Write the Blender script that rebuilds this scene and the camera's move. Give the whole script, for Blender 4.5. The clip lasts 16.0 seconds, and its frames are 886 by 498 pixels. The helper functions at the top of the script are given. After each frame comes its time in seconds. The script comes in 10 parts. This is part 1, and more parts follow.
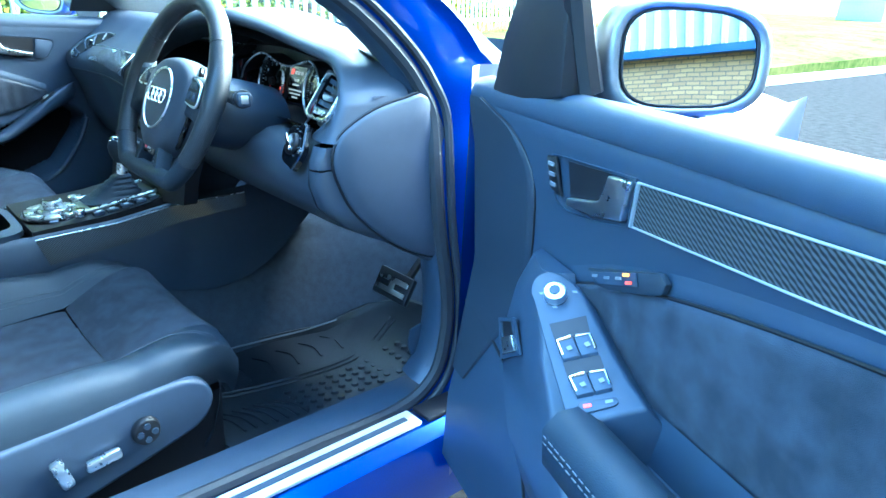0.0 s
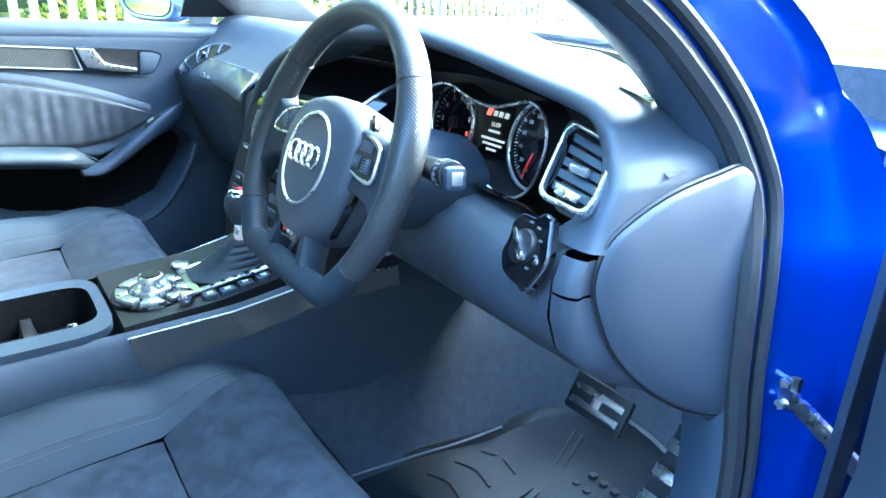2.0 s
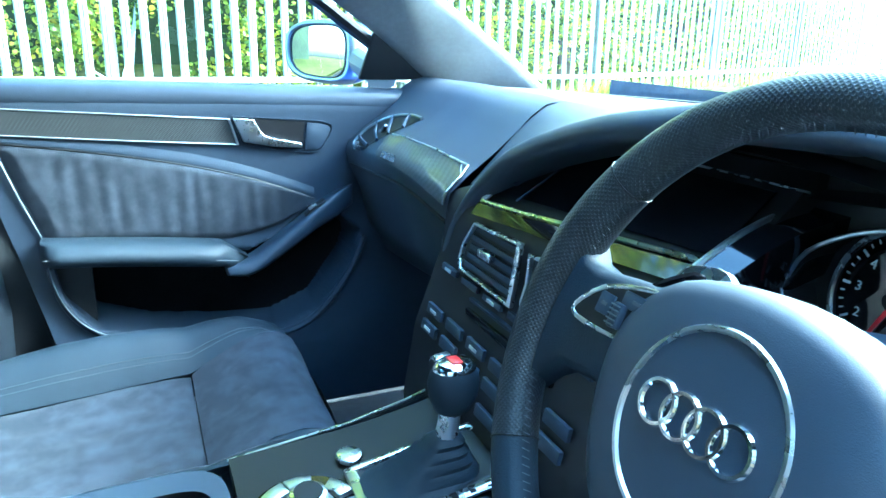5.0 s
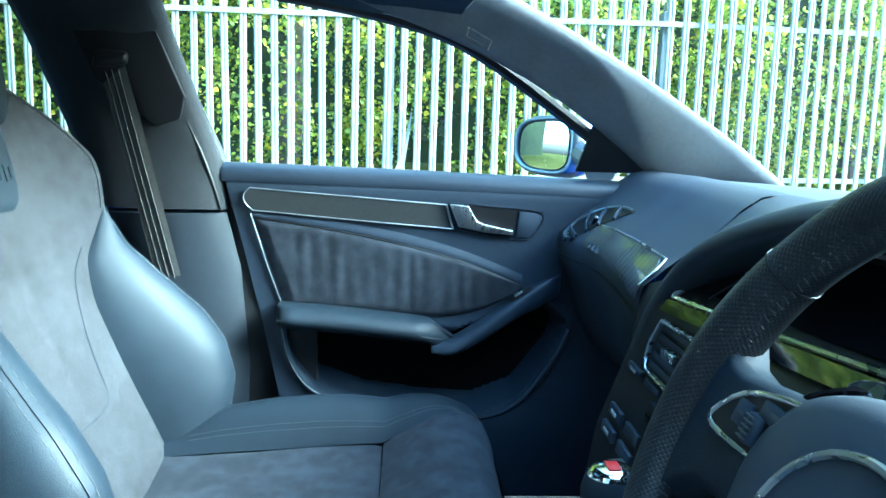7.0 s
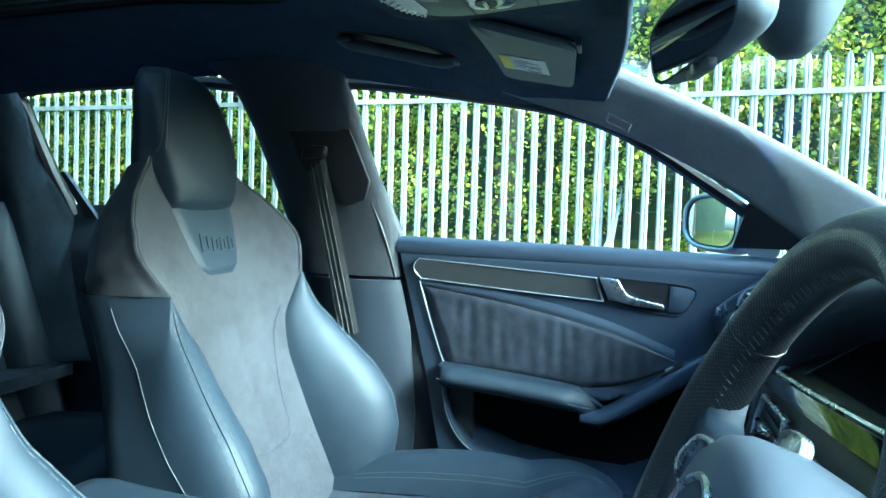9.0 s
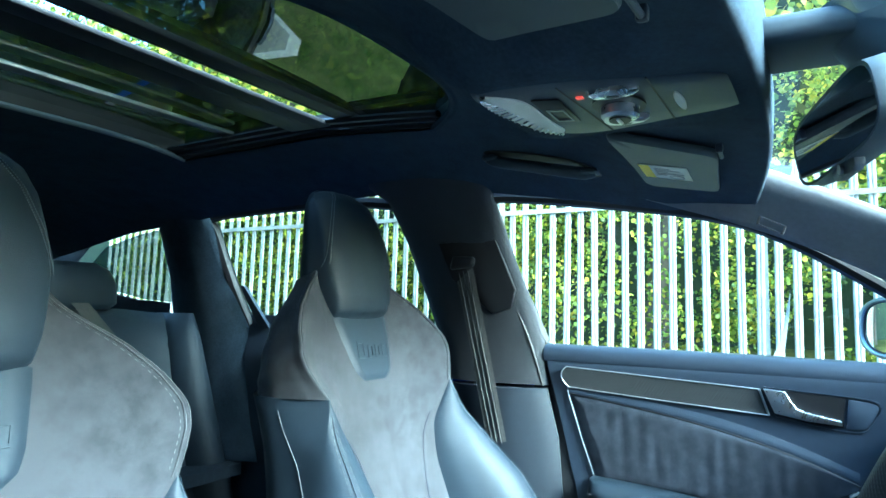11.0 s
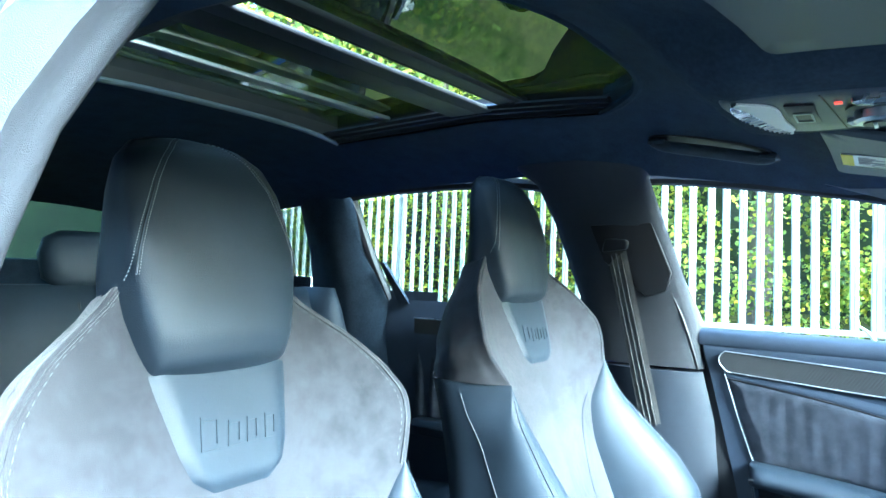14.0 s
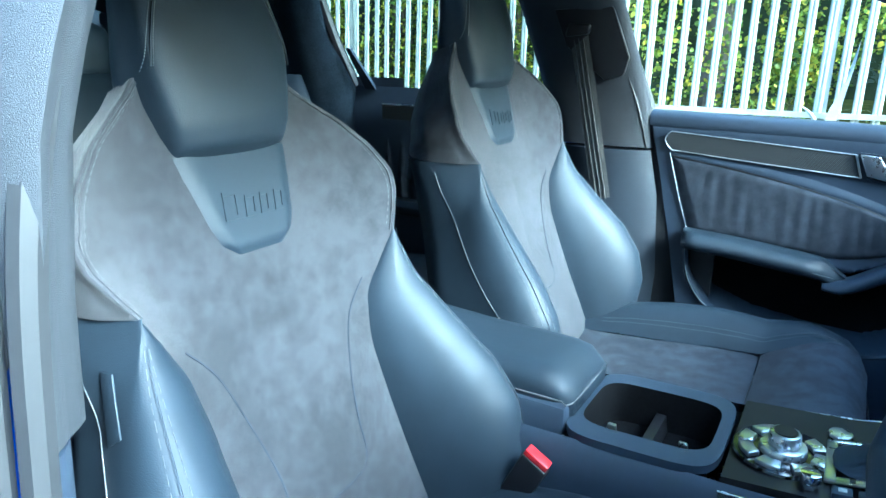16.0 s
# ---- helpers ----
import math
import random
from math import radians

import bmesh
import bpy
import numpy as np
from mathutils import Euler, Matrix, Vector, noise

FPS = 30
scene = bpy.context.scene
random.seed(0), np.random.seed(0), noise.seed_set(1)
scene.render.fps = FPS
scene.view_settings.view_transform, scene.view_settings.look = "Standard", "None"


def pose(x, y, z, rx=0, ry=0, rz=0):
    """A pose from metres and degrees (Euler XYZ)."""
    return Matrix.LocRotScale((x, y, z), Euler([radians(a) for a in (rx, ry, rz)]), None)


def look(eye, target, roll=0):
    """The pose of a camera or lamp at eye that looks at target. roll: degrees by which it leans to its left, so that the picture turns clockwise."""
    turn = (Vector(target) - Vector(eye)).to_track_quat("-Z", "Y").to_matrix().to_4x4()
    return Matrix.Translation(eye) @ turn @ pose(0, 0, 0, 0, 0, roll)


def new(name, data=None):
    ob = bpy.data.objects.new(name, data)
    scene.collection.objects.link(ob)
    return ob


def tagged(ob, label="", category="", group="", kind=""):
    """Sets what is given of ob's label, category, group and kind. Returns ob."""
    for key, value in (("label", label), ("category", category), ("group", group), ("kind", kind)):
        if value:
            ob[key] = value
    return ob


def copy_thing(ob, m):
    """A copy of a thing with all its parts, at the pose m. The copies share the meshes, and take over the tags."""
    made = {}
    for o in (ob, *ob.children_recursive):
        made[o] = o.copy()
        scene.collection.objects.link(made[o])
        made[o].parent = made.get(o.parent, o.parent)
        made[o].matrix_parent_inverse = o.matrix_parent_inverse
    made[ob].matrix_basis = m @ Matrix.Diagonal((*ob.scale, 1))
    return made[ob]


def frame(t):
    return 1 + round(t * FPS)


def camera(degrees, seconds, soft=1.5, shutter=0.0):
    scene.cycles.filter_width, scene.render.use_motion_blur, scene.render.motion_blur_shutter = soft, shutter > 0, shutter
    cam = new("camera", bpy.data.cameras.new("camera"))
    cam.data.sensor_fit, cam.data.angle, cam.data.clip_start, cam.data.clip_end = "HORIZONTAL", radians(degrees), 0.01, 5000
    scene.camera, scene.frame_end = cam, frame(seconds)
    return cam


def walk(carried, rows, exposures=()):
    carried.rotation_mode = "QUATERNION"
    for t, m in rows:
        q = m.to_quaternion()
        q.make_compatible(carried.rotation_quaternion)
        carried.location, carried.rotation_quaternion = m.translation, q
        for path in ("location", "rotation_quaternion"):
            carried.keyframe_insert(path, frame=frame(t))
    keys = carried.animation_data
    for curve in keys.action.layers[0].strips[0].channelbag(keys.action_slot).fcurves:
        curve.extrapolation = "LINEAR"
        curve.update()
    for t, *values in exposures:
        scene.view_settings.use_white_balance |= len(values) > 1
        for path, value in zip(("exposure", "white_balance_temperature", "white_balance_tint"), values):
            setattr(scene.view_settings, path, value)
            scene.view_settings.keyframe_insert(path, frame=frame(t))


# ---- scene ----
cam = camera(66.4, 16.0)
PATH = [
    (0, (1.606, -0.41, 1.05), (0.237, 0.87, 0.353), 2.8),
    (0.5, (1.467, -0.343, 1.047), (0.001, 0.819, 0.337), 2.6),
    (1, (1.314, -0.315, 1.049), (-0.178, 0.807, 0.332), 2.5),
    (1.5, (1.208, -0.31, 1.046), (-0.296, 0.795, 0.328), 2.3),
    (2, (1.098, -0.28, 1.051), (-0.419, 0.807, 0.331), 2.2),
    (2.5, (0.992, -0.229, 1.057), (-0.546, 0.83, 0.34), 2.1),
    (3, (0.903, -0.2, 1.046), (-0.655, 0.831, 0.333), 2.1),
    (3.5, (0.806, -0.163, 1.041), (-0.78, 0.835, 0.342), 1.8),
    (4, (0.698, -0.178, 1.038), (-0.913, 0.803, 0.371), 2.1),
    (4.5, (0.618, -0.208, 1.042), (-1.029, 0.735, 0.413), 2.4),
    (4.7, (0.601, -0.21, 1.044), (-1.083, 0.677, 0.429), 2.2),
    (6.8, (0.592, -0.121, 1.055), (-1.361, 0.053, 0.663), 2.1),
    (7, (0.607, -0.123, 1.031), (-1.361, -0.025, 0.688), 1.8),
    (7.5, (0.632, -0.062, 1.043), (-1.34, -0.186, 0.728), 1.5),
    (8, (0.659, -0.046, 1.053), (-1.307, -0.273, 0.762), 1.6),
    (8.5, (0.679, -0.009, 1.043), (-1.267, -0.41, 0.811), 1.5),
    (9, (0.697, 0.019, 1.035), (-1.222, -0.528, 0.899), 1.3),
    (9.5, (0.708, 0.036, 1.039), (-1.174, -0.638, 0.974), 1.2),
    (10, (0.725, 0.032, 1.033), (-1.122, -0.734, 1.053), 1.1),
    (10.2, (0.723, 0.039, 1.033), (-1.102, -0.778, 1.084), 1.0),
    (12.5, (0.752, -0.011, 1.04), (-0.912, -1.064, 1.389), 0.9),
    (13, (0.776, -0.048, 1.048), (-0.867, -1.128, 1.415), 1.0),
    (13.5, (0.807, -0.078, 1.066), (-0.827, -1.198, 1.336), 1.1),
    (14, (0.832, -0.097, 1.075), (-0.806, -1.242, 1.135), 1.2),
    (14.5, (0.85, -0.101, 1.071), (-0.793, -1.232, 0.929), 1.3),
    (15, (0.869, -0.085, 1.059), (-0.769, -1.194, 0.766), 1.4),
    (15.5, (0.904, -0.079, 1.077), (-0.742, -1.129, 0.641), 1.3),
    (16, (0.939, -0.067, 1.081), (-0.71, -1.053, 0.525), 0.8),
]
walk(cam, [(t, look(*p)) for t, *p in PATH], [(0.0, 5.9, 4500.0, -16.0), (1.0, 6.3, 4750.0, -12.0), (2.0, 6.45, 4950.0, -10.0), (3.0, 6.2, 4700.0, -12.0), (4.0, 5.6, 4500.0, -16.0), (4.7, 5.85, 4400.0, -18.0), (7.0, 4.7, 4450.0, -20.0), (9.0, 4.55, 4450.0, -22.0), (10.2, 4.55, 4450.0, -20.0), (12.5, 5.55, 4450.0, -14.0), (13.4, 5.75, 4550.0, -10.0), (14.5, 5.02, 4500.0, -11.0), (15.2, 4.75, 4450.0, -14.0), (16.0, 4.65, 4400.0, -14.0)])

# ---- light: bright overcast day ----
world = bpy.data.worlds.new("sky")
scene.world = world
world.use_nodes = True
wn = world.node_tree
sky = wn.nodes.new("ShaderNodeTexSky")
sky.sky_type = "NISHITA"
sky.sun_disc = False
sky.sun_elevation = radians(30)
sky.sun_rotation = radians(9)
sky.air_density, sky.dust_density, sky.ozone_density = 1.0, 6.0, 1.5
bg = wn.nodes["Background"]
bg.inputs["Strength"].default_value = 0.12
wn.links.new(sky.outputs[0], bg.inputs["Color"])
sun_lamp = bpy.data.lights.new("sun", "SUN")
sun_lamp.energy, sun_lamp.angle, sun_lamp.color = 0.72, radians(32), (1.0, 0.985, 0.96)
sun = new("sun", sun_lamp)
sun.matrix_world = look((1.2, 7.9, 4.6), (0, 0, 0))

# ---- helpers for meshes ----


def base_of(ob):
    v = Vector((0, 0, 0))
    while ob is not None:
        v = v + ob.location
        ob = ob.parent
    return v


CAR = [False]


def fitted(v):
    """The car's drawing measures brought to its true ones."""
    x, y, z = v
    return Vector((x * 0.968 if x > 0 else x, y + 0.008 if y > 0 else 0.925 * y + 0.008, z + 0.01 if z < 1 else 1.01 + 0.9 * (z - 1)))


def part(name, bm, material, parent=None, label="", smooth=35, bevel=0.0, segs=2):
    """Links a bmesh, given in world metres, as one mesh object under a thing or part."""
    bmesh.ops.remove_doubles(bm, verts=bm.verts, dist=1e-5)
    bmesh.ops.recalc_face_normals(bm, faces=bm.faces)
    if bevel:
        es = [e for e in bm.edges if len(e.link_faces) == 2 and e.calc_face_angle(0) > radians(28)]
        bmesh.ops.bevel(bm, geom=es, offset=bevel, segments=segs, affect="EDGES", profile=0.5, clamp_overlap=True)
    for f in bm.faces:
        f.smooth = smooth > 0
    for e in bm.edges:
        if len(e.link_faces) == 2 and e.calc_face_angle(0) > radians(smooth):
            e.smooth = False
    if CAR[0]:
        for v in bm.verts:
            v.co = fitted(v.co)
    b = base_of(parent)
    if b.length > 0:
        bmesh.ops.translate(bm, verts=bm.verts, vec=-b)
    me = bpy.data.meshes.new(name)
    bm.to_mesh(me)
    bm.free()
    me.materials.append(material)
    ob = new(name, me)
    if parent is not None:
        ob.parent = parent
    if label:
        ob["label"] = label
    return ob


def thing(name, at, label, category, group="", kind=""):
    ob = new(name)
    ob.location = at
    ob.empty_display_size = 0.05
    return tagged(ob, label, category, group, kind)


def bmn():
    return bmesh.new()


def face(bm, vs):
    try:
        return bm.faces.new(vs)
    except ValueError:
        return None


def box(bm, c, s, rot=None):
    m = Matrix.Translation(c) @ (rot.to_4x4() if rot is not None else Matrix.Identity(4)) @ Matrix.Diagonal((*s, 1))
    bmesh.ops.create_cube(bm, size=1.0, matrix=m)
    return bm


def cyl(bm, a, b, r, r2=None, n=20):
    a, b = Vector(a), Vector(b)
    q = (b - a).to_track_quat("Z", "Y").to_matrix().to_4x4()
    bmesh.ops.create_cone(bm, cap_ends=True, segments=n, radius1=r, radius2=r if r2 is None else r2,
                          depth=(b - a).length, matrix=Matrix.Translation((a + b) / 2) @ q)
    return bm


def loft(bm, rings, closed=True, cap=True):
    vs = [[bm.verts.new(p) for p in ring] for ring in rings]
    for r0, r1 in zip(vs, vs[1:]):
        n = len(r0)
        for i in range(n if closed else n - 1):
            j = (i + 1) % n
            face(bm, (r0[i], r0[j], r1[j], r1[i]))
    if cap and closed:
        face(bm, vs[0][::-1])
        face(bm, vs[-1])
    return bm


def smoothline(pts, n=6, closed=False):
    """Catmull-Rom through the points."""
    p = [Vector(q) for q in pts]
    m = len(p)
    out = []
    for i in range(m if closed else m - 1):
        if closed:
            a, b, c, d = p[i - 1], p[i], p[(i + 1) % m], p[(i + 2) % m]
        else:
            a, b, c, d = p[max(i - 1, 0)], p[i], p[i + 1], p[min(i + 2, m - 1)]
        for k in range(n):
            t = k / n
            out.append(0.5 * (2 * b + (c - a) * t + (2 * a - 5 * b + 4 * c - d) * t * t + (3 * b - a - 3 * c + d) * t ** 3))
    if not closed:
        out.append(p[-1])
    return out


def tube(bm, pts, r, n=8, closed=False, flat=1.0, up=(0, 0, 1)):
    """A tube along points; r is a number or one radius a point; flat squeezes it across up."""
    pts = [Vector(p) for p in pts]
    m = len(pts)
    rings = []
    for i, p in enumerate(pts):
        if closed:
            d = pts[(i + 1) % m] - pts[i - 1]
        else:
            d = pts[min(i + 1, m - 1)] - pts[max(i - 1, 0)]
        d.normalize()
        s = d.cross(Vector(up))
        if s.length < 1e-3:
            s = d.cross(Vector((1, 0, 0)))
        s.normalize()
        w = s.cross(d)
        rr = r[i] if isinstance(r, (list, tuple)) else r
        rings.append([p + rr * (math.cos(a) * s + flat * math.sin(a) * w) for a in (2 * math.pi * k / n for k in range(n))])
    if closed:
        rings.append(rings[0])
    loft(bm, rings, True, not closed)
    return bm


def prism(bm, pts, vec):
    """A flat polygon, given in space, pushed out along vec."""
    v = Vector(vec)
    a = [bm.verts.new(p) for p in pts]
    b = [bm.verts.new(Vector(p) + v) for p in pts]
    n = len(pts)
    face(bm, a[::-1])
    face(bm, b)
    for i in range(n):
        j = (i + 1) % n
        face(bm, (a[i], a[j], b[j], b[i]))
    return bm


def frame_prism(bm, outer, inner, vec):
    """A ring between two outlines of as many points, pushed out along vec."""
    v = Vector(vec)
    loops = [[bm.verts.new(Vector(p) + o) for p in line] for o in (Vector(), v) for line in (outer, inner)]
    n = len(outer)
    for i in range(n):
        j = (i + 1) % n
        o0, i0, o1, i1 = loops
        face(bm, (o0[i], o0[j], i0[j], i0[i]))
        face(bm, (o1[i], i1[i], i1[j], o1[j]))
        face(bm, (o0[i], o1[i], o1[j], o0[j]))
        face(bm, (i0[i], i0[j], i1[j], i1[i]))
    return bm


def sheet(bm, fn, nu, nv, vec=None):
    """A curved sheet fn(u, v) with thickness vec."""
    g = [[bm.verts.new(fn(i / nu, j / nv)) for j in range(nv + 1)] for i in range(nu + 1)]
    for i in range(nu):
        for j in range(nv):
            face(bm, (g[i][j], g[i + 1][j], g[i + 1][j + 1], g[i][j + 1]))
    if vec is not None:
        v = Vector(vec)
        h = [[bm.verts.new(q.co + v) for q in row] for row in g]
        for i in range(nu):
            for j in range(nv):
                face(bm, (h[i][j], h[i][j + 1], h[i + 1][j + 1], h[i + 1][j]))
        edge = [(i, 0) for i in range(nu)] + [(nu, j) for j in range(nv)] + [(i, nv) for i in range(nu, 0, -1)] + [(0, j) for j in range(nv, 0, -1)]
        for (a, b), (c, d) in zip(edge, edge[1:] + edge[:1]):
            face(bm, (g[a][b], h[a][b], h[c][d], g[c][d]))
    return bm


def dashes(pts, r, gap=2):
    """Short raised stitches along a line."""
    bm = bmn()
    line = smoothline(pts, 5)
    for i in range(0, len(line) - gap, gap + 1):
        tube(bm, line[i:i + gap + 1], r, 4)
    return bm


def inset_line(pts, k, centre=None):
    c = Vector(centre) if centre is not None else sum((Vector(p) for p in pts), Vector()) / len(pts)
    return [c + (Vector(p) - c) * k for p in pts]


def lerp(a, b, t):
    return a + (b - a) * t


def interp(x, xs, ys):
    return float(np.interp(x, xs, ys))


# ---- materials ----
def mat(name, color, rough=0.5, metal=0.0, scale=40.0, vary=0.15, bump=0.0, bump_scale=400.0, spec=0.5, coat=0.0, detail=4.0, color2=None, rough_vary=0.08, sheen=0.0):
    """A surface with mottling at two scales and fine relief."""
    m = bpy.data.materials.new(name)
    m.use_nodes = True
    nt = m.node_tree
    b = nt.nodes["Principled BSDF"]
    L = nt.links
    tc = nt.nodes.new("ShaderNodeTexCoord")
    n1 = nt.nodes.new("ShaderNodeTexNoise")
    n1.inputs["Scale"].default_value, n1.inputs["Detail"].default_value = scale, detail
    n2 = nt.nodes.new("ShaderNodeTexNoise")
    n2.inputs["Scale"].default_value, n2.inputs["Detail"].default_value = scale * 0.13, 3.0
    L.new(tc.outputs["Object"], n1.inputs["Vector"])
    L.new(tc.outputs["Object"], n2.inputs["Vector"])
    mix = nt.nodes.new("ShaderNodeMix")
    mix.data_type = "FLOAT"
    mix.inputs[0].default_value = 0.5
    L.new(n1.outputs["Fac"], mix.inputs[2])
    L.new(n2.outputs["Fac"], mix.inputs[3])
    ramp = nt.nodes.new("ShaderNodeValToRGB")
    c = Vector(color)
    d = Vector(color2) if color2 is not None else c * (1 + vary)
    ramp.color_ramp.elements[0].position, ramp.color_ramp.elements[1].position = 0.32, 0.68
    ramp.color_ramp.elements[0].color = (*(c * (1 - vary)), 1)
    ramp.color_ramp.elements[1].color = (*d, 1)
    L.new(mix.outputs[0], ramp.inputs[0])
    L.new(ramp.outputs[0], b.inputs["Base Color"])
    mr = nt.nodes.new("ShaderNodeMapRange")
    mr.inputs[3].default_value, mr.inputs[4].default_value = max(rough - rough_vary, 0.02), min(rough + rough_vary, 1)
    L.new(mix.outputs[0], mr.inputs[0])
    L.new(mr.outputs[0], b.inputs["Roughness"])
    b.inputs["Metallic"].default_value = metal
    b.inputs["Specular IOR Level"].default_value = spec
    b.inputs["Coat Weight"].default_value = coat
    b.inputs["Coat Roughness"].default_value = 0.04
    if sheen:
        b.inputs["Sheen Weight"].default_value = sheen
        b.inputs["Sheen Roughness"].default_value = 0.4
    if bump:
        n3 = nt.nodes.new("ShaderNodeTexNoise")
        n3.inputs["Scale"].default_value, n3.inputs["Detail"].default_value = bump_scale, 3.0
        L.new(tc.outputs["Object"], n3.inputs["Vector"])
        bp = nt.nodes.new("ShaderNodeBump")
        bp.inputs["Strength"].default_value, bp.inputs["Distance"].default_value = bump, 0.002
        L.new(n3.outputs["Fac"], bp.inputs["Height"])
        L.new(bp.outputs[0], b.inputs["Normal"])
    return m


def nodes_of(m):
    return m.node_tree, m.node_tree.nodes["Principled BSDF"]


def set_tex_bump(m, kind, scale, strength, stretch=(1, 1, 1), distance=0.002, invert=False):
    """Adds a regular relief (leather pores, perforation, ribs) in place of the noise relief."""
    nt, b = nodes_of(m)
    tc = nt.nodes.new("ShaderNodeTexCoord")
    mp = nt.nodes.new("ShaderNodeMapping")
    mp.inputs["Scale"].default_value = stretch
    nt.links.new(tc.outputs["Object"], mp.inputs["Vector"])
    tx = nt.nodes.new("ShaderNodeTexVoronoi")
    tx.inputs["Scale"].default_value = scale
    if kind == "pores":
        tx.feature = "DISTANCE_TO_EDGE"
    nt.links.new(mp.outputs[0], tx.inputs["Vector"])
    rp = nt.nodes.new("ShaderNodeValToRGB")
    if kind == "dots":
        tx.inputs["Randomness"].default_value = 0.0
        rp.color_ramp.elements[0].position, rp.color_ramp.elements[1].position = 0.22, 0.34
    else:
        rp.color_ramp.elements[0].position, rp.color_ramp.elements[1].position = 0.0, 0.12
    nt.links.new(tx.outputs["Distance"], rp.inputs[0])
    bp = nt.nodes.new("ShaderNodeBump")
    bp.invert = invert
    bp.inputs["Strength"].default_value, bp.inputs["Distance"].default_value = strength, distance
    nt.links.new(rp.outputs[0], bp.inputs["Height"])
    nt.links.new(bp.outputs[0], b.inputs["Normal"])


M_plastic = mat("dark soft-touch plastic", (0.026, 0.036, 0.057), 0.46, scale=60, vary=0.12, bump=0.12, bump_scale=1500, spec=0.5)
M_dash = mat("dashboard skin", (0.038, 0.045, 0.060), 0.50, scale=30, vary=0.12, bump=0.14, bump_scale=1500, spec=0.48)
M_door_end = mat("dark door end plastic", (0.016, 0.021, 0.031), 0.55, scale=60, vary=0.12, bump=0.25, bump_scale=1200, spec=0.4)
M_black = mat("black trim", (0.008, 0.008, 0.010), 0.45, scale=60, vary=0.2, spec=0.4)
M_gloss = mat("piano black", (0.004, 0.004, 0.005), 0.06, scale=20, vary=0.2, spec=0.6, rough_vary=0.02)
M_leather = mat("black leather", (0.015, 0.022, 0.033), 0.52, scale=25, vary=0.18, spec=0.34, coat=0.0)
M_leather.node_tree.nodes["Principled BSDF"].inputs["Coat Roughness"].default_value = 0.38
set_tex_bump(M_leather, "pores", 420, 0.22, distance=0.0008)
M_suede = mat("grey suede", (0.035, 0.036, 0.042), 0.92, scale=46, vary=0.25, bump=0.5, bump_scale=1400, spec=0.15, sheen=0.28, detail=8)
M_suede_dark = mat("dark suede", (0.036, 0.041, 0.054), 0.95, scale=34, vary=0.26, bump=0.5, bump_scale=1400, spec=0.08, sheen=0.04, detail=6)
for m_s in (M_suede, M_suede_dark):
    for nd in m_s.node_tree.nodes:
        if nd.type == "VALTORGB":
            nd.color_ramp.elements[0].position, nd.color_ramp.elements[1].position = 0.41, 0.59
M_wheel = mat("perforated leather", (0.018, 0.020, 0.024), 0.38, scale=25, vary=0.12, spec=0.55)
M_carpet = mat("black carpet", (0.050, 0.058, 0.074), 0.95, scale=420, vary=0.22, bump=0.6, bump_scale=900, spec=0.1)
# near-black for the backs of hollows, their shade put into the colour
M_recess_shade = mat("near-black recess shade", (0.006, 0.006, 0.007), 0.95, scale=200, vary=0.3, spec=0.05)
M_rubber = mat("black rubber", (0.012, 0.014, 0.018), 0.42, scale=80, vary=0.25, bump=0.25, bump_scale=500, spec=0.45)
M_seal = mat("door seal rubber", (0.020, 0.021, 0.024), 0.6, scale=60, vary=0.15, spec=0.35)
M_chrome = mat("satin aluminium", (0.72, 0.74, 0.77), 0.28, metal=1.0, scale=80, vary=0.06)
M_satin = mat("fine satin trim", (0.50, 0.52, 0.54), 0.48, metal=0.8, scale=60, vary=0.06)
M_shell = mat("matt aluminium mirror shell", (0.24, 0.26, 0.28), 0.38, metal=0.9, scale=60, vary=0.06)
M_bright = mat("polished chrome", (0.85, 0.86, 0.88), 0.07, metal=1.0, scale=40, vary=0.04, rough_vary=0.03)
M_blue = mat("metallic blue paint", (0.007, 0.040, 0.30), 0.30, metal=0.6, scale=2600, vary=0.12, coat=1.0, spec=0.5, rough_vary=0.02)
M_grey_print = mat("grey print", (0.30, 0.31, 0.30), 0.6)
M_visor = mat("smooth dark grey trim", (0.040, 0.053, 0.066), 0.55, scale=120, vary=0.12, bump=0.15, bump_scale=1800, spec=0.4)
M_head = mat("black headliner cloth", (0.033, 0.046, 0.066), 0.95, scale=200, vary=0.25, bump=0.6, bump_scale=1200, spec=0.1)
M_pillar = mat("grey woven pillar cloth", (0.17, 0.178, 0.195), 0.9, scale=120, vary=0.12, bump=0.8, bump_scale=1300, spec=0.2)
M_belt = mat("seat belt webbing", (0.075, 0.074, 0.072), 0.8, scale=150, vary=0.2, bump=0.6, bump_scale=1500, spec=0.2)
M_piping = mat("pale piping", (0.16, 0.165, 0.18), 0.5, scale=200, vary=0.1)
M_thread = mat("grey thread", (0.085, 0.088, 0.095), 0.7, scale=300, vary=0.15)
M_stitch = mat("pale grey thread", (0.20, 0.205, 0.215), 0.7, scale=300, vary=0.15)
M_bpillar = mat("grained grey pillar plastic", (0.032, 0.035, 0.042), 0.62, scale=60, vary=0.12, bump=0.5, bump_scale=1300, spec=0.35)
M_stripe = mat("darker belt weave", (0.022, 0.022, 0.022), 0.8, scale=200, vary=0.15)
M_alu = mat("brushed aluminium plate", (0.62, 0.64, 0.66), 0.5, metal=0.55, scale=120, vary=0.1)
M_red = mat("red enamel", (0.62, 0.02, 0.03), 0.35, scale=60, vary=0.1)
M_white = mat("white marking", (0.50, 0.51, 0.52), 0.5, scale=60, vary=0.04)
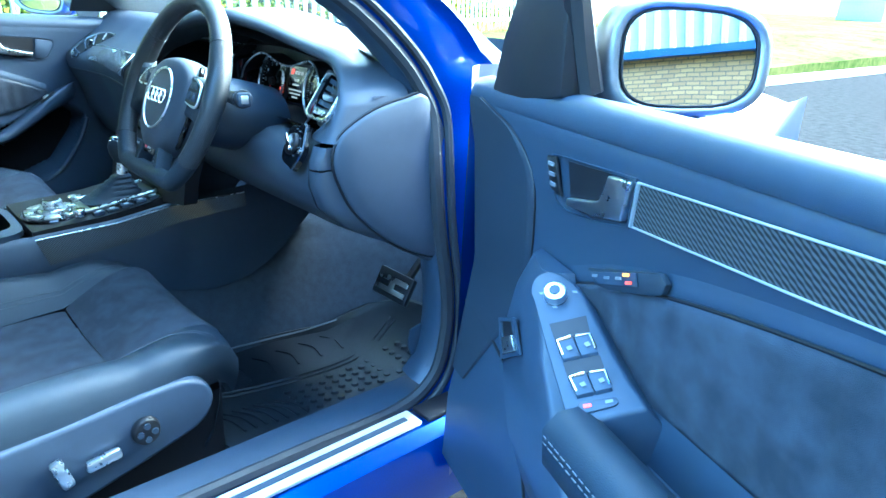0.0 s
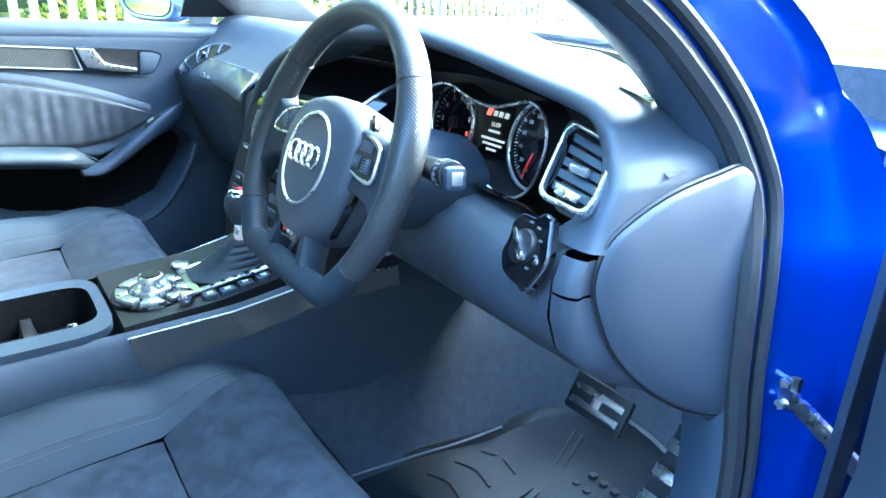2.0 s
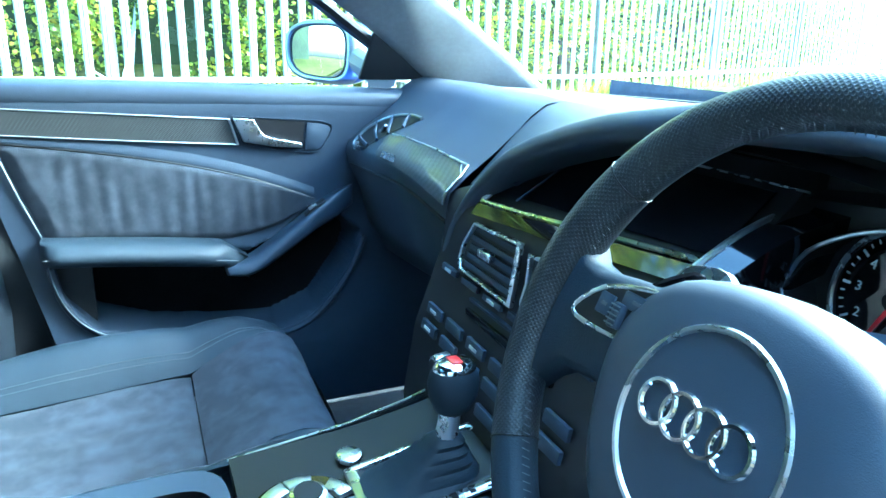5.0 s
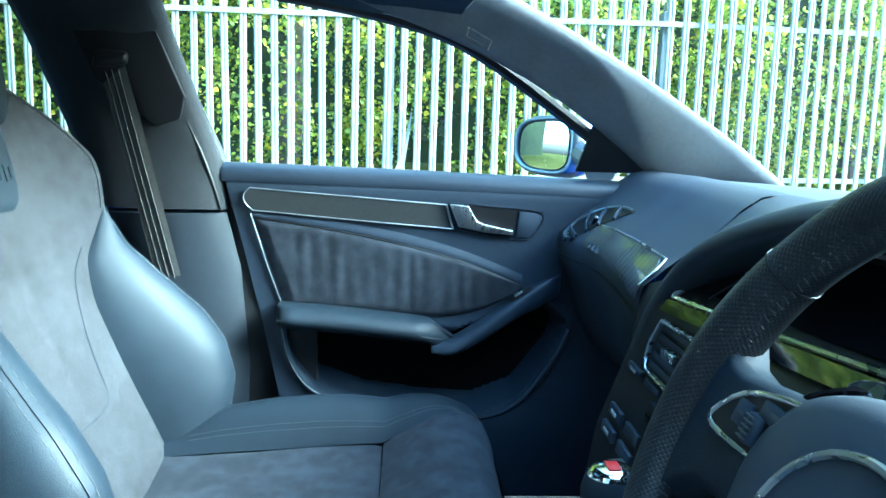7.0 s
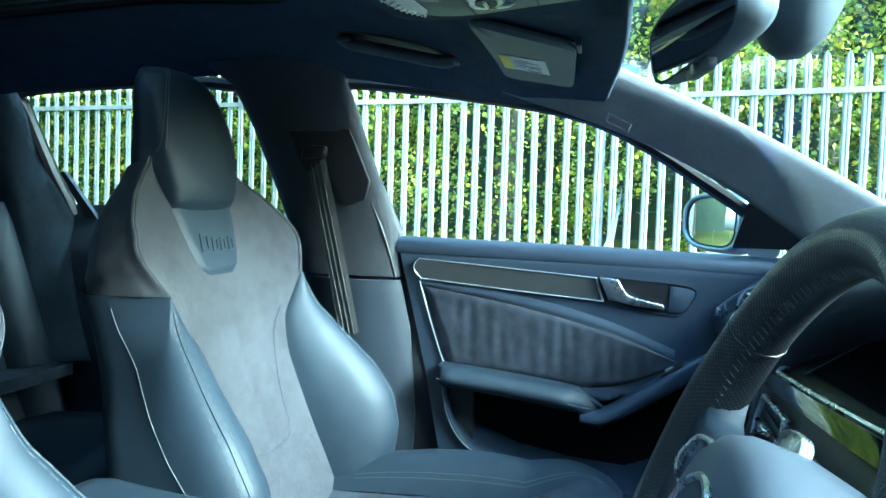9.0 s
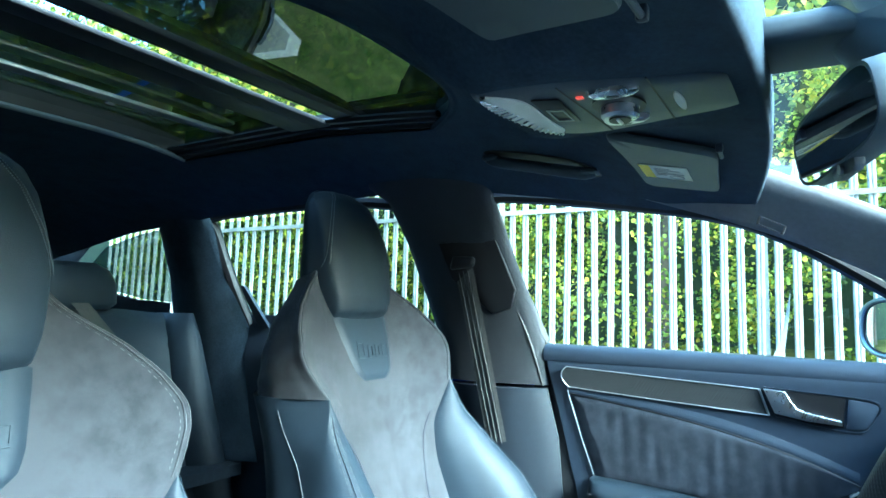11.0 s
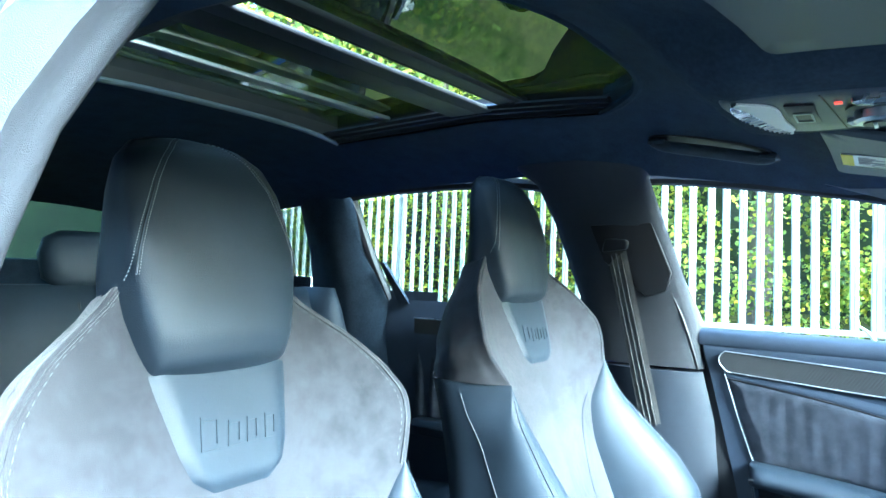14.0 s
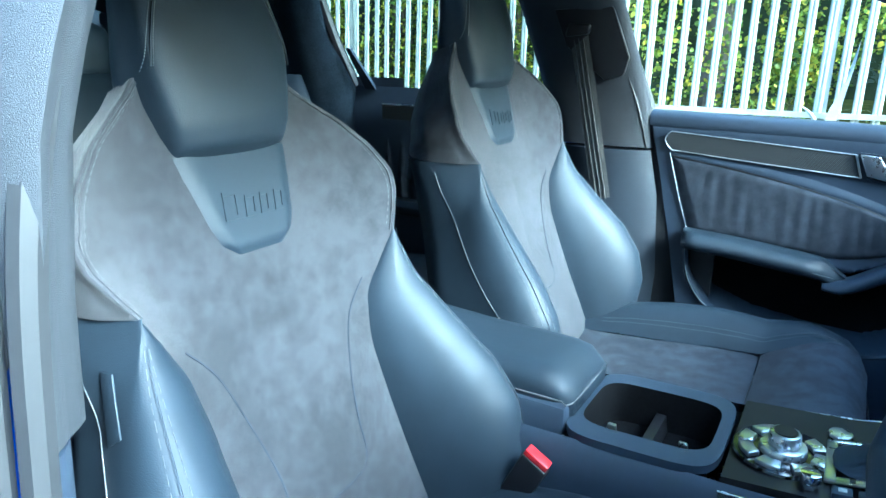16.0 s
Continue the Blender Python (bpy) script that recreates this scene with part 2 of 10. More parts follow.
M_label = mat("paper label", (0.70, 0.70, 0.62), 0.6, scale=80, vary=0.05)
M_yellow = mat("yellow label band", (0.80, 0.66, 0.05), 0.6, scale=80, vary=0.05)
M_steel = mat("weathered galvanised steel", (0.27, 0.285, 0.265), 0.72, scale=9, vary=0.30, bump=0.2, bump_scale=120, spec=0.15, detail=7)
M_asphalt = mat("worn asphalt", (0.017, 0.017, 0.018), 0.95, scale=90, vary=0.45, bump=1.0, bump_scale=160, spec=0.0)
M_kerb = mat("kerb concrete", (0.24, 0.24, 0.22), 0.85, scale=30, vary=0.25, bump=0.6, bump_scale=90)
M_grass = mat("mown grass", (0.030, 0.052, 0.012), 0.9, scale=9, vary=0.4, color2=(0.075, 0.075, 0.028), bump=1.0, bump_scale=60, spec=0.0)
M_bark = mat("tree bark", (0.10, 0.085, 0.065), 0.95, scale=18, vary=0.4, bump=1.0, bump_scale=40)
M_clad = mat("pale metal cladding", (0.30, 0.32, 0.32), 0.5, metal=0.1, scale=10, vary=0.08)
M_fascia = mat("blue fascia paint", (0.015, 0.05, 0.17), 0.45, scale=10, vary=0.1)


def glass(name, tint, rough=0.0, gloss=1.0):
    """Thin car glass: tinted see-through with a Fresnel gloss."""
    m = bpy.data.materials.new(name)
    m.use_nodes = True
    nt = m.node_tree
    nt.nodes.remove(nt.nodes["Principled BSDF"])
    out = nt.nodes["Material Output"]
    tr = nt.nodes.new("ShaderNodeBsdfTransparent")
    tr.inputs["Color"].default_value = (*tint, 1)
    gl = nt.nodes.new("ShaderNodeBsdfGlossy")
    gl.inputs["Roughness"].default_value = rough
    lw = nt.nodes.new("ShaderNodeLayerWeight")
    lw.inputs["Blend"].default_value = 0.5
    pw = nt.nodes.new("ShaderNodeMath")
    pw.operation = "POWER"
    pw.inputs[1].default_value = 5.0
    fr = nt.nodes.new("ShaderNodeMath")
    fr.operation = "MULTIPLY_ADD"
    fr.inputs[1].default_value, fr.inputs[2].default_value = 0.9 * gloss, 0.07 * gloss
    nt.links.new(lw.outputs["Facing"], pw.inputs[0])
    nt.links.new(pw.outputs[0], fr.inputs[0])
    mx = nt.nodes.new("ShaderNodeMixShader")
    nt.links.new(fr.outputs[0], mx.inputs[0])
    nt.links.new(tr.outputs[0], mx.inputs[1])
    nt.links.new(gl.outputs[0], mx.inputs[2])
    nt.links.new(mx.outputs[0], out.inputs[0])
    return m


M_glass = glass("clear car glass", (0.93, 0.96, 0.95))
M_privacy = glass("tinted rear glass", (0.42, 0.46, 0.44))
M_roofglass = glass("dark roof glass", (0.022, 0.026, 0.024))
M_mirror = mat("mirror silvering", (0.86, 0.88, 0.88), 0.01, metal=1.0, scale=10, vary=0.01, rough_vary=0.005)


def carbon_material():
    m = mat("carbon fibre weave", (0.02, 0.021, 0.022), 0.48, coat=0.05, spec=0.3)
    nt, b = nodes_of(m)
    tc = nt.nodes.new("ShaderNodeTexCoord")
    bands = []
    # two crossing sets of tows, the twill's diagonal the stronger
    for turn, scale in (((0.0, 0.0, 0.0), 150.0), ((radians(90), radians(20), 0.0), 75.0)):
        mp = nt.nodes.new("ShaderNodeMapping")
        mp.inputs["Rotation"].default_value = turn
        wv = nt.nodes.new("ShaderNodeTexWave")
        wv.bands_direction = "DIAGONAL"
        wv.inputs["Scale"].default_value = scale
        wv.inputs["Distortion"].default_value = 0.0
        nt.links.new(tc.outputs["Object"], mp.inputs["Vector"])
        nt.links.new(mp.outputs[0], wv.inputs["Vector"])
        bands.append(wv)
    mx = nt.nodes.new("ShaderNodeMix")
    mx.data_type = "FLOAT"
    mx.inputs[0].default_value = 0.28
    nt.links.new(bands[0].outputs["Fac"], mx.inputs[2])
    nt.links.new(bands[1].outputs["Fac"], mx.inputs[3])
    rp = nt.nodes.new("ShaderNodeValToRGB")
    rp.color_ramp.elements[0].position, rp.color_ramp.elements[0].color = 0.25, (0.006, 0.0065, 0.007, 1)
    rp.color_ramp.elements[1].position, rp.color_ramp.elements[1].color = 0.8, (0.085, 0.09, 0.094, 1)
    nt.links.new(mx.outputs[0], rp.inputs[0])
    nt.links.new(rp.outputs[0], b.inputs["Base Color"])
    bp = nt.nodes.new("ShaderNodeBump")
    bp.inputs["Strength"].default_value, bp.inputs["Distance"].default_value = 0.2, 0.0005
    nt.links.new(mx.outputs[0], bp.inputs["Height"])
    nt.links.new(bp.outputs[0], b.inputs["Normal"])
    return m


M_carbon = carbon_material()
M_carbon_gloss = carbon_material()
M_carbon_gloss.name = "lacquered carbon fibre"
M_carbon_gloss.node_tree.nodes["Principled BSDF"].inputs["Coat Weight"].default_value = 1.0


def perforate(m):
    """Rows of small pale-edged holes, as punched into wheel leather."""
    nt, b = nodes_of(m)
    tc = nt.nodes.new("ShaderNodeTexCoord")
    vo = nt.nodes.new("ShaderNodeTexVoronoi")
    vo.voronoi_dimensions = "2D"
    vo.inputs["Scale"].default_value, vo.inputs["Randomness"].default_value = 370, 0.0
    mp = nt.nodes.new("ShaderNodeMapping")
    mp.inputs["Rotation"].default_value = (0, 0, radians(45))
    nt.links.new(tc.outputs["UV"], mp.inputs["Vector"])
    nt.links.new(mp.outputs[0], vo.inputs["Vector"])
    rp = nt.nodes.new("ShaderNodeValToRGB")
    rp.color_ramp.elements[0].position, rp.color_ramp.elements[1].position = 0.26, 0.40
    nt.links.new(vo.outputs["Distance"], rp.inputs[0])
    bp = nt.nodes.new("ShaderNodeBump")
    bp.inputs["Strength"].default_value, bp.inputs["Distance"].default_value = 0.5, 0.0007
    nt.links.new(rp.outputs[0], bp.inputs["Height"])
    nt.links.new(bp.outputs[0], b.inputs["Normal"])


perforate(M_wheel)


def glow(name, color, strength):
    m = bpy.data.materials.new(name)
    m.use_nodes = True
    b = m.node_tree.nodes["Principled BSDF"]
    b.inputs["Base Color"].default_value = (*[c * 0.5 for c in color], 1)
    b.inputs["Emission Color"].default_value = (*color, 1)
    b.inputs["Emission Strength"].default_value = strength
    return m


M_led_red = glow("lit red display", (1.0, 0.10, 0.06), 0.03)
M_led_amber = glow("lit amber lamp", (1.0, 0.30, 0.05), 0.08)
M_led_white = glow("lit pale display", (0.85, 0.78, 0.68), 0.009)


def leaf_material():
    m = bpy.data.materials.new("ivy and bramble leaves")
    m.use_nodes = True
    nt, b = nodes_of(m)
    ge = nt.nodes.new("ShaderNodeNewGeometry")
    rp = nt.nodes.new("ShaderNodeValToRGB")
    cr = rp.color_ramp
    cr.elements[0].position, cr.elements[0].color = 0.0, (0.055, 0.090, 0.016, 1)
    cr.elements[1].position, cr.elements[1].color = 1.0, (0.50, 0.42, 0.035, 1)
    for pos, col in ((0.35, (0.15, 0.22, 0.028, 1)), (0.7, (0.30, 0.36, 0.04, 1)), (0.9, (0.48, 0.44, 0.04, 1))):
        e = cr.elements.new(pos)
        e.color = col
    nt.links.new(ge.outputs["Random Per Island"], rp.inputs[0])
    nt.links.new(rp.outputs[0], b.inputs["Base Color"])
    b.inputs["Roughness"].default_value = 0.5
    b.inputs["Specular IOR Level"].default_value = 0.35
    tl = nt.nodes.new("ShaderNodeBsdfTranslucent")
    nt.links.new(rp.outputs[0], tl.inputs["Color"])
    mx = nt.nodes.new("ShaderNodeMixShader")
    mx.inputs[0].default_value = 0.45
    nt.links.new(b.outputs[0], mx.inputs[1])
    nt.links.new(tl.outputs[0], mx.inputs[2])
    nt.links.new(mx.outputs[0], nt.nodes["Material Output"].inputs[0])
    return m


M_leaf = leaf_material()

# ---- ground, fence, woods, building ----
KERB_X, FENCE_X = -2.9, -6.3


def veer(y):
    """The fence line turns away from the car park ahead."""
    return -0.3 * max(0.0, y - 4.0)


def bank(x, y):
    """Height of the grass: a bank that climbs from the kerb to the fence and on."""
    if x > KERB_X - 0.12:
        return -0.03
    return 0.11 + min(KERB_X - x, 3.4) * 0.075 + max(0.0, min(KERB_X - x, 20.0) - 3.4) * 0.008 + max(0.0, min(y, 40)) * 0.012 + 0.02 * noise.noise((x * 1.3, y * 1.3, 0))


def build_ground():
    xs = sorted(set([-400, -150, -60, -30, -18, -12] + [round(-9 + 0.5 * i, 3) for i in range(13)] + [KERB_X - 0.12, KERB_X - 0.119, -1, 5, 20, 60, 150, 400]))
    ys = sorted(set([-400, -150, -60, -30] + list(range(-16, 46, 1)) + [60, 100, 200, 400]))
    bm = bmn()
    g = [[bm.verts.new((x, y, bank(x, y))) for y in ys] for x in xs]
    for i in range(len(xs) - 1):
        for j in range(len(ys) - 1):
            face(bm, (g[i][j], g[i + 1][j], g[i + 1][j + 1], g[i][j + 1]))
    tagged(part("ground", bm, M_grass), "sunlit mown grass verge rising to the fence", "grass", kind="structure")
    bm = bmn()
    sheet(bm, lambda u, v: Vector((lerp(KERB_X, 24, u), lerp(-40, 60, v), 0.0)), 8, 20, (0, 0, -0.02))
    tagged(part("road", bm, M_asphalt), "grey worn asphalt car park surface", "asphalt", kind="structure")
    kerb = thing("kerb", (KERB_X - 0.06, 0, 0), "row of weathered concrete kerb stones beside grass", "kerb", kind="structure")
    bm = bmn()
    box(bm, (0, 0, 0), (0.12, 0.9, 0.24))
    first = part("kerb_stone", bm, M_kerb, kerb, bevel=0.012)
    for k in range(-12, 40):
        ob = first if k == -12 else bpy.data.objects.new("kerb_stone", first.data)
        if k != -12:
            scene.collection.objects.link(ob)
            ob.parent = kerb
        ob.location = (0, k * 0.915, 0.0)
    first.data.transform(Matrix.Translation(kerb.location))


build_ground()


def build_fence():
    fence = thing("palisade_fence", (FENCE_X, 0, 0.30), "galvanised steel palisade fence on a grass bank", "fence")
    prof = [(-0.036, 0.0), (-0.022, 0.014), (-0.009, 0.014), (0.0, 0.007), (0.009, 0.014), (0.022, 0.014), (0.036, 0.0), (0.0, -0.002)]
    bm = bmn()
    rings = []
    for z, k in ((0.0, 1), (2.10, 1), (2.15, 0.72), (2.19, 0.2)):
        rings.append([(x * 1.0 + 0.012, y * k, z) for y, x in prof])
    loft(bm, rings)
    for v in bm.verts:
        v.co += fence.location
    pale = part("pale", bm, M_steel, fence)
    rng = random.Random(3)
    for i in range(300):
        y = -10.0 + 0.1575 * i
        ob = pale if i == 0 else bpy.data.objects.new("pale", pale.data)
        if i:
            scene.collection.objects.link(ob)
            ob.parent = fence
        rise = max(0.0, y) * 0.012
        ob.matrix_basis = pose(veer(y) + rng.uniform(-0.004, 0.004), y, rise + rng.uniform(-0.012, 0.012), rng.uniform(-0.5, 0.5), -2.2, rng.uniform(-3, 3) + (16.7 if y > 4 else 0))
    for i in range(17):
        y = -8.6 + 2.75 * i
        rise = max(0.0, y) * 0.012
        lean = Vector((-0.038, 0, 1))
        bm = bmn()
        foot = Vector((FENCE_X - 0.05 + veer(y), y, 0.2 + rise))
        for dx in (-0.045, 0.045):
            prism(bm, [foot + Vector((dx - 0.004, -0.03, 0)), foot + Vector((dx + 0.004, -0.03, 0)), foot + Vector((dx + 0.004, 0.03, 0)), foot + Vector((dx - 0.004, 0.03, 0))], lean * 2.05)
        prism(bm, [foot + Vector((-0.045, -0.004, 0)), foot + Vector((0.045, -0.004, 0)), foot + Vector((0.045, 0.004, 0)), foot + Vector((-0.045, 0.004, 0))], lean * 2.15)
        part("post", bm, M_steel, fence)
        if i < 16:
            for h in (0.25, 1.80):
                a = Vector((FENCE_X - 0.038 * h + 0.035 + veer(y), y, 0.30 + h + rise))
                b = Vector((FENCE_X - 0.038 * h + 0.035 + veer(y + 2.75), y + 2.75, 0.30 + h + max(0.0, y + 2.75) * 0.012))
                bm = bmn()
                loft(bm, [[p + Vector(o) for o in ((0, 0, 0), (0.006, 0, 0), (0.006, 0, 0.05), (-0.04, 0, 0.05), (-0.04, 0, 0.044), (0, 0, 0.044))] for p in (a, b)])
                part("rail", bm, M_steel, fence)


build_fence()


def leaf_mesh(name, centres, sizes, rng, lie=0.35):
    """One mesh of many small six-sided leaves; lie turns them towards the light and the open side."""
    n = len(centres)
    a = rng.uniform(0, 2 * np.pi, n)
    nrm = rng.normal(0, 1, (n, 3))
    nrm[:, 0] += lie * 3
    nrm[:, 2] += lie * 2
    nrm /= np.linalg.norm(nrm, axis=1)[:, None]
    ref = np.stack([np.cos(a), np.sin(a), rng.uniform(-1, 1, n)], 1)
    t1 = np.cross(nrm, ref)
    t1 /= np.linalg.norm(t1, axis=1)[:, None]
    t2 = np.cross(nrm, t1)
    outline = [(-0.5, 0.0), (-0.22, 0.42), (0.22, 0.36), (0.55, 0.0), (0.22, -0.36), (-0.22, -0.42)]
    verts = np.stack([centres + sizes[:, None] * (t1 * u + t2 * v + nrm * (0.12 * abs(v))) for u, v in outline], 1).reshape(-1, 3)
    faces = np.arange(n * 6).reshape(n, 6)
    me = bpy.data.meshes.new(name)
    me.from_pydata(verts.tolist(), [], faces.tolist())
    me.materials.append(M_leaf)
    return me


def build_woods():
    rng = np.random.default_rng(5)
    # hedge of ivy and bramble: many overlapping clumps behind the fence
    cs, ss = [], []
    for k in range(1000):
        y = rng.uniform(-11, 16) if k < 750 else rng.uniform(16, 44)
        z = 0.3 + max(0, y) * 0.02 + 3.6 * rng.uniform(0, 1) ** 0.9
        x = FENCE_X + veer(y) - 0.45 - abs(rng.normal(0, 0.55)) - 0.12 * z
        m = 200
        r = rng.uniform(0.25, 0.6)
        d = rng.normal(0, 1, (m, 3))
        d /= np.linalg.norm(d, axis=1)[:, None]
        d *= r * rng.uniform(0.55, 1.0, m)[:, None]
        d[:, 0] *= 0.6
        cs.append(np.array([x, y, z]) + d)
        ss.append(rng.uniform(0.030, 0.068, m))
    c, s = np.concatenate(cs), np.concatenate(ss)
    keep = (c[:, 0] < FENCE_X - 0.3 * np.maximum(0, c[:, 1] - 4) - 0.16) & (c[:, 2] > 0.2)
    hedge = new("hedge", leaf_mesh("hedge", c[keep], s[keep], rng))
    tagged(hedge, "dense green and yellowing ivy and bramble thicket behind the fence", "hedge", kind="stuff")
    # tall trees; the last five, ahead, are added to darken the cabin's reflections
    for k, (x, y, h) in enumerate(((-8.6, -8.0, 13.5), (-9.0, -4.6, 15.0), (-8.5, -1.6, 13.0), (-9.2, 2.2, 14.5), (-8.9, 6.5, 12.5), (-10.5, 12.5, 13.0), (-10.2, -12.0, 14.0), (-7.9, -6.2, 12.0), (-8.0, -10.0, 13.0), (-9.0, -15.5, 13.0), (-9.5, 19.0, 11.0), (-10.5, 27.0, 12.0), (-8.3, 10.0, 12.5), (-8.4, 16.0, 13.0), (-8.2, 23.0, 12.0), (-8.4, 31.0, 13.0), (-7.8, 36.0, 12.0))):
        x += veer(y)
        tree = thing("tree", (x, y, 0.4), "tall broadleaf tree with dense green crown behind the fence", "tree", "trees behind the fence")
        bend = [Vector((x + 0.15 * math.sin(k + 0.9 * i), y + 0.18 * math.cos(1.7 * k + i), 0.3 + h * 0.75 * i / 6)) for i in range(7)]
        bm = bmn()
        tube(bm, smoothline(bend, 3), [0.19 * (1 - 0.75 * i / 18) for i in range(19)], 9)
        for j in range(7):
            p = bend[2 + j % 4]
            ang = 2.4 * j + k
            q = p + Vector((math.cos(ang), math.sin(ang), 0.8)) * (1.2 + 0.25 * (j % 3))
            tube(bm, smoothline([p, (p + q) / 2 + Vector((0, 0, 0.12)), q], 3), [0.06, 0.055, 0.05, 0.045, 0.038, 0.03, 0.02], 6)
        part("trunk", bm, M_bark, tree)
        cs, ss = [], []
        for j in range(105):
            ang, rad = rng.uniform(0, 2 * np.pi), 2.5 * rng.uniform(0, 1) ** 0.5
            z = h * rng.uniform(0.28, 1.0)
            rad *= 1.15 - 0.55 * abs(z / h - 0.6)
            m = 95
            d = rng.normal(0, 0.42, (m, 3))
            cs.append(np.array([x + rad * math.cos(ang), y + 1.25 * rad * math.sin(ang), z]) + d)
            ss.append(rng.uniform(0.08, 0.15, m))
        c, s = np.concatenate(cs) - np.array(tree.location), np.concatenate(ss)
        crown = new("crown", leaf_mesh("crown", c, s, rng))
        crown.parent = tree
    # one wavy sheet behind the trees, the wood's shade put into its dark colour
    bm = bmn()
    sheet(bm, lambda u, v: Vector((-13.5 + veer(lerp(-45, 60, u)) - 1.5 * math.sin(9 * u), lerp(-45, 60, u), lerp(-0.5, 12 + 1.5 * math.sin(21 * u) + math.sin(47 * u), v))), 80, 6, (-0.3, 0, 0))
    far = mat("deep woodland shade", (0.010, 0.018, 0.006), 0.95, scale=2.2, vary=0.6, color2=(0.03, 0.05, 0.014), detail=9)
    tagged(part("backdrop", bm, far), "dark sheet standing for the shaded depth of the wood", "woodland", kind="structure")


build_woods()
def build_weeds():
    """Long grass and weeds along the foot of the fence."""
    rng = np.random.default_rng(11)
    n = 5200
    y = rng.uniform(-9, 22, n)
    clump = 0.5 + 0.5 * np.sin(y * 2.1) * np.sin(y * 0.83 + 1.0)
    x = FENCE_X - 0.3 * np.maximum(0, y - 4) + rng.normal(0.05, 0.16, n)
    z = np.array([bank(a, c) for a, c in zip(x, y)])
    h = rng.uniform(0.06, 0.22, n) * (0.5 + clump)
    lean = rng.normal(0, 0.35, (n, 2)) * h[:, None]
    turn = rng.uniform(0, np.pi, n)
    w = rng.uniform(0.005, 0.012, n)
    dx, dy = w * np.cos(turn), w * np.sin(turn)
    base = np.stack([x, y, z - 0.02], 1)
    verts = np.stack([base - np.stack([dx, dy, 0 * z], 1), base + np.stack([dx, dy, 0 * z], 1), base + np.stack([lean[:, 0] * 0.4 + dx * 0.7, lean[:, 1] * 0.4 + dy * 0.7, h * 0.6], 1), base + np.stack([lean[:, 0], lean[:, 1], h], 1), base + np.stack([lean[:, 0] * 0.4 - dx * 0.7, lean[:, 1] * 0.4 - dy * 0.7, h * 0.6], 1)], 1).reshape(-1, 3)
    me = bpy.data.meshes.new("weeds")
    me.from_pydata(verts.tolist(), [], np.arange(n * 5).reshape(n, 5).tolist())
    me.materials.append(M_leaf)
    tagged(new("weeds", me), "long yellowing grass and weeds along the fence foot", "weeds", kind="stuff")


build_weeds()
# broken pale stake at the foot of the fence
stake = thing("wooden_stake", (FENCE_X + 0.12, -0.30, 0.35), "broken weathered pale wooden stake leaning by the fence", "stake")
bm = bmn()
loft(bm, [[Vector((FENCE_X + 0.12 + dx * k - 0.05 * z, -0.32 + 0.22 * z + dy * k, 0.30 + z + 0.05 * dy * j / 0.02)) for dx, dy in ((-0.02, -0.045), (0.02, -0.045), (0.02, 0.045), (-0.02, 0.045))] for z, k, j in ((0.0, 1, 0), (0.35, 0.95, 0), (0.62, 0.8, 1.0), (0.78, 0.35, 1.5))])
part("stake_post", bm, M_clad, stake, smooth=20)
bm = bmn()
tube(bm, smoothline([Vector((FENCE_X + 0.13, -0.36, 0.32)), Vector((FENCE_X + 0.12, -0.40, 0.55)), Vector((FENCE_X + 0.11, -0.52, 0.66))], 4), [0.022, 0.022, 0.021, 0.02, 0.018, 0.016, 0.013, 0.010, 0.005], 7)
part("split_piece", bm, M_clad, stake, smooth=20)
box_thing = thing("utility_cabinet", (-11.2, 40.5, 0.8), "pale green utility cabinet standing on the grass", "cabinet")
bm = bmn()
box(bm, (-11.2, 40.5, 1.6), (2.2, 1.6, 1.6))
part("cabinet_body", bm, M_clad, box_thing, bevel=0.04)
bm = bmn()
box(bm, (-11.2, 40.5, 2.46), (2.4, 1.8, 0.12))
part("cabinet_lid", bm, M_clad, box_thing, bevel=0.03)


BX = 6.4


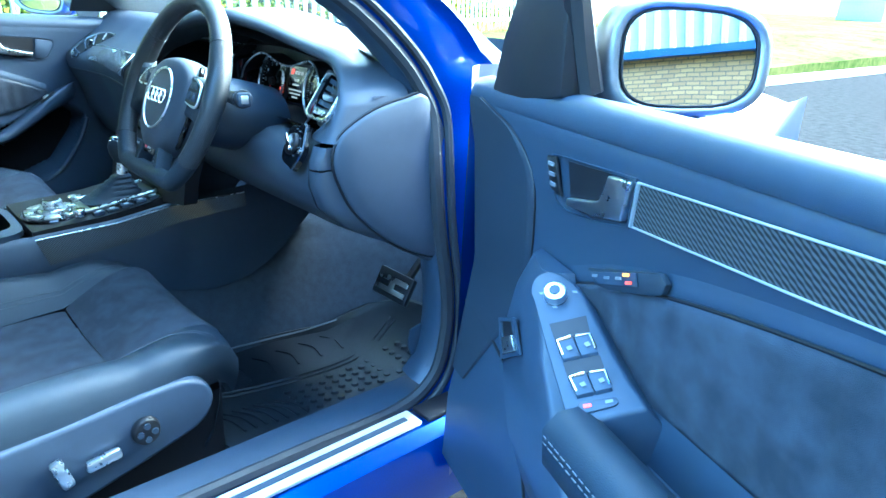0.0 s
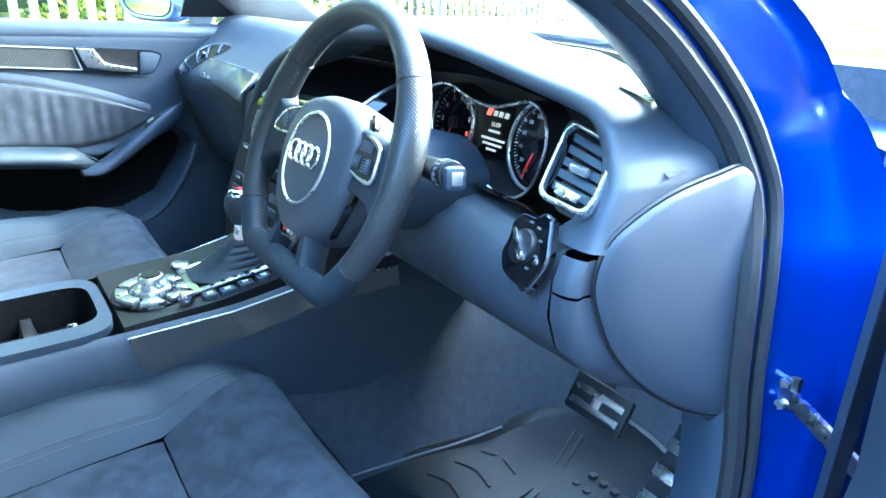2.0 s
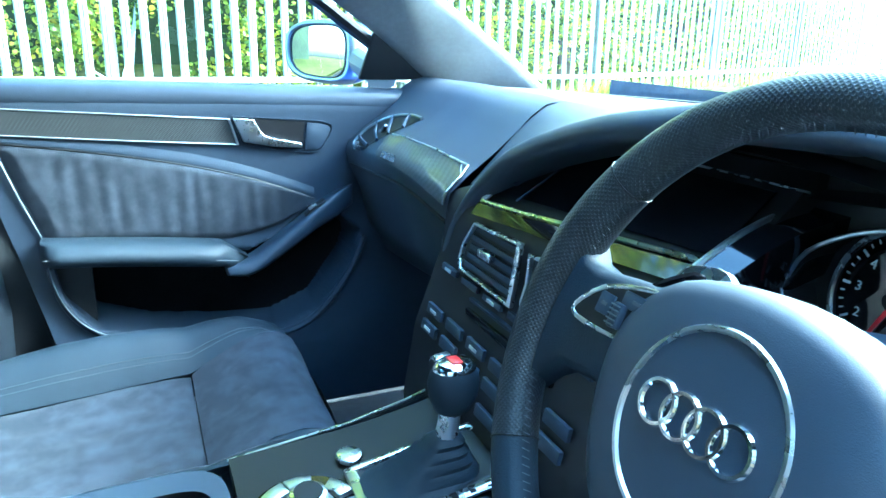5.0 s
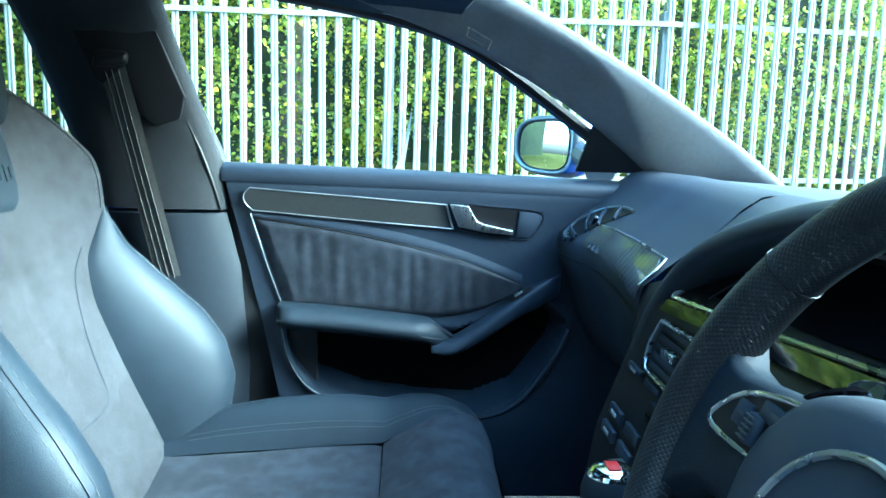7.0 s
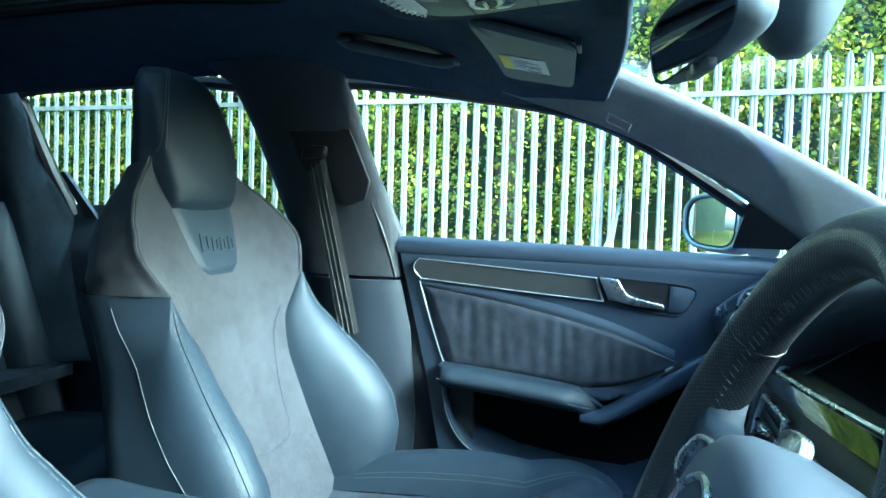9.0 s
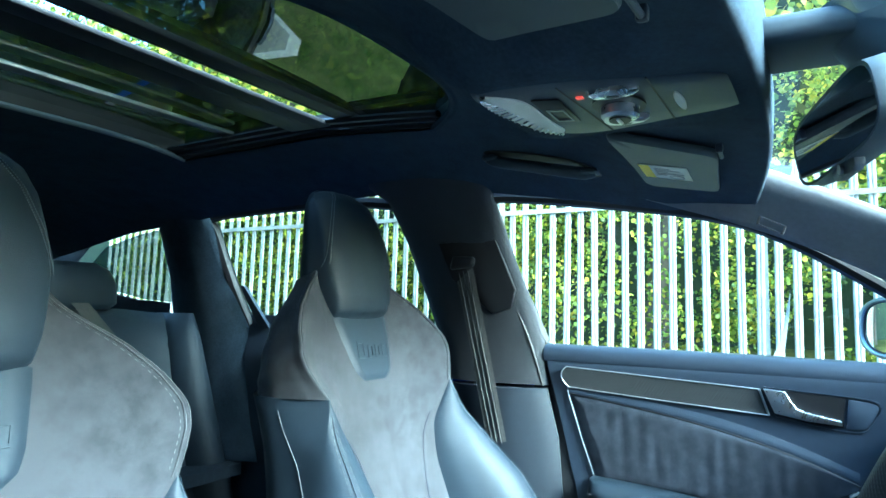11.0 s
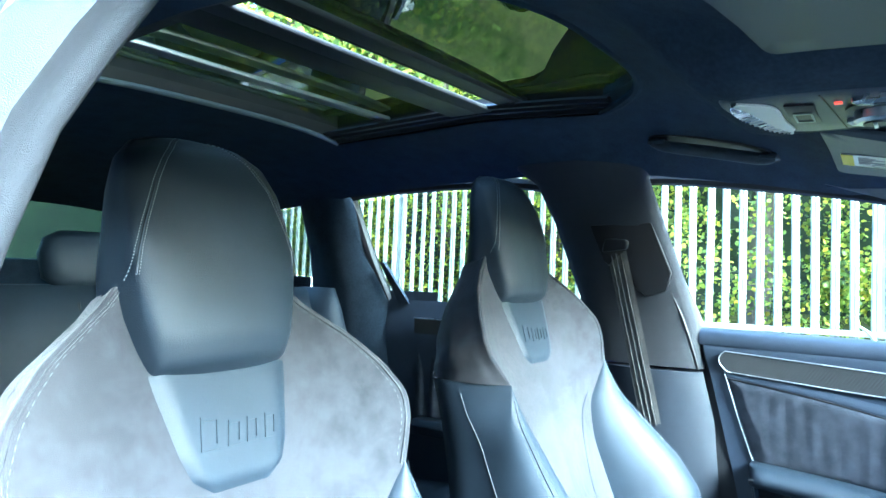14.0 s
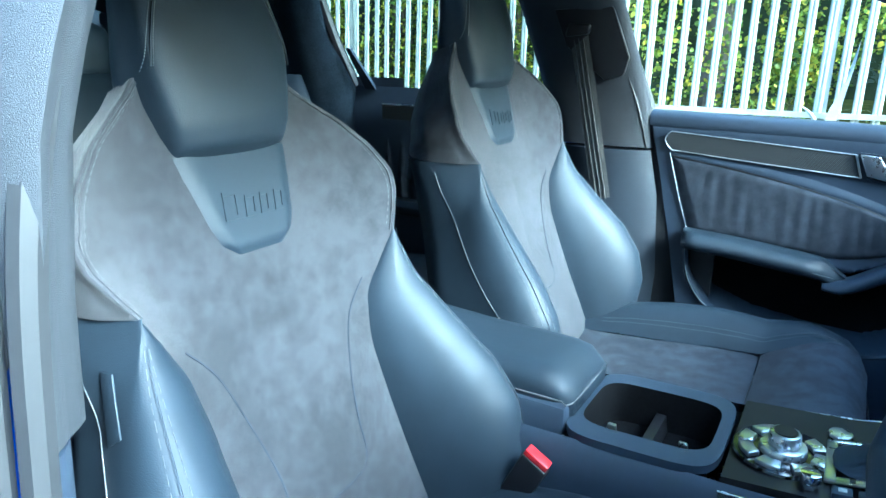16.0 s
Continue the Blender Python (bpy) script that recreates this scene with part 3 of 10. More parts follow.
def build_building():
    """The brick and clad building across the car park, seen in the driver's mirror."""
    b = thing("industrial_building", (BX, -3.0, 0), "brick building with blue fascia and ribbed pale cladding", "building")
    bm = bmn()
    box(bm, (BX + 1.5, -3, 1.0), (3.0, 50, 2.0))
    brick = mat("buff brickwork", (0.42, 0.32, 0.18), 0.9, scale=8, vary=0.15)
    nt, bs = nodes_of(brick)
    tc = nt.nodes.new("ShaderNodeTexCoord")
    sp = nt.nodes.new("ShaderNodeSeparateXYZ")
    cb = nt.nodes.new("ShaderNodeCombineXYZ")
    bt = nt.nodes.new("ShaderNodeTexBrick")
    bt.inputs["Color1"].default_value, bt.inputs["Color2"].default_value = (0.24, 0.17, 0.085, 1), (0.17, 0.12, 0.065, 1)
    bt.inputs["Mortar"].default_value = (0.07, 0.065, 0.055, 1)
    bt.inputs["Scale"].default_value, bt.inputs["Mortar Size"].default_value = 1.0, 0.009
    bt.inputs["Brick Width"].default_value, bt.inputs["Row Height"].default_value = 0.225, 0.075
    nt.links.new(tc.outputs["Object"], sp.inputs[0])
    nt.links.new(sp.outputs["Y"], cb.inputs["X"])
    nt.links.new(sp.outputs["Z"], cb.inputs["Y"])
    nt.links.new(cb.outputs[0], bt.inputs["Vector"])
    nt.links.new(bt.outputs["Color"], bs.inputs["Base Color"])
    part("wall", bm, brick, b)
    bm = bmn()
    box(bm, (BX + 1.4, -3, 2.065), (3.1, 50.4, 0.13))
    part("fascia", bm, M_fascia, b)
    bm = bmn()
    prof = []
    y = -28.0
    while y < 22:
        prof += [(BX - 0.04, y), (BX - 0.04, y + 0.16), (BX - 0.09, y + 0.19), (BX - 0.09, y + 0.27), (BX - 0.04, y + 0.30)]
        y += 0.30
    loft(bm, [[(px, py, z) for px, py in prof] for z in (2.12, 7.0)], closed=False)
    part("cladding", bm, M_clad, b)
    bm = bmn()
    box(bm, (BX + 2.1, -3, 4.55), (4.0, 49, 4.85))
    part("upper_wall", bm, M_clad, b)


build_building()

# ---- car shell ----
CAR[0] = True
car = thing("car_body", (0, 0, 0.2), "metallic blue estate car body with its doorway open", "car", kind="structure")


def step01(a, b, v):
    k = min(1.0, max(0.0, (v - a) / (b - a)))
    return k * k * (3 - 2 * k)


def roof_z(x, y, lift=0.0):
    """Height of the roof lining, or of the roof skin when lifted."""
    if lift > 0:
        zc = interp(y, [-2.5, -2.3, -1.9, -1.4, -0.9, -0.45, -0.3, -0.2, -0.05, 0.05], [1.26, 1.30, 1.375, 1.42, 1.435, 1.414, 1.392, 1.372, 1.335, 1.300])
        return zc - interp(y, [-0.45, -0.15, 0.0], [0.115, 0.075, 0.050]) * min(1.0, abs(x) / 0.60) ** 2.6 + lift
    zc = interp(y, [-2.5, -2.3, -1.9, -1.4, -0.9, -0.62, -0.473, -0.40, -0.333, -0.225, -0.115, -0.079, -0.009, 0.05], [1.26, 1.30, 1.375, 1.42, 1.435, 1.418, 1.396, 1.374, 1.346, 1.302, 1.278, 1.270, 1.2545, 1.247])
    # the lining dips to the edge of the overhead console
    dip = step01(0.19, 0.105, abs(x - 0.047)) * step01(-0.40, -0.27, y)
    zc -= max(0.0, zc - 1.260) * dip
    return zc - interp(y, [-0.45, -0.15, 0.0], [0.112, 0.046, 0.022]) * min(1.0, abs(x) / 0.60) ** 3.2


OPEN_X, OPEN_Y0, OPEN_Y1 = 0.36, -1.36, -0.47


def opening_front(x):
    """The bowed front edge of the roof opening."""
    return OPEN_Y1 - 0.16 * abs(x / OPEN_X) ** 3


def lining_front(x):
    """The front edge of the lining, behind the windscreen's top."""
    return -0.012 - 0.055 * (abs(x) / 0.6) ** 2


def roof_sheet(lift, thick, material, name, label, category):
    xs = [-0.60, -0.56, -0.5, -0.44, -0.40, -OPEN_X] + [OPEN_X * k / 16 for k in range(-15, 16)] + [OPEN_X, 0.40, 0.44, 0.5, 0.56, 0.60]
    bm = bmn()

    def rows(x):
        f = opening_front(x) if abs(x) <= OPEN_X else opening_front(OPEN_X)
        front = [lerp(lining_front(x) if lift == 0 else -0.035 - 0.19 * (abs(x) / 0.6) ** 2, f, k / 18) for k in range(19)]
        mid = [lerp(f, OPEN_Y0, k / 8) for k in range(9)]
        back = [lerp(OPEN_Y0, -2.45, k / 12) for k in range(13)]
        return front, mid, back

    cols = []
    for x in xs:
        cols.append([[(x, y, roof_z(x, y, lift)) for y in part_rows] for part_rows in rows(x)])
    for (x0, c0), (x1, c1) in zip(zip(xs, cols), zip(xs[1:], cols[1:])):
        for k in range(3):
            if k == 1 and x0 >= -OPEN_X - 1e-6 and x1 <= OPEN_X + 1e-6:
                continue
            a, b = c0[k], c1[k]
            for j in range(len(a) - 1):
                for off in (0, thick):
                    vs = [bm.verts.new((p[0], p[1], p[2] + off)) for p in (a[j], b[j], b[j + 1], a[j + 1])]
                    face(bm, vs if off else vs[::-1])
    ob = part(name, bm, material, car, label)
    return ob


roof_sheet(0.0, 0.004, M_head, "roof_lining", "black woven cloth headliner", "headliner")
bm = bmn()
hx = [0.60 * k / 20 for k in range(-20, 21)]
loft(bm, [[(x, lining_front(x) + dy, roof_z(x, lining_front(x)) + dz) for x in hx] for dy, dz in ((-0.004, 0.001), (0.004, -0.001), (0.010, 0.004), (0.012, 0.040), (0.010, 0.09))], closed=False)
part("windscreen_header", bm, M_head, car, "black cloth windscreen header edge", smooth=60)
roof_sheet(0.030, 0.004, M_blue, "roof_skin", "blue painted roof", "roof")


def roof_opening():
    # dark rails round the opening
    for s in (-1, 1):
        bm = bmn()
        for off, w, h in ((0.0, 0.012, 0.012), (0.02, 0.010, 0.018), (0.038, 0.012, 0.024)):
            pts = [(s * (OPEN_X - off), y, roof_z(OPEN_X, y) + h) for y in [lerp(-0.60, OPEN_Y0, k / 10) for k in range(11)]]
            tube(bm, pts, w, 6, flat=0.6)
        part("sunroof_rail", bm, M_black, car)
    bm = bmn()
    tube(bm, [(x, OPEN_Y0, roof_z(x, OPEN_Y0) + 0.006) for x in [OPEN_X * k / 8 for k in range(-8, 9)]], 0.0065, 8)
    part("sunroof_rear_trim", bm, M_shell, car, "satin aluminium edge strip")
    bm = bmn()
    tube(bm, [(x, opening_front(x), roof_z(x, opening_front(x)) + 0.006) for x in [OPEN_X * k / 16 for k in range(-16, 17)]], 0.010, 8)
    part("sunroof_front_trim", bm, M_head, car)
    # black frame standing between lining and roof skin
    bm = bmn()
    edge = [(x, opening_front(x)) for x in [OPEN_X * k / 16 for k in range(-16, 17)]] + [(OPEN_X, y) for y in [lerp(opening_front(OPEN_X), OPEN_Y0, k / 8) for k in range(1, 9)]] + [(x, OPEN_Y0) for x in [OPEN_X * k / 8 for k in range(7, -9, -1)]] + [(-OPEN_X, y) for y in [lerp(OPEN_Y0, opening_front(OPEN_X), k / 8) for k in range(1, 8)]]
    edge.append(edge[0])
    loft(bm, [[(x * 0.998, y, roof_z(x, y) + h) for x, y in edge] for h in (0.003, 0.056)], closed=False)
    part("sunroof_skirt", bm, M_black, car)
    # two glass panes with a narrow gap, the front one tipped a little at its back
    ya = -0.842
    bm = bmn()
    sheet(bm, lambda u, v: Vector((lerp(-0.40, 0.40, u), lerp(-0.36, ya, v), roof_z(lerp(-0.40, 0.40, u) * 0.7, lerp(-0.36, ya, v)) + 0.034 - 0.012 * v)), 10, 10)
    part("sunroof_front_pane", bm, M_roofglass, car)
    bm = bmn()
    sheet(bm, lambda u, v: Vector((lerp(-0.40, 0.40, u), lerp(ya - 0.122, OPEN_Y0 - 0.03, v), roof_z(lerp(-0.40, 0.40, u) * 0.7, lerp(ya - 0.122, OPEN_Y0, v)) + 0.034)), 10, 8)
    part("sunroof_rear_pane", bm, M_roofglass, car)
    bm = bmn()
    box(bm, (0, ya + 0.022, roof_z(0.2, ya) + 0.012), (0.72, 0.040, 0.012))
    part("sunroof_pane_frame", bm, M_black, car, bevel=0.003)
    bm = bmn()
    box(bm, (0, ya + 0.002, roof_z(0.2, ya) + 0.010), (0.72, 0.006, 0.010))
    part("sunroof_pane_edge", bm, M_black, car, bevel=0.001)
    bm = bmn()
    box(bm, (0, ya - 0.049, roof_z(0.2, ya) + 0.004), (0.74, 0.042, 0.010))
    part("sunroof_crossbar_edge", bm, M_seal, car, bevel=0.003)
    bm = bmn()
    box(bm, (0, ya - 0.105, roof_z(0.2, ya) + 0.006), (0.74, 0.072, 0.014))
    part("sunroof_crossbar", bm, M_black, car, bevel=0.004)
    bm = bmn()
    box(bm, (0.02, -1.17, roof_z(0.2, -1.17) + 0.02), (0.70, 0.034, 0.010))
    part("sunroof_blind_bar", bm, M_shell, car, "satin aluminium blind bar", bevel=0.004)


roof_opening()


def pillar(name, rings, material, label):
    bm = bmn()
    loft(bm, [smoothline(r, 3, closed=True) for r in rings])
    return part(name, bm, material, car, label, smooth=60)


def a_pillar(s):
    """Cloth-covered front pillar: inner screen edge, bulge, window edge, outside."""
    rings = []
    for t in [-0.16, -0.08] + [k / 10 for k in range(11)] + [1.07, 1.14]:
        scr = Vector((-0.545, -0.03, 1.300)).lerp(Vector((-0.655, 0.56, 0.955)), t) + Vector((0, 0, 0.018 * math.sin(math.pi * t)))
        win = Vector((-0.590, -0.175, 1.232)).lerp(Vector((-0.725, 0.33, 0.955)), t) + Vector((0, 0, 0.038 * math.sin(math.pi * t)))
        mid = (scr + win) / 2 + Vector((0.012, -0.014, 0.004))
        out = (scr + win) / 2 + Vector((-0.050, 0.04, 0.02))
        ring = [scr, scr.lerp(mid, 0.5) + Vector((0.010, -0.006, 0)), mid, mid.lerp(win, 0.55) + Vector((0.006, -0.004, 0)), win, out]
        rings.append([Vector((p.x * -s, p.y, p.z)) for p in ring])
    pillar("front_pillar_trim", rings, M_pillar, "grey woven cloth front pillar cover")


a_pillar(-1)
a_pillar(1)
# airbag tag on the passenger pillar
bm = bmn()
tg = [Vector(p) + Vector((0.018, 0, 0)) for p in ((-0.550, -0.048, 1.209), (-0.556, -0.004, 1.187), (-0.558, -0.010, 1.172), (-0.553, -0.053, 1.194))]
frame_prism(bm, tg, inset_line(tg, 0.86), (0.002, -0.0015, 0))
part("airbag_tag", bm, M_black, car, smooth=20)


def b_pillar_left():
    rings = []
    for z, yf, yr, x in ((0.30, -0.50, -0.72, -0.705), (0.55, -0.485, -0.73, -0.700), (0.75, -0.50, -0.75, -0.695), (0.855, -0.525, -0.77, -0.690)):
        rings.append([(x - 0.02, yf, z), (x + 0.015, yf - 0.03, z), (x + 0.035, (yf + yr) / 2, z), (x + 0.015, yr + 0.03, z), (x - 0.02, yr, z), (x - 0.06, (yf + yr) / 2, z)])
    pillar("centre_pillar_lower", rings, M_door_end, "dark plastic lower pillar trim")
    rings = []
    for z, yf, yr, x in ((0.862, -0.527, -0.775, -0.687), (0.96, -0.540, -0.800, -0.680), (1.08, -0.575, -0.835, -0.655), (1.20, -0.608, -0.865, -0.622), (1.30, -0.632, -0.90, -0.590), (1.345, -0.60, -0.95, -0.560)):
        rings.append([(x - 0.03, yf, z), (x + 0.002, yf - 0.012, z), (x + 0.016, (yf + yr) / 2, z), (x + 0.002, yr + 0.012, z), (x - 0.03, yr, z), (x - 0.06, (yf + yr) / 2, z)])
    pillar("centre_pillar_upper", rings, M_bpillar, "grey plastic upper pillar trim")
    bm = bmn()
    tube(bm, smoothline([(-0.645, -0.628, 1.125), (-0.675, -0.563, 0.97), (-0.690, -0.530, 0.86)], 5), 0.004, 6)
    part("pillar_edge_seam", bm, M_black, car)


b_pillar_left()
bm = bmn()
sheet(bm, lambda u, v: Vector((-0.722 + 0.012 * v, lerp(-0.34, -0.56, u), lerp(0.24, 0.925, v))), 4, 6, (-0.02, 0, 0))
part("door_edge_seal", bm, M_seal, car, "black rubber seal behind the door edge")


def rear_side(s):
    """Rear door upper, rear pillars and quarter trim of one side."""
    def P(x, y, z):
        return Vector((-x * s, y, z))
    # pillar between rear door and quarter glass
    rings = []
    for z, yf, yr, x in ((0.60, -1.42, -1.80, 0.70), (0.95, -1.49, -1.80, 0.69), (1.12, -1.545, -1.795, 0.66), (1.30, -1.575, -1.79, 0.60), (1.36, -1.56, -1.80, 0.56)):
        rings.append([P(x + 0.03, yf, z), P(x, yf - 0.015, z), P(x - 0.03, (yf + yr) / 2, z), P(x, yr + 0.015, z), P(x + 0.03, yr, z), P(x + 0.05, (yf + yr) / 2, z)])
    pillar("rear_pillar_trim", rings, M_head, "black rear pillar trim")
    # load-bay side below and behind the quarter glass
    bm = bmn()
    inner = [(-1.79, 1.035), (-1.95, 1.045), (-2.15, 1.08), (-2.24, 1.13), (-2.255, 1.175), (-2.18, 1.235), (-2.0, 1.275), (-1.88, 1.29), (-1.795, 1.295)]
    loft(bm, [[P(0.66, y, z) for y, z in ((-1.78, 0.3), (-1.95, 0.3), (-2.2, 0.3), (-2.5, 0.3), (-2.72, 0.3))], [P(0.67, y, z) for y, z in ((-1.79, 1.035), (-1.95, 1.045), (-2.15, 1.08), (-2.24, 1.13), (-2.70, 1.14))]], closed=False)
    loft(bm, [[P(0.65, y, z) for y, z in ((-1.795, 1.295), (-1.88, 1.29), (-2.0, 1.275), (-2.18, 1.235), (-2.255, 1.175), (-2.24, 1.13), (-2.70, 1.14))], [P(0.56, y, z) for y, z in ((-1.795, 1.37), (-1.9, 1.365), (-2.05, 1.345), (-2.25, 1.31), (-2.40, 1.28), (-2.5, 1.22), (-2.66, 1.18))]], closed=False)
    part("quarter_trim", bm, M_head, car, "black load bay side trim")
    bm = bmn()
    prism(bm, [P(0.70, y, z) for y, z in inner], P(0.004, 0, 0))
    part("quarter_window", bm, M_privacy, car)
    # lower lining between rear door and load bay
    bm = bmn()
    loft(bm, [[P(0.715, y, z) for y in (-1.30, -1.55, -1.82)] for z in (0.20, 0.6, 1.0)], closed=False)
    part("quarter_lining", bm, M_plastic, car)
    # outer skin below the belt
    bm = bmn()
    loft(bm, [[P(0.90, y, z) for y in (-2.75, -1.8, -1.6)] for z in (0.25, 0.75, 0.95)], closed=False)
    part("rear_wing", bm, M_blue, car)


rear_side(1)
rear_side(-1)


def tailgate():
    bm = bmn()
    box(bm, (0, -2.72, 0.68), (1.4, 0.08, 0.80))
    for s in (-1, 1):
        prism(bm, [(s * 0.50, -2.70, 1.08), (s * 0.70, -2.70, 1.08), (s * 0.66, -2.55, 1.30), (s * 0.44, -2.50, 1.32)], (0, 0.05, 0))
    box(bm, (0, -2.47, 1.315), (1.2, 0.16, 0.07))
    part("tailgate", bm, M_head, car, "black tailgate lining", bevel=0.012)
    bm = bmn()
    prism(bm, [(-0.68, -2.73, 1.06), (0.68, -2.73, 1.06), (0.56, -2.55, 1.31), (-0.56, -2.55, 1.31)], (0, -0.004, 0))
    part("rear_window", bm, M_privacy, car)


tailgate()


def windscreen():
    def scr(u, v):
        w = lerp(0.70, 0.56, v)
        x = lerp(-w, w, u)
        y = lerp(0.735, 0.0, v) - 0.39 * lerp(1, 0.25, v) * (abs(x) / 0.70) ** 2
        return Vector((x, y, lerp(0.938, 1.325, v) + 0.03 * math.sin(math.pi * v)))
    bm = bmn()
    sheet(bm, scr, 16, 8)
    g = part("windscreen", bm, M_glass, car)
    g.visible_shadow = False
    bm = bmn()
    tube(bm, [scr(k / 16, 0) + Vector((0, -0.01, -0.004)) for k in range(17)], 0.014, 6)
    part("windscreen_seal", bm, M_black, car)


windscreen()


def floor_pan():
    bm = bmn()
    sheet(bm, lambda u, v: Vector((lerp(-0.80, 0.80, u), lerp(-2.7, 0.50, v), 0.20)), 4, 10, (0, 0, -0.02))
    part("floor_carpet", bm, M_carpet, car, "black carpet")
    bm = bmn()
    loft(bm, [[(x, 0.50, 0.19), (x, 0.64, 0.26), (x, 0.78, 0.42), (x, 0.84, 0.60), (x, 0.86, 0.95)] for x in (-0.80, -0.3, 0.3, 0.80)], closed=False)
    part("bulkhead_carpet", bm, M_carpet, car)
    # transmission tunnel
    bm = bmn()
    loft(bm, [[(x, y, z) for x, z in ((-0.245 - f, 0.19), (-0.165 - f * 0.9, 0.36), (-0.13 - f * 0.4, 0.46), (0.13 + f * 0.4, 0.46), (0.165 + f * 0.9, 0.36), (0.245 + f, 0.19))] for y, f in ((0.86, 0.30), (0.76, 0.19), (0.68, 0.11), (0.60, 0.055), (0.50, 0.015), (0.3, 0.0), (0.0, 0.0))], closed=False)
    part("tunnel_carpet", bm, M_carpet, car, smooth=80)
    # load floor and the body under the car
    bm = bmn()
    box(bm, (0, -2.1, 0.58), (1.38, 1.25, 0.03))
    part("load_floor", bm, M_carpet, car)


floor_pan()

SEAL = [(0.585, -0.60, 1.325), (0.595, -0.40, 1.310), (0.615, -0.17, 1.245), (0.662, 0.02, 1.145), (0.690, 0.13, 1.085), (0.711, 0.205, 1.033), (0.725, 0.255, 0.990), (0.740, 0.302, 0.942), (0.752, 0.330, 0.900), (0.765, 0.350, 0.850), (0.779, 0.350, 0.770), (0.785, 0.362, 0.650), (0.790, 0.382, 0.540), (0.792, 0.385, 0.440), (0.790, 0.358, 0.350), (0.788, 0.27, 0.308), (0.788, 0.05, 0.312), (0.788, -0.30, 0.318), (0.79, -0.46, 0.34), (0.79, -0.52, 0.42), (0.78, -0.535, 0.60), (0.765, -0.545, 0.80), (0.748, -0.545, 0.96), (0.705, -0.55, 1.12), (0.645, -0.575, 1.26)]


def doorway():
    loop = smoothline(SEAL, 6, closed=True)
    bm = bmn()
    tube(bm, loop, 0.013, 8, closed=True, up=(1, 0, 0))
    part("door_seal", bm, M_seal, car, "black rubber door seal")
    c = Vector((0.75, -0.1, 0.8))
    bm = bmn()
    tube(bm, [p + (Vector((0, p.y, p.z)) - Vector((0, c.y, c.z))).normalized() * 0.024 + Vector((0.012, 0, 0)) for p in loop], 0.008, 8, closed=True, up=(1, 0, 0))
    part("outer_door_seal", bm, M_seal, car)
    # painted jamb round the opening, from the seal outwards
    rings = []
    for i, p in enumerate(loop):
        n = (loop[(i + 1) % len(loop)] - loop[i - 1]).normalized()
        d = n.cross(Vector((1, 0, 0)))
        if d.dot(Vector((0, p.y - c.y, p.z - c.z))) < 0:
            d = -d
        d.x = 0
        d.normalize()
        wide = interp(p.z, [0.3, 0.84, 0.94, 1.03, 1.3], [1.0, 1.0, 0.85, 0.72, 0.30])
        flare = interp(p.z, [0.3, 0.80, 0.90, 1.3], [1.0, 1.0, 0.35, 0.25])
        rings.append([p + d * k * wide + Vector((x * flare, 0, 0)) for k, x in ((0.008, -0.004), (0.016, 0.006), (0.048, 0.018), (0.062, 0.040), (0.100, 0.052), (0.118, 0.075), (0.13, 0.11))])
    rings.append(rings[0])
    bm = bmn()
    loft(bm, rings, closed=False)
    part("door_jamb", bm, M_blue, car, "glossy blue painted door jamb", smooth=50)
    # dark trim from the seal inwards, beside dashboard and front pillar
    bm = bmn()
    inner = []
    for i, p in enumerate(loop):
        if p.y > -0.1 and 0.33 < p.z < 1.20:
            dn = Vector((0, c.y - p.y, c.z - p.z)).normalized()
            inner.append([p + Vector((0.006, 0, 0)), p + dn * 0.012 + Vector((-0.010, 0, 0)), p + dn * 0.020 + Vector((-0.035, 0, 0)), p + dn * 0.012 + Vector((-0.075, 0.01, 0))])
    loft(bm, inner, closed=False)
    part("seal_trim", bm, M_plastic, car, "dark plastic trim inside the seal", smooth=60)
    # inner sill cover and scuff plate
    bm = bmn()
    loft(bm, [[(0.66, y, 0.22), (0.70, y, 0.31), (0.745, y, 0.318), (0.785, y, 0.310), (0.80, y, 0.285)] for y in (-0.52, -0.2, 0.1, 0.3, 0.38)], closed=False)
    part("sill_cover", bm, M_plastic, car, "dark plastic sill cover")
    bm = bmn()
    box(bm, (0.843, -0.10, 0.322), (0.046, 0.74, 0.008))
    plate = part("scuff_plate", bm, M_alu, car, "brushed aluminium scuff plate", bevel=0.002)
    bm = bmn()
    box(bm, (0.843, -0.10, 0.3265), (0.012, 0.70, 0.003))
    part("scuff_inlay", bm, M_plastic, plate)
    bm = bmn()
    loft(bm, [[(0.80, y, 0.300), (0.815, y, 0.312), (0.87, y, 0.316), (0.895, y, 0.300), (0.915, y, 0.24), (0.905, y, 0.16)] for y in (-0.62, -0.2, 0.2, 0.42)], closed=False)
    part("outer_sill", bm, M_blue, car, "glossy blue outer sill")
    bm = bmn()
    box(bm, (0.842, 0.335, 0.320), (0.052, 0.10, 0.010))
    part("sill_end_cap", bm, M_black, car, bevel=0.004)
    # painted outside of the front pillar, running down to the wing
    bm = bmn()
    CAR[0] = False
    rows = []
    for t in [k / 12 for k in range(13)]:
        a = Vector((0.600, -0.020, 1.275)).lerp(Vector((0.757, 0.500, 0.893)), t) + Vector((0.018, 0, 0.012)) * math.sin(math.pi * t)
        b = Vector((0.560, 0.050, 1.290)).lerp(Vector((0.712, 0.590, 0.880)), t) + Vector((0.010, 0, 0.014)) * math.sin(math.pi * t)
        rows.append([a + Vector((-0.02, -0.03, -0.01)), a, a.lerp(b, 0.5) + Vector((0.010, 0.004, 0.008)), b, b + Vector((-0.02, 0.0, -0.01))])
    loft(bm, rows, closed=False)
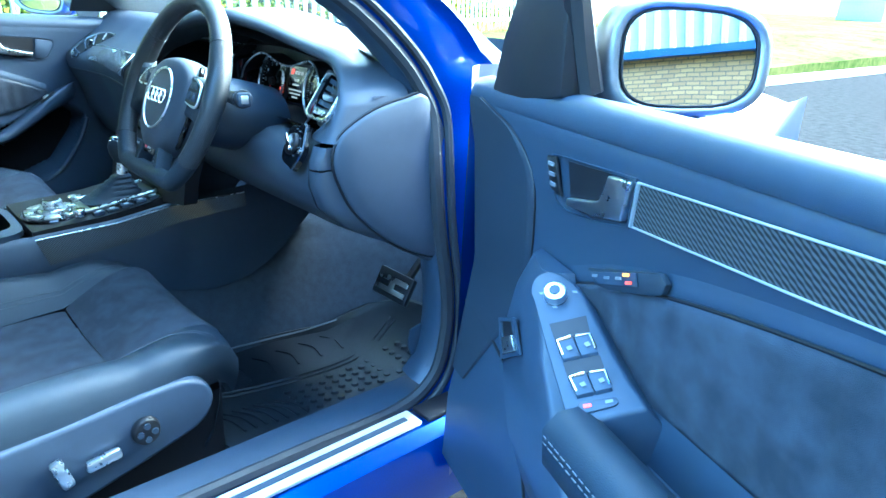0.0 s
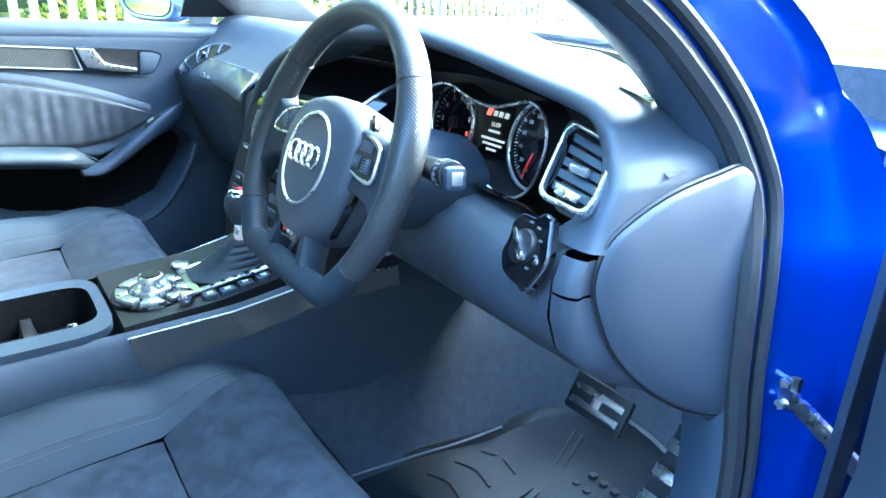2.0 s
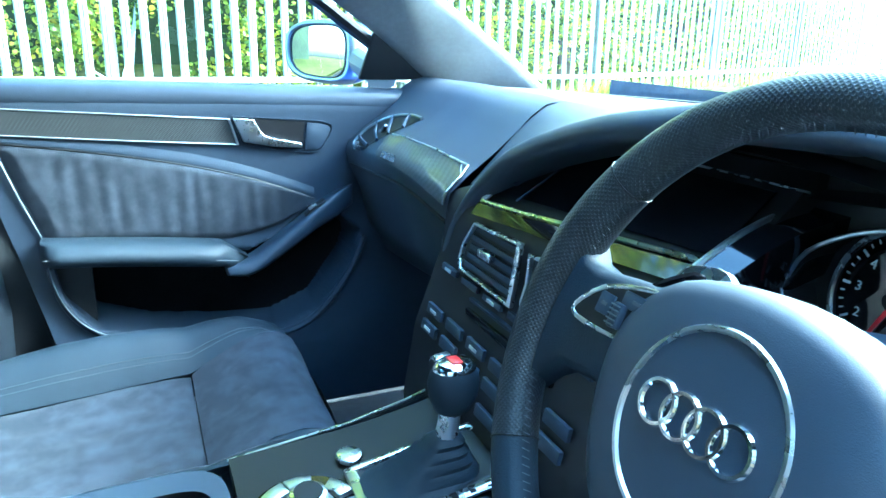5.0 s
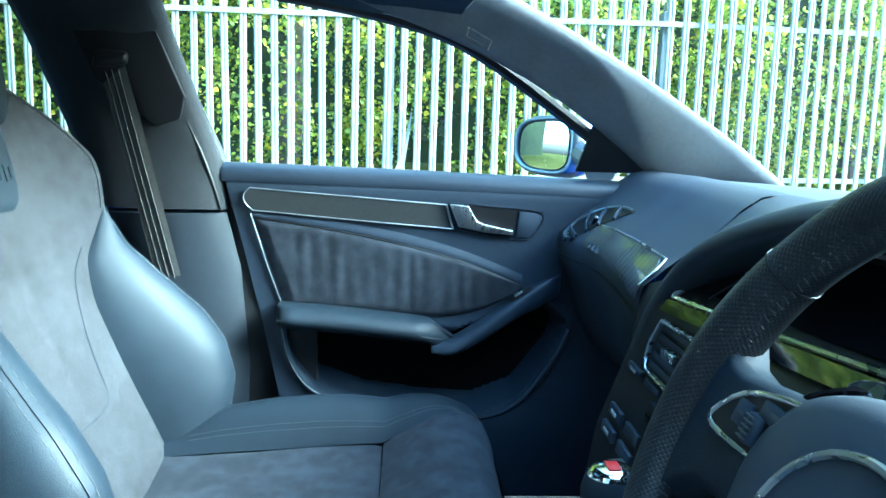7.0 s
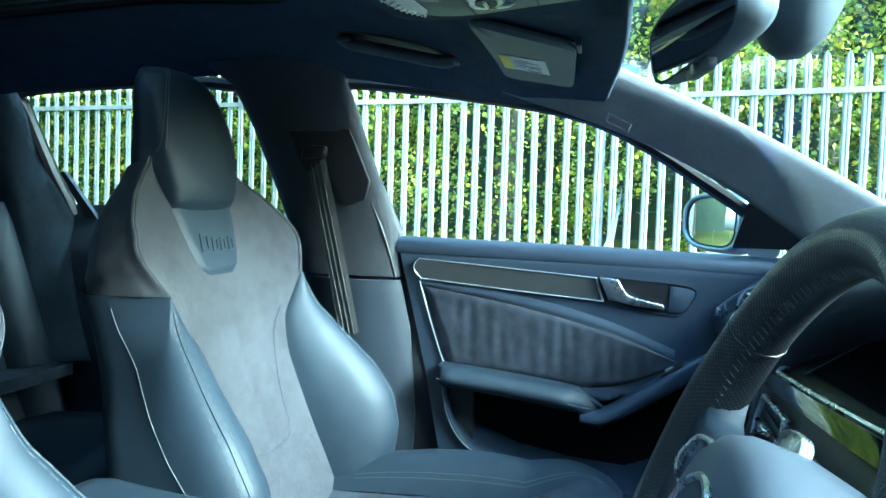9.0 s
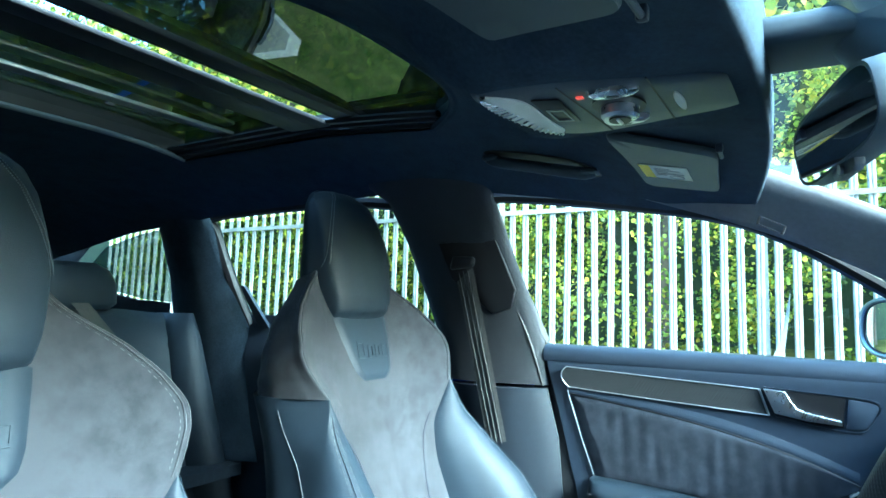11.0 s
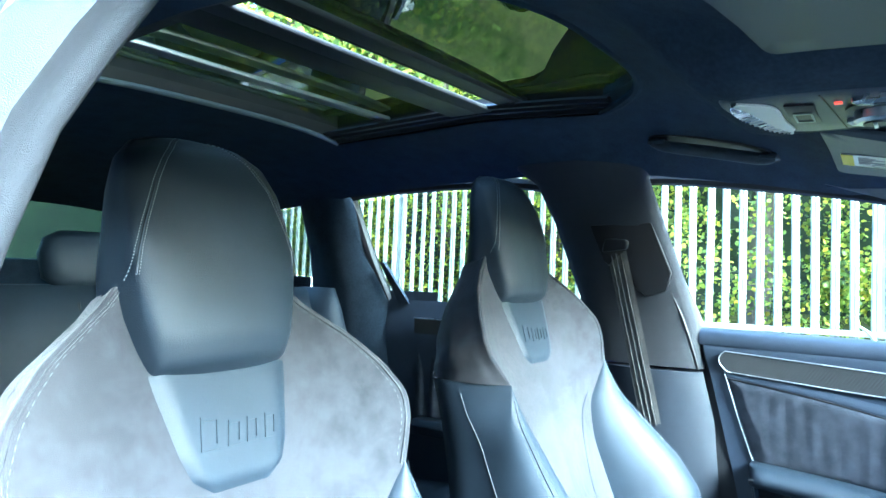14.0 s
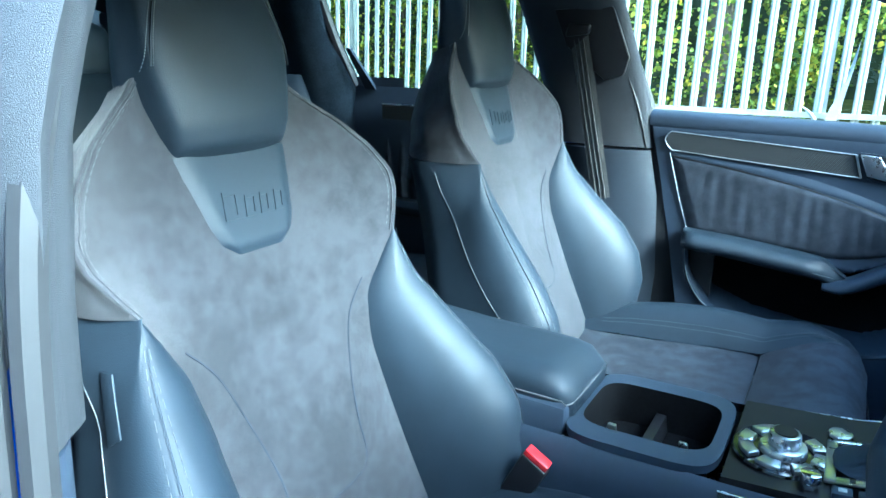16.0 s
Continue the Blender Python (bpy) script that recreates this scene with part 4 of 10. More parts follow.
    part("front_pillar_outer", bm, M_blue, car, smooth=60)
    CAR[0] = True
    for s in (1, -1):
        bm = bmn()
        loft(bm, [[(s * x, y, z) for y, x, z in ((0.46, 0.905, zz), (0.9, 0.915, zz), (1.4, 0.90, zz), (1.9, 0.80, zz))] for zz in (0.3, 0.6, 0.80)] + [[(s * 0.890, 0.48, 0.845), (s * 0.888, 0.9, 0.845), (s * 0.86, 1.4, 0.82), (s * 0.75, 1.9, 0.77)], [(s * 0.80, 0.56, 0.882), (s * 0.76, 0.95, 0.885), (s * 0.74, 1.4, 0.85), (s * 0.66, 1.9, 0.79)]], closed=False)
        part("front_wing", bm, M_blue, car, smooth=70)
    bm = bmn()
    sheet(bm, lambda u, v: Vector((lerp(-0.77, 0.77, u) * lerp(1, 0.88, v), lerp(0.98, 1.95, v) - 0.36 * (2 * u - 1) ** 2 * (1 - v), lerp(0.895, 0.76, v ** 1.6) - 0.02 * (2 * u - 1) ** 2)), 14, 10, (0, 0, -0.02))
    part("bonnet", bm, M_blue, car, "glossy blue bonnet", smooth=60)
    # driver-side centre pillar cover, nearest the open doorway
    rings = []
    for z, yf, yr, x in ((0.805, -0.556, -0.80, 0.728), (0.90, -0.548, -0.80, 0.727), (1.02, -0.535, -0.82, 0.720), (1.08, -0.530, -0.83, 0.706), (1.156, -0.525, -0.85, 0.682), (1.21, -0.520, -0.87, 0.655), (1.255, -0.530, -0.89, 0.625), (1.29, -0.56, -0.92, 0.595)):
        rings.append([(x + 0.03, yf, z), (x + 0.006, yf - 0.004, z), (x - 0.024, yf - 0.035, z), (x - 0.030, (yf + yr) / 2, z), (x, yr, z), (x + 0.06, (yf + yr) / 2, z)])
    pillar("centre_pillar_upper", rings, M_bpillar, "grained grey plastic centre pillar cover")
    rings = []
    for z, yf, yr, x in ((0.30, -0.53, -0.76, 0.755), (0.60, -0.548, -0.78, 0.745), (0.80, -0.556, -0.79, 0.731)):
        rings.append([(x + 0.03, yf, z), (x + 0.004, yf - 0.006, z), (x - 0.012, yf - 0.04, z), (x - 0.03, (yf + yr) / 2, z), (x, yr, z), (x + 0.06, (yf + yr) / 2, z)])
    pillar("centre_pillar_lower", rings, M_plastic, "dark plastic lower centre pillar trim")


doorway()


def outer_left():
    """Outside skin of the passenger side, seen past the window edges and from above."""
    bm = bmn()
    loft(bm, [[(-x, y, z) for y, x in ((0.46, 0.905), (-0.2, 0.92), (-0.9, 0.92), (-1.6, 0.905))] for z in (0.25, 0.6, 0.80, 0.90)], closed=False)
    part("side_skin", bm, M_blue, car, smooth=60)
    for s in (-1, 1):
        bm = bmn()
        tube(bm, smoothline([(s * 0.64, 0.0, 1.29), (s * 0.635, -0.3, 1.345), (s * 0.63, -0.9, 1.37), (s * 0.63, -1.6, 1.355), (s * 0.60, -2.3, 1.29)], 5), 0.032, 8)
        part("roof_side_rail", bm, M_blue, car)


outer_left()

# ---- doors ----
# A door is drawn in its own measures: a metres back from its front edge, b into the car, z up.
def map_left(a, b, z):
    return Vector((-0.70 + b, 0.36 - a, z))


DR_O, DR_A, DR_B = Vector((0.918, 0.2945, 0.01)), Vector((0.865, -0.3413, 0)), Vector((-0.367, -0.930, 0))


def map_right(a, b, z):
    return DR_O + DR_A * a + DR_B * b + Vector((0, 0, z if z < 1 else 1 + 0.9 * (z - 1)))


def curve2(pts, n=6):
    return [(p.x, p.y) for p in smoothline([(x, y, 0) for x, y in pts], n)]



def panel_b(a, z):
    """Depth of the door card: it leans in at the belt and falls back under the armrest."""
    return interp(z, [0.28, 0.42, 0.55, 0.66, 0.84, 0.90, 0.915, 0.945], [0.02, 0.022, 0.004, -0.012, 0.0, 0.012, 0.012, -0.02])


def pocket_low(a):
    return interp(a, [0.17, 0.20, 0.27, 0.35, 0.45, 0.60, 0.70, 0.75, 0.765], [0.64, 0.57, 0.48, 0.448, 0.450, 0.468, 0.50, 0.56, 0.63])


def pocket_high(a):
    return interp(a, [0.17, 0.235, 0.30, 0.40, 0.78], [0.65, 0.70, 0.665, 0.625, 0.645])


def pocket_depth(a, z):
    """The map pocket is a deep hollow under the armrest."""
    if not 0.17 < a < 0.765:
        return 0.0
    k = min((z - pocket_low(a)) / 0.030, (pocket_high(a) - z) / 0.02, (a - 0.17) / 0.02, (0.765 - a) / 0.012, 1.0)
    return 0.085 * max(0.0, k)


def door_card(M, door, hollow=True):
    def edge_rear(z):
        return interp(z, [0.28, 0.49, 0.686, 0.954], [0.74, 0.775, 0.827, 0.888])

    def edge_front(z):
        return interp(z, [0.28, 0.50, 0.75, 0.95], [-0.03, 0.0, 0.0, 0.0])

    # the card with a hole for the pocket
    bm = bmn()
    zs = [0.28, 0.33, 0.38, 0.42] + [0.435 + 0.007 * k for k in range(38)] + [0.71, 0.74, 0.78, 0.82, 0.86, 0.89, 0.905, 0.918, 0.925]

    def card(u, v):
        z = interp(v * (len(zs) - 1), list(range(len(zs))), zs)
        a = lerp(edge_front(z), edge_rear(z), u)
        b = panel_b(a, z)
        if hollow:
            b -= pocket_depth(a, z)
        return M(a, b, z)
    sheet(bm, card, 150, len(zs) - 1)
    card_ob = part("door_card", bm, M_plastic, door, "dark soft-touch door card", smooth=60)
    # near-black sheet inside the pocket, the hollow's shade put into its colour
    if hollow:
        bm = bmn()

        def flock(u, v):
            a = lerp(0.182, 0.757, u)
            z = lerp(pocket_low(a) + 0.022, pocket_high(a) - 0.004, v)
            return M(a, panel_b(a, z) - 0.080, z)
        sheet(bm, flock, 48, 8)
        part("pocket_shade", bm, M_recess_shade, card_ob, "near-black sheet for the shade inside the pocket", smooth=60)
    # rolled belt rail
    bm = bmn()
    rings = []
    for k in range(25):
        a = lerp(-0.01, 0.888, k / 24)
        zt = interp(a, [0.0, 0.12, 0.48, 0.86], [0.928, 0.932, 0.941, 0.947])
        zt += 0.0 if hollow else 0.006
        sec = [(-0.075, -0.012), (-0.045, -0.002), (-0.018, 0.004), (0.000, 0.001), (0.0095, -0.007), (0.0128, -0.018), (0.0130, -0.028), (0.0110, -0.032)]
        rings.append([M(a, b, zt + z) for b, z in sec])
    loft(bm, rings, closed=False)
    part("belt_rail", bm, M_plastic, door, smooth=60)
    # carbon strip with its bright edge
    lift = 0.0 if hollow else 0.006

    def strip(u, v, h=0.0):
        """A place on the strip: u from its front end to its rounded rear end, v from foot to top."""
        a = lerp(lerp(0.412, 0.428, v), 0.842 - 0.016 * (2 * v - 1) ** 2 + 0.004 * v, u)
        z = lerp(interp(a, [0.412, 0.62, 0.846], [0.834, 0.847, 0.863]), interp(a, [0.412, 0.62, 0.846], [0.881, 0.893, 0.906]), v) + lift
        return M(a, panel_b(a, z) + 0.0045 + h, z)
    bm = bmn()
    sheet(bm, strip, 28, 8, M(0, -0.0035, 0) - M(0, 0, 0))
    part("inlay", bm, M_carbon, door, "carbon fibre inlay")
    bm = bmn()
    tube(bm, [strip(k / 28, 0, 0.0003) for k in range(29)] + [strip(1, k / 6, 0.0003) for k in range(1, 7)] + [strip(1 - k / 28, 1, 0.0003) for k in range(1, 29)], 0.0012, 6)
    tube(bm, [strip(0, k / 4, 0.0006) for k in range(5)], 0.0024, 6)
    part("inlay_edge", bm, M_satin, door, "satin inlay edge")
    # ribbed suede insert
    bm = bmn()
    top = curve2([(0.828, 0.849), (0.72, 0.835), (0.60, 0.817), (0.48, 0.793), (0.37, 0.763), (0.266, 0.722)], 8)
    bot = curve2([(0.765, 0.668), (0.63, 0.664), (0.50, 0.654), (0.42, 0.654), (0.34, 0.672), (0.264, 0.715)], 8)

    def insert(u, v):
        i = u * (len(top) - 1)
        ta = Vector((interp(i, range(len(top)), [p[0] for p in top]), interp(i, range(len(top)), [p[1] for p in top]), 0))
        ba = Vector((interp(i, range(len(bot)), [p[0] for p in bot]), interp(i, range(len(bot)), [p[1] for p in bot]), 0))
        p = ta.lerp(ba, v)
        edge = min(u, 1 - u, v, 1 - v)
        puff = 0.007 * min(1, edge / 0.06)
        wave = 0.0011 * math.sin(2 * math.pi * p.x / 0.034 + 1.6 * noise.noise((p.x * 16, p.y * 9, 3.0))) * (0.6 + 0.8 * noise.noise((p.x * 11, p.y * 17, 7.0))) * min(1, edge / 0.12)
        return M(p.x, panel_b(p.x, p.y) + 0.002 + puff + wave, p.y)
    sheet(bm, insert, 120, 24)
    part("suede_insert", bm, M_suede_dark, door, "dark grey ribbed suede insert", smooth=80)
    bm = bmn()
    tube(bm, [M(a, panel_b(a, z) + 0.003, z) for a, z in [(0.832, 0.855), (0.80, 0.75), (0.772, 0.672)]], 0.0016, 6)
    part("insert_edge", bm, M_shell, door, "satin edge strip")
    # padded lip of the card over the insert, its shadow laid in as a black tube
    bm = bmn()
    tube(bm, [M(a, panel_b(a, z) + 0.0035, z - 0.001) for a, z in top], 0.0022, 6)
    part("insert_shadow", bm, M_black, door)
    bm = bmn()
    loft(bm, [[M(a, panel_b(a, z) + b, z + dz) for b, dz in ((-0.001, -0.001), (0.0045, 0.0), (0.0055, 0.003), (0.0042, 0.012), (-0.001, 0.030))] for a, z in top], closed=False)
    part("insert_lip", bm, M_plastic, door, smooth=80)
    # opener: recess, bright lever and end plate
    bm = bmn()
    rec = curve2([(0.416, 0.886), (0.33, 0.880), (0.245, 0.873), (0.232, 0.857), (0.245, 0.832), (0.262, 0.816), (0.32, 0.819), (0.400, 0.832)], 4)
    rec = [M(a, panel_b(a, z) + 0.0005, z + lift * 0.5) for a, z in rec]
    frame_prism(bm, inset_line(rec, 1.035), rec, M(0, 0.0025, 0) - M(0, 0, 0))
    part("opener_surround", bm, M_plastic, door, smooth=30)
    bm = bmn()
    prism(bm, [M(a, panel_b(a, z) + 0.0008, z + lift * 0.5) for a, z in [(0.395, 0.882), (0.284, 0.874), (0.288, 0.822), (0.33, 0.822), (0.400, 0.836)]], M(0, 0.0015, 0) - M(0, 0, 0))
    part("opener_recess", bm, M_black, door)
    bm = bmn()
    lever = [(0.421, 0.884), (0.381, 0.881), (0.370, 0.862), (0.360, 0.850), (0.346, 0.845), (0.291, 0.834), (0.290, 0.825), (0.345, 0.829), (0.401, 0.839)]
    prism(bm, [M(a, panel_b(a, z) + 0.0025, z + lift * 0.5) for a, z in lever], M(0, 0.009, 0) - M(0, 0, 0))
    part("opener", bm, M_chrome, door, "satin opener lever", bevel=0.002, segs=3)
    if hollow:
        bm = bmn()
        pl = [M(a, panel_b(a, z) + 0.001, z) for a, z in curve2([(0.280, 0.872), (0.243, 0.868), (0.235, 0.857), (0.246, 0.834), (0.258, 0.821), (0.284, 0.820)], 3)]
        prism(bm, pl, M(0, 0.003, 0) - M(0, 0, 0))
        part("opener_end_plate", bm, M_plastic, door, bevel=0.001)
    return door


def door_mirror(at, name, label, glass_n, size, taper=0.12, back=None):
    """A side mirror: shell, bright cap ring and real mirror glass, facing glass_n."""
    mir = thing(name, at, label, "side mirror")
    n = Vector(glass_n).normalized()
    side = Vector((0, 0, 1)).cross(n).normalized()
    up = n.cross(side)
    shape = [(math.cos(t), math.sin(t)) for t in [2 * math.pi * k / 28 for k in range(28)]]

    def ring(k, d, sq=0.62):
        out_pts = []
        for cx, cy in shape:
            sx = math.copysign(abs(cx) ** sq, cx) * size[0] / 2 * k
            sy = math.copysign(abs(cy) ** sq, cy) * size[1] / 2 * k * (1.0 + taper * cx)
            out_pts.append(Vector(at) + side * sx + up * sy - n * d)
        return out_pts
    bm = bmn()
    loft(bm, [ring(0.86, 0.008), ring(0.885, 0.0), ring(0.94, -0.004), ring(1.03, -0.002), ring(1.10, 0.010), ring(1.12, 0.030)] + ([] if back else [ring(1.06, 0.060), ring(0.90, 0.092), ring(0.66, 0.112), ring(0.3, 0.122)]))
    part("mirror_shell", bm, M_shell, mir, "satin aluminium mirror housing", smooth=70)
    if back:
        bm = bmn()
        loft(bm, [ring(1.115, 0.026), ring(1.125, 0.032), ring(1.08, 0.062), ring(0.92, 0.094), ring(0.68, 0.114), ring(0.3, 0.124)])
        part("mirror_cap", bm, back, mir, "blue painted mirror back", smooth=70)
    # convex glass
    bm = bmn()

    def dome(k):
        base = ring(0.85 * k, 0.0)
        return [p + n * (0.0015 - (p - Vector(at)).length_squared / 2.8) for p in base]
    loft(bm, [ring(0.85, 0.008)] + [dome(1 - q / 16) for q in range(16)] + [dome(0.01)])
    part("mirror_glass", bm, M_mirror, mir, smooth=80)
    bm = bmn()
    loft(bm, [ring(0.845, -0.0005), ring(0.855, -0.002), ring(0.875, -0.002), ring(0.885, 0.003), ring(0.845, 0.004)], True, False)
    part("glass_surround", bm, M_black, mir, smooth=30)
    return mir, ring


# passenger door, shut
left_door = thing("passenger_door", (-0.72, -0.1, 0.3), "shut front passenger door with carbon inlay and suede panel", "car door")
door_card(map_left, left_door)


def left_extras():
    M, door = map_left, left_door
    # padded armrest
    bm = bmn()
    rings = []
    for k in range(22):
        t = k / 21
        a = lerp(0.775, 0.405, t)
        zt = lerp(0.676, 0.644, t ** 1.4) - 0.03 * max(0, t - 0.85) / 0.15
        w = 0.062 * min(1.0, (t + 0.06) / 0.10) * (1 - 0.75 * max(0, t - 0.80) / 0.20)
        h = lerp(0.034, 0.036, t)
        sec = [(-0.012, 0.004), (0.02, 0.006), (w * 0.75, 0.002), (w, -0.012), (w * 0.95, -h * 0.8), (w * 0.6, -h * 1.1), (-0.012, -h)]
        rings.append([M(a, p.x, zt + p.y) for p in smoothline([(b, z, 0) for b, z in sec], 4)])
    loft(bm, rings)
    arm = part("armrest", bm, M_leather, door, "black leather armrest", smooth=60)
    bm = bmn()
    tube(bm, [M(lerp(0.77, 0.43, k / 20), 0.061 * (1 - 0.5 * max(0, k / 20 - 0.8)), lerp(0.659, 0.626, (k / 20) ** 1.4)) for k in range(21)], 0.0009, 5)
    part("armrest_seam", bm, M_thread, arm)
    # pull handle sweeping up to the window switch
    bm = bmn()
    line = smoothline([(0.450, 0.606), (0.405, 0.612), (0.36, 0.638), (0.31, 0.674), (0.265, 0.708), (0.225, 0.730), (0.19, 0.742)], 5)
    rings = []
    for i, p in enumerate(line):
        t = i / (len(line) - 1)
        w = interp(t, [0, 0.15, 0.6, 0.85, 1.0], [0.040, 0.050, 0.036, 0.022, 0.004])
        h = interp(t, [0, 0.3, 0.8, 1.0], [0.018, 0.032, 0.044, 0.030])
        sec = [(-0.014, 0.002, 0), (w * 0.5, 0.006, 0), (w * 0.88, 0.001, 0), (w, -0.012, 0), (w * 0.86, -h * 0.8, 0), (w * 0.35, -h * 1.1, 0), (-0.014, -h * 1.15, 0)]
        rings.append([M(p.x, q.x, p.y + q.y) for q in smoothline(sec, 3)])
    loft(bm, rings)
    part("pull_handle", bm, M_plastic, door, smooth=70)
    bm = bmn()
    box(bm, M(0.272, 0.020, 0.710), (0.020, 0.050, 0.004), Euler((radians(36), 0, 0)).to_matrix())
    part("switch_plate", bm, M_black, door, bevel=0.003)
    bm = bmn()
    box(bm, M(0.276, 0.020, 0.711), (0.012, 0.018, 0.006), Euler((radians(36), 0, 0)).to_matrix())
    part("window_switch", bm, M_chrome, door, "bright window switch", bevel=0.002)
    # pocket lip
    bm = bmn()
    tube(bm, smoothline([M(a, 0.012, z) for a, z in ((0.765, 0.63), (0.75, 0.56), (0.70, 0.50), (0.60, 0.468), (0.45, 0.450), (0.35, 0.448), (0.27, 0.48), (0.20, 0.57), (0.17, 0.64))], 5), 0.008, 8)
    part("pocket_lip", bm, M_plastic, door)
    bm = bmn()
    tube(bm, smoothline([M(a, 0.020, z) for a, z in ((0.768, 0.64), (0.752, 0.565), (0.702, 0.505), (0.60, 0.472), (0.45, 0.455))], 5), 0.0013, 6)
    part("pocket_edge", bm, M_shell, door, "thin satin pocket edge")
    # outer skin, window frame and pane
    bm = bmn()
    loft(bm, [[M(a, -0.20 + 0.0, z) for a in (-0.08, 0.3, 0.7, 0.98)] for z in (0.26, 0.6, 0.8, 0.895)], closed=False)
    loft(bm, [[M(a, b, z) for a in (-0.08, 0.3, 0.7, 0.98)] for b, z in ((-0.20, 0.895), (-0.12, 0.918), (-0.02, 0.915))], closed=False)
    part("door_skin", bm, M_blue, door, smooth=60)
    win = [(0.10, 0.945), (0.892, 0.955), (0.955, 1.12), (0.99, 1.285), (0.76, 1.262), (0.52, 1.222), (0.37, 1.165), (0.16, 1.03)]
    bm = bmn()

    def tilt(z):
        return -0.035 + (z - 0.95) * 0.26
    vs = [bm.verts.new(M(a, tilt(z), z)) for a, z in win]
    face(bm, vs)
    g = part("window_pane", bm, M_glass, door)
    g.visible_shadow = False
    bm = bmn()
    fr = smoothline([M(a, tilt(z) + 0.004, z) for a, z in ((0.900, 0.950), (0.955, 1.10), (0.992, 1.25), (1.00, 1.292), (0.96, 1.300), (0.76, 1.276), (0.52, 1.236), (0.37, 1.18), (0.20, 1.062), (0.10, 0.985))], 4)
    tube(bm, fr, 0.014, 8)
    part("window_seal", bm, M_black, door)
    bm = bmn()
    tube(bm, [p + Vector((0.012, 0, 0)) for p in fr[:12]], 0.0028, 6)
    part("seal_edge", bm, M_shell, door, "bright seal edge")
    # sail panel at the foot of the front pillar
    bm = bmn()
    sail = [(0.17, 0.950), (0.00, 0.950), (-0.06, 0.955), (0.02, 1.00), (0.14, 1.075)]
    prism(bm, [M(a, tilt(z) + 0.006, z) for a, z in sail], (0.012, 0, 0))
    part("sail_panel", bm, M_black, door, "black mirror sail panel", bevel=0.004)


left_extras()
lm, lring = door_mirror((-0.985, 0.175, 0.999), "passenger_side_mirror", "blue and silver passenger side mirror outside the window", (0.62, -1.0, 0.04), (0.20, 0.135), back=M_blue)
bm = bmn()
tube(bm, [(-0.93, 0.25, 0.985), (-0.85, 0.265, 0.965), (-0.77, 0.255, 0.955)], [0.035, 0.03, 0.034], 10)
part("mirror_arm", bm, M_shell, lm)

# driver's door, wide open
CAR[0] = False
right_door = thing("driver_door", (1.2, 0.2, 0.3), "open driver's door with carbon inlay, switches and suede panel", "car door")
door_card(map_right, right_door, False)


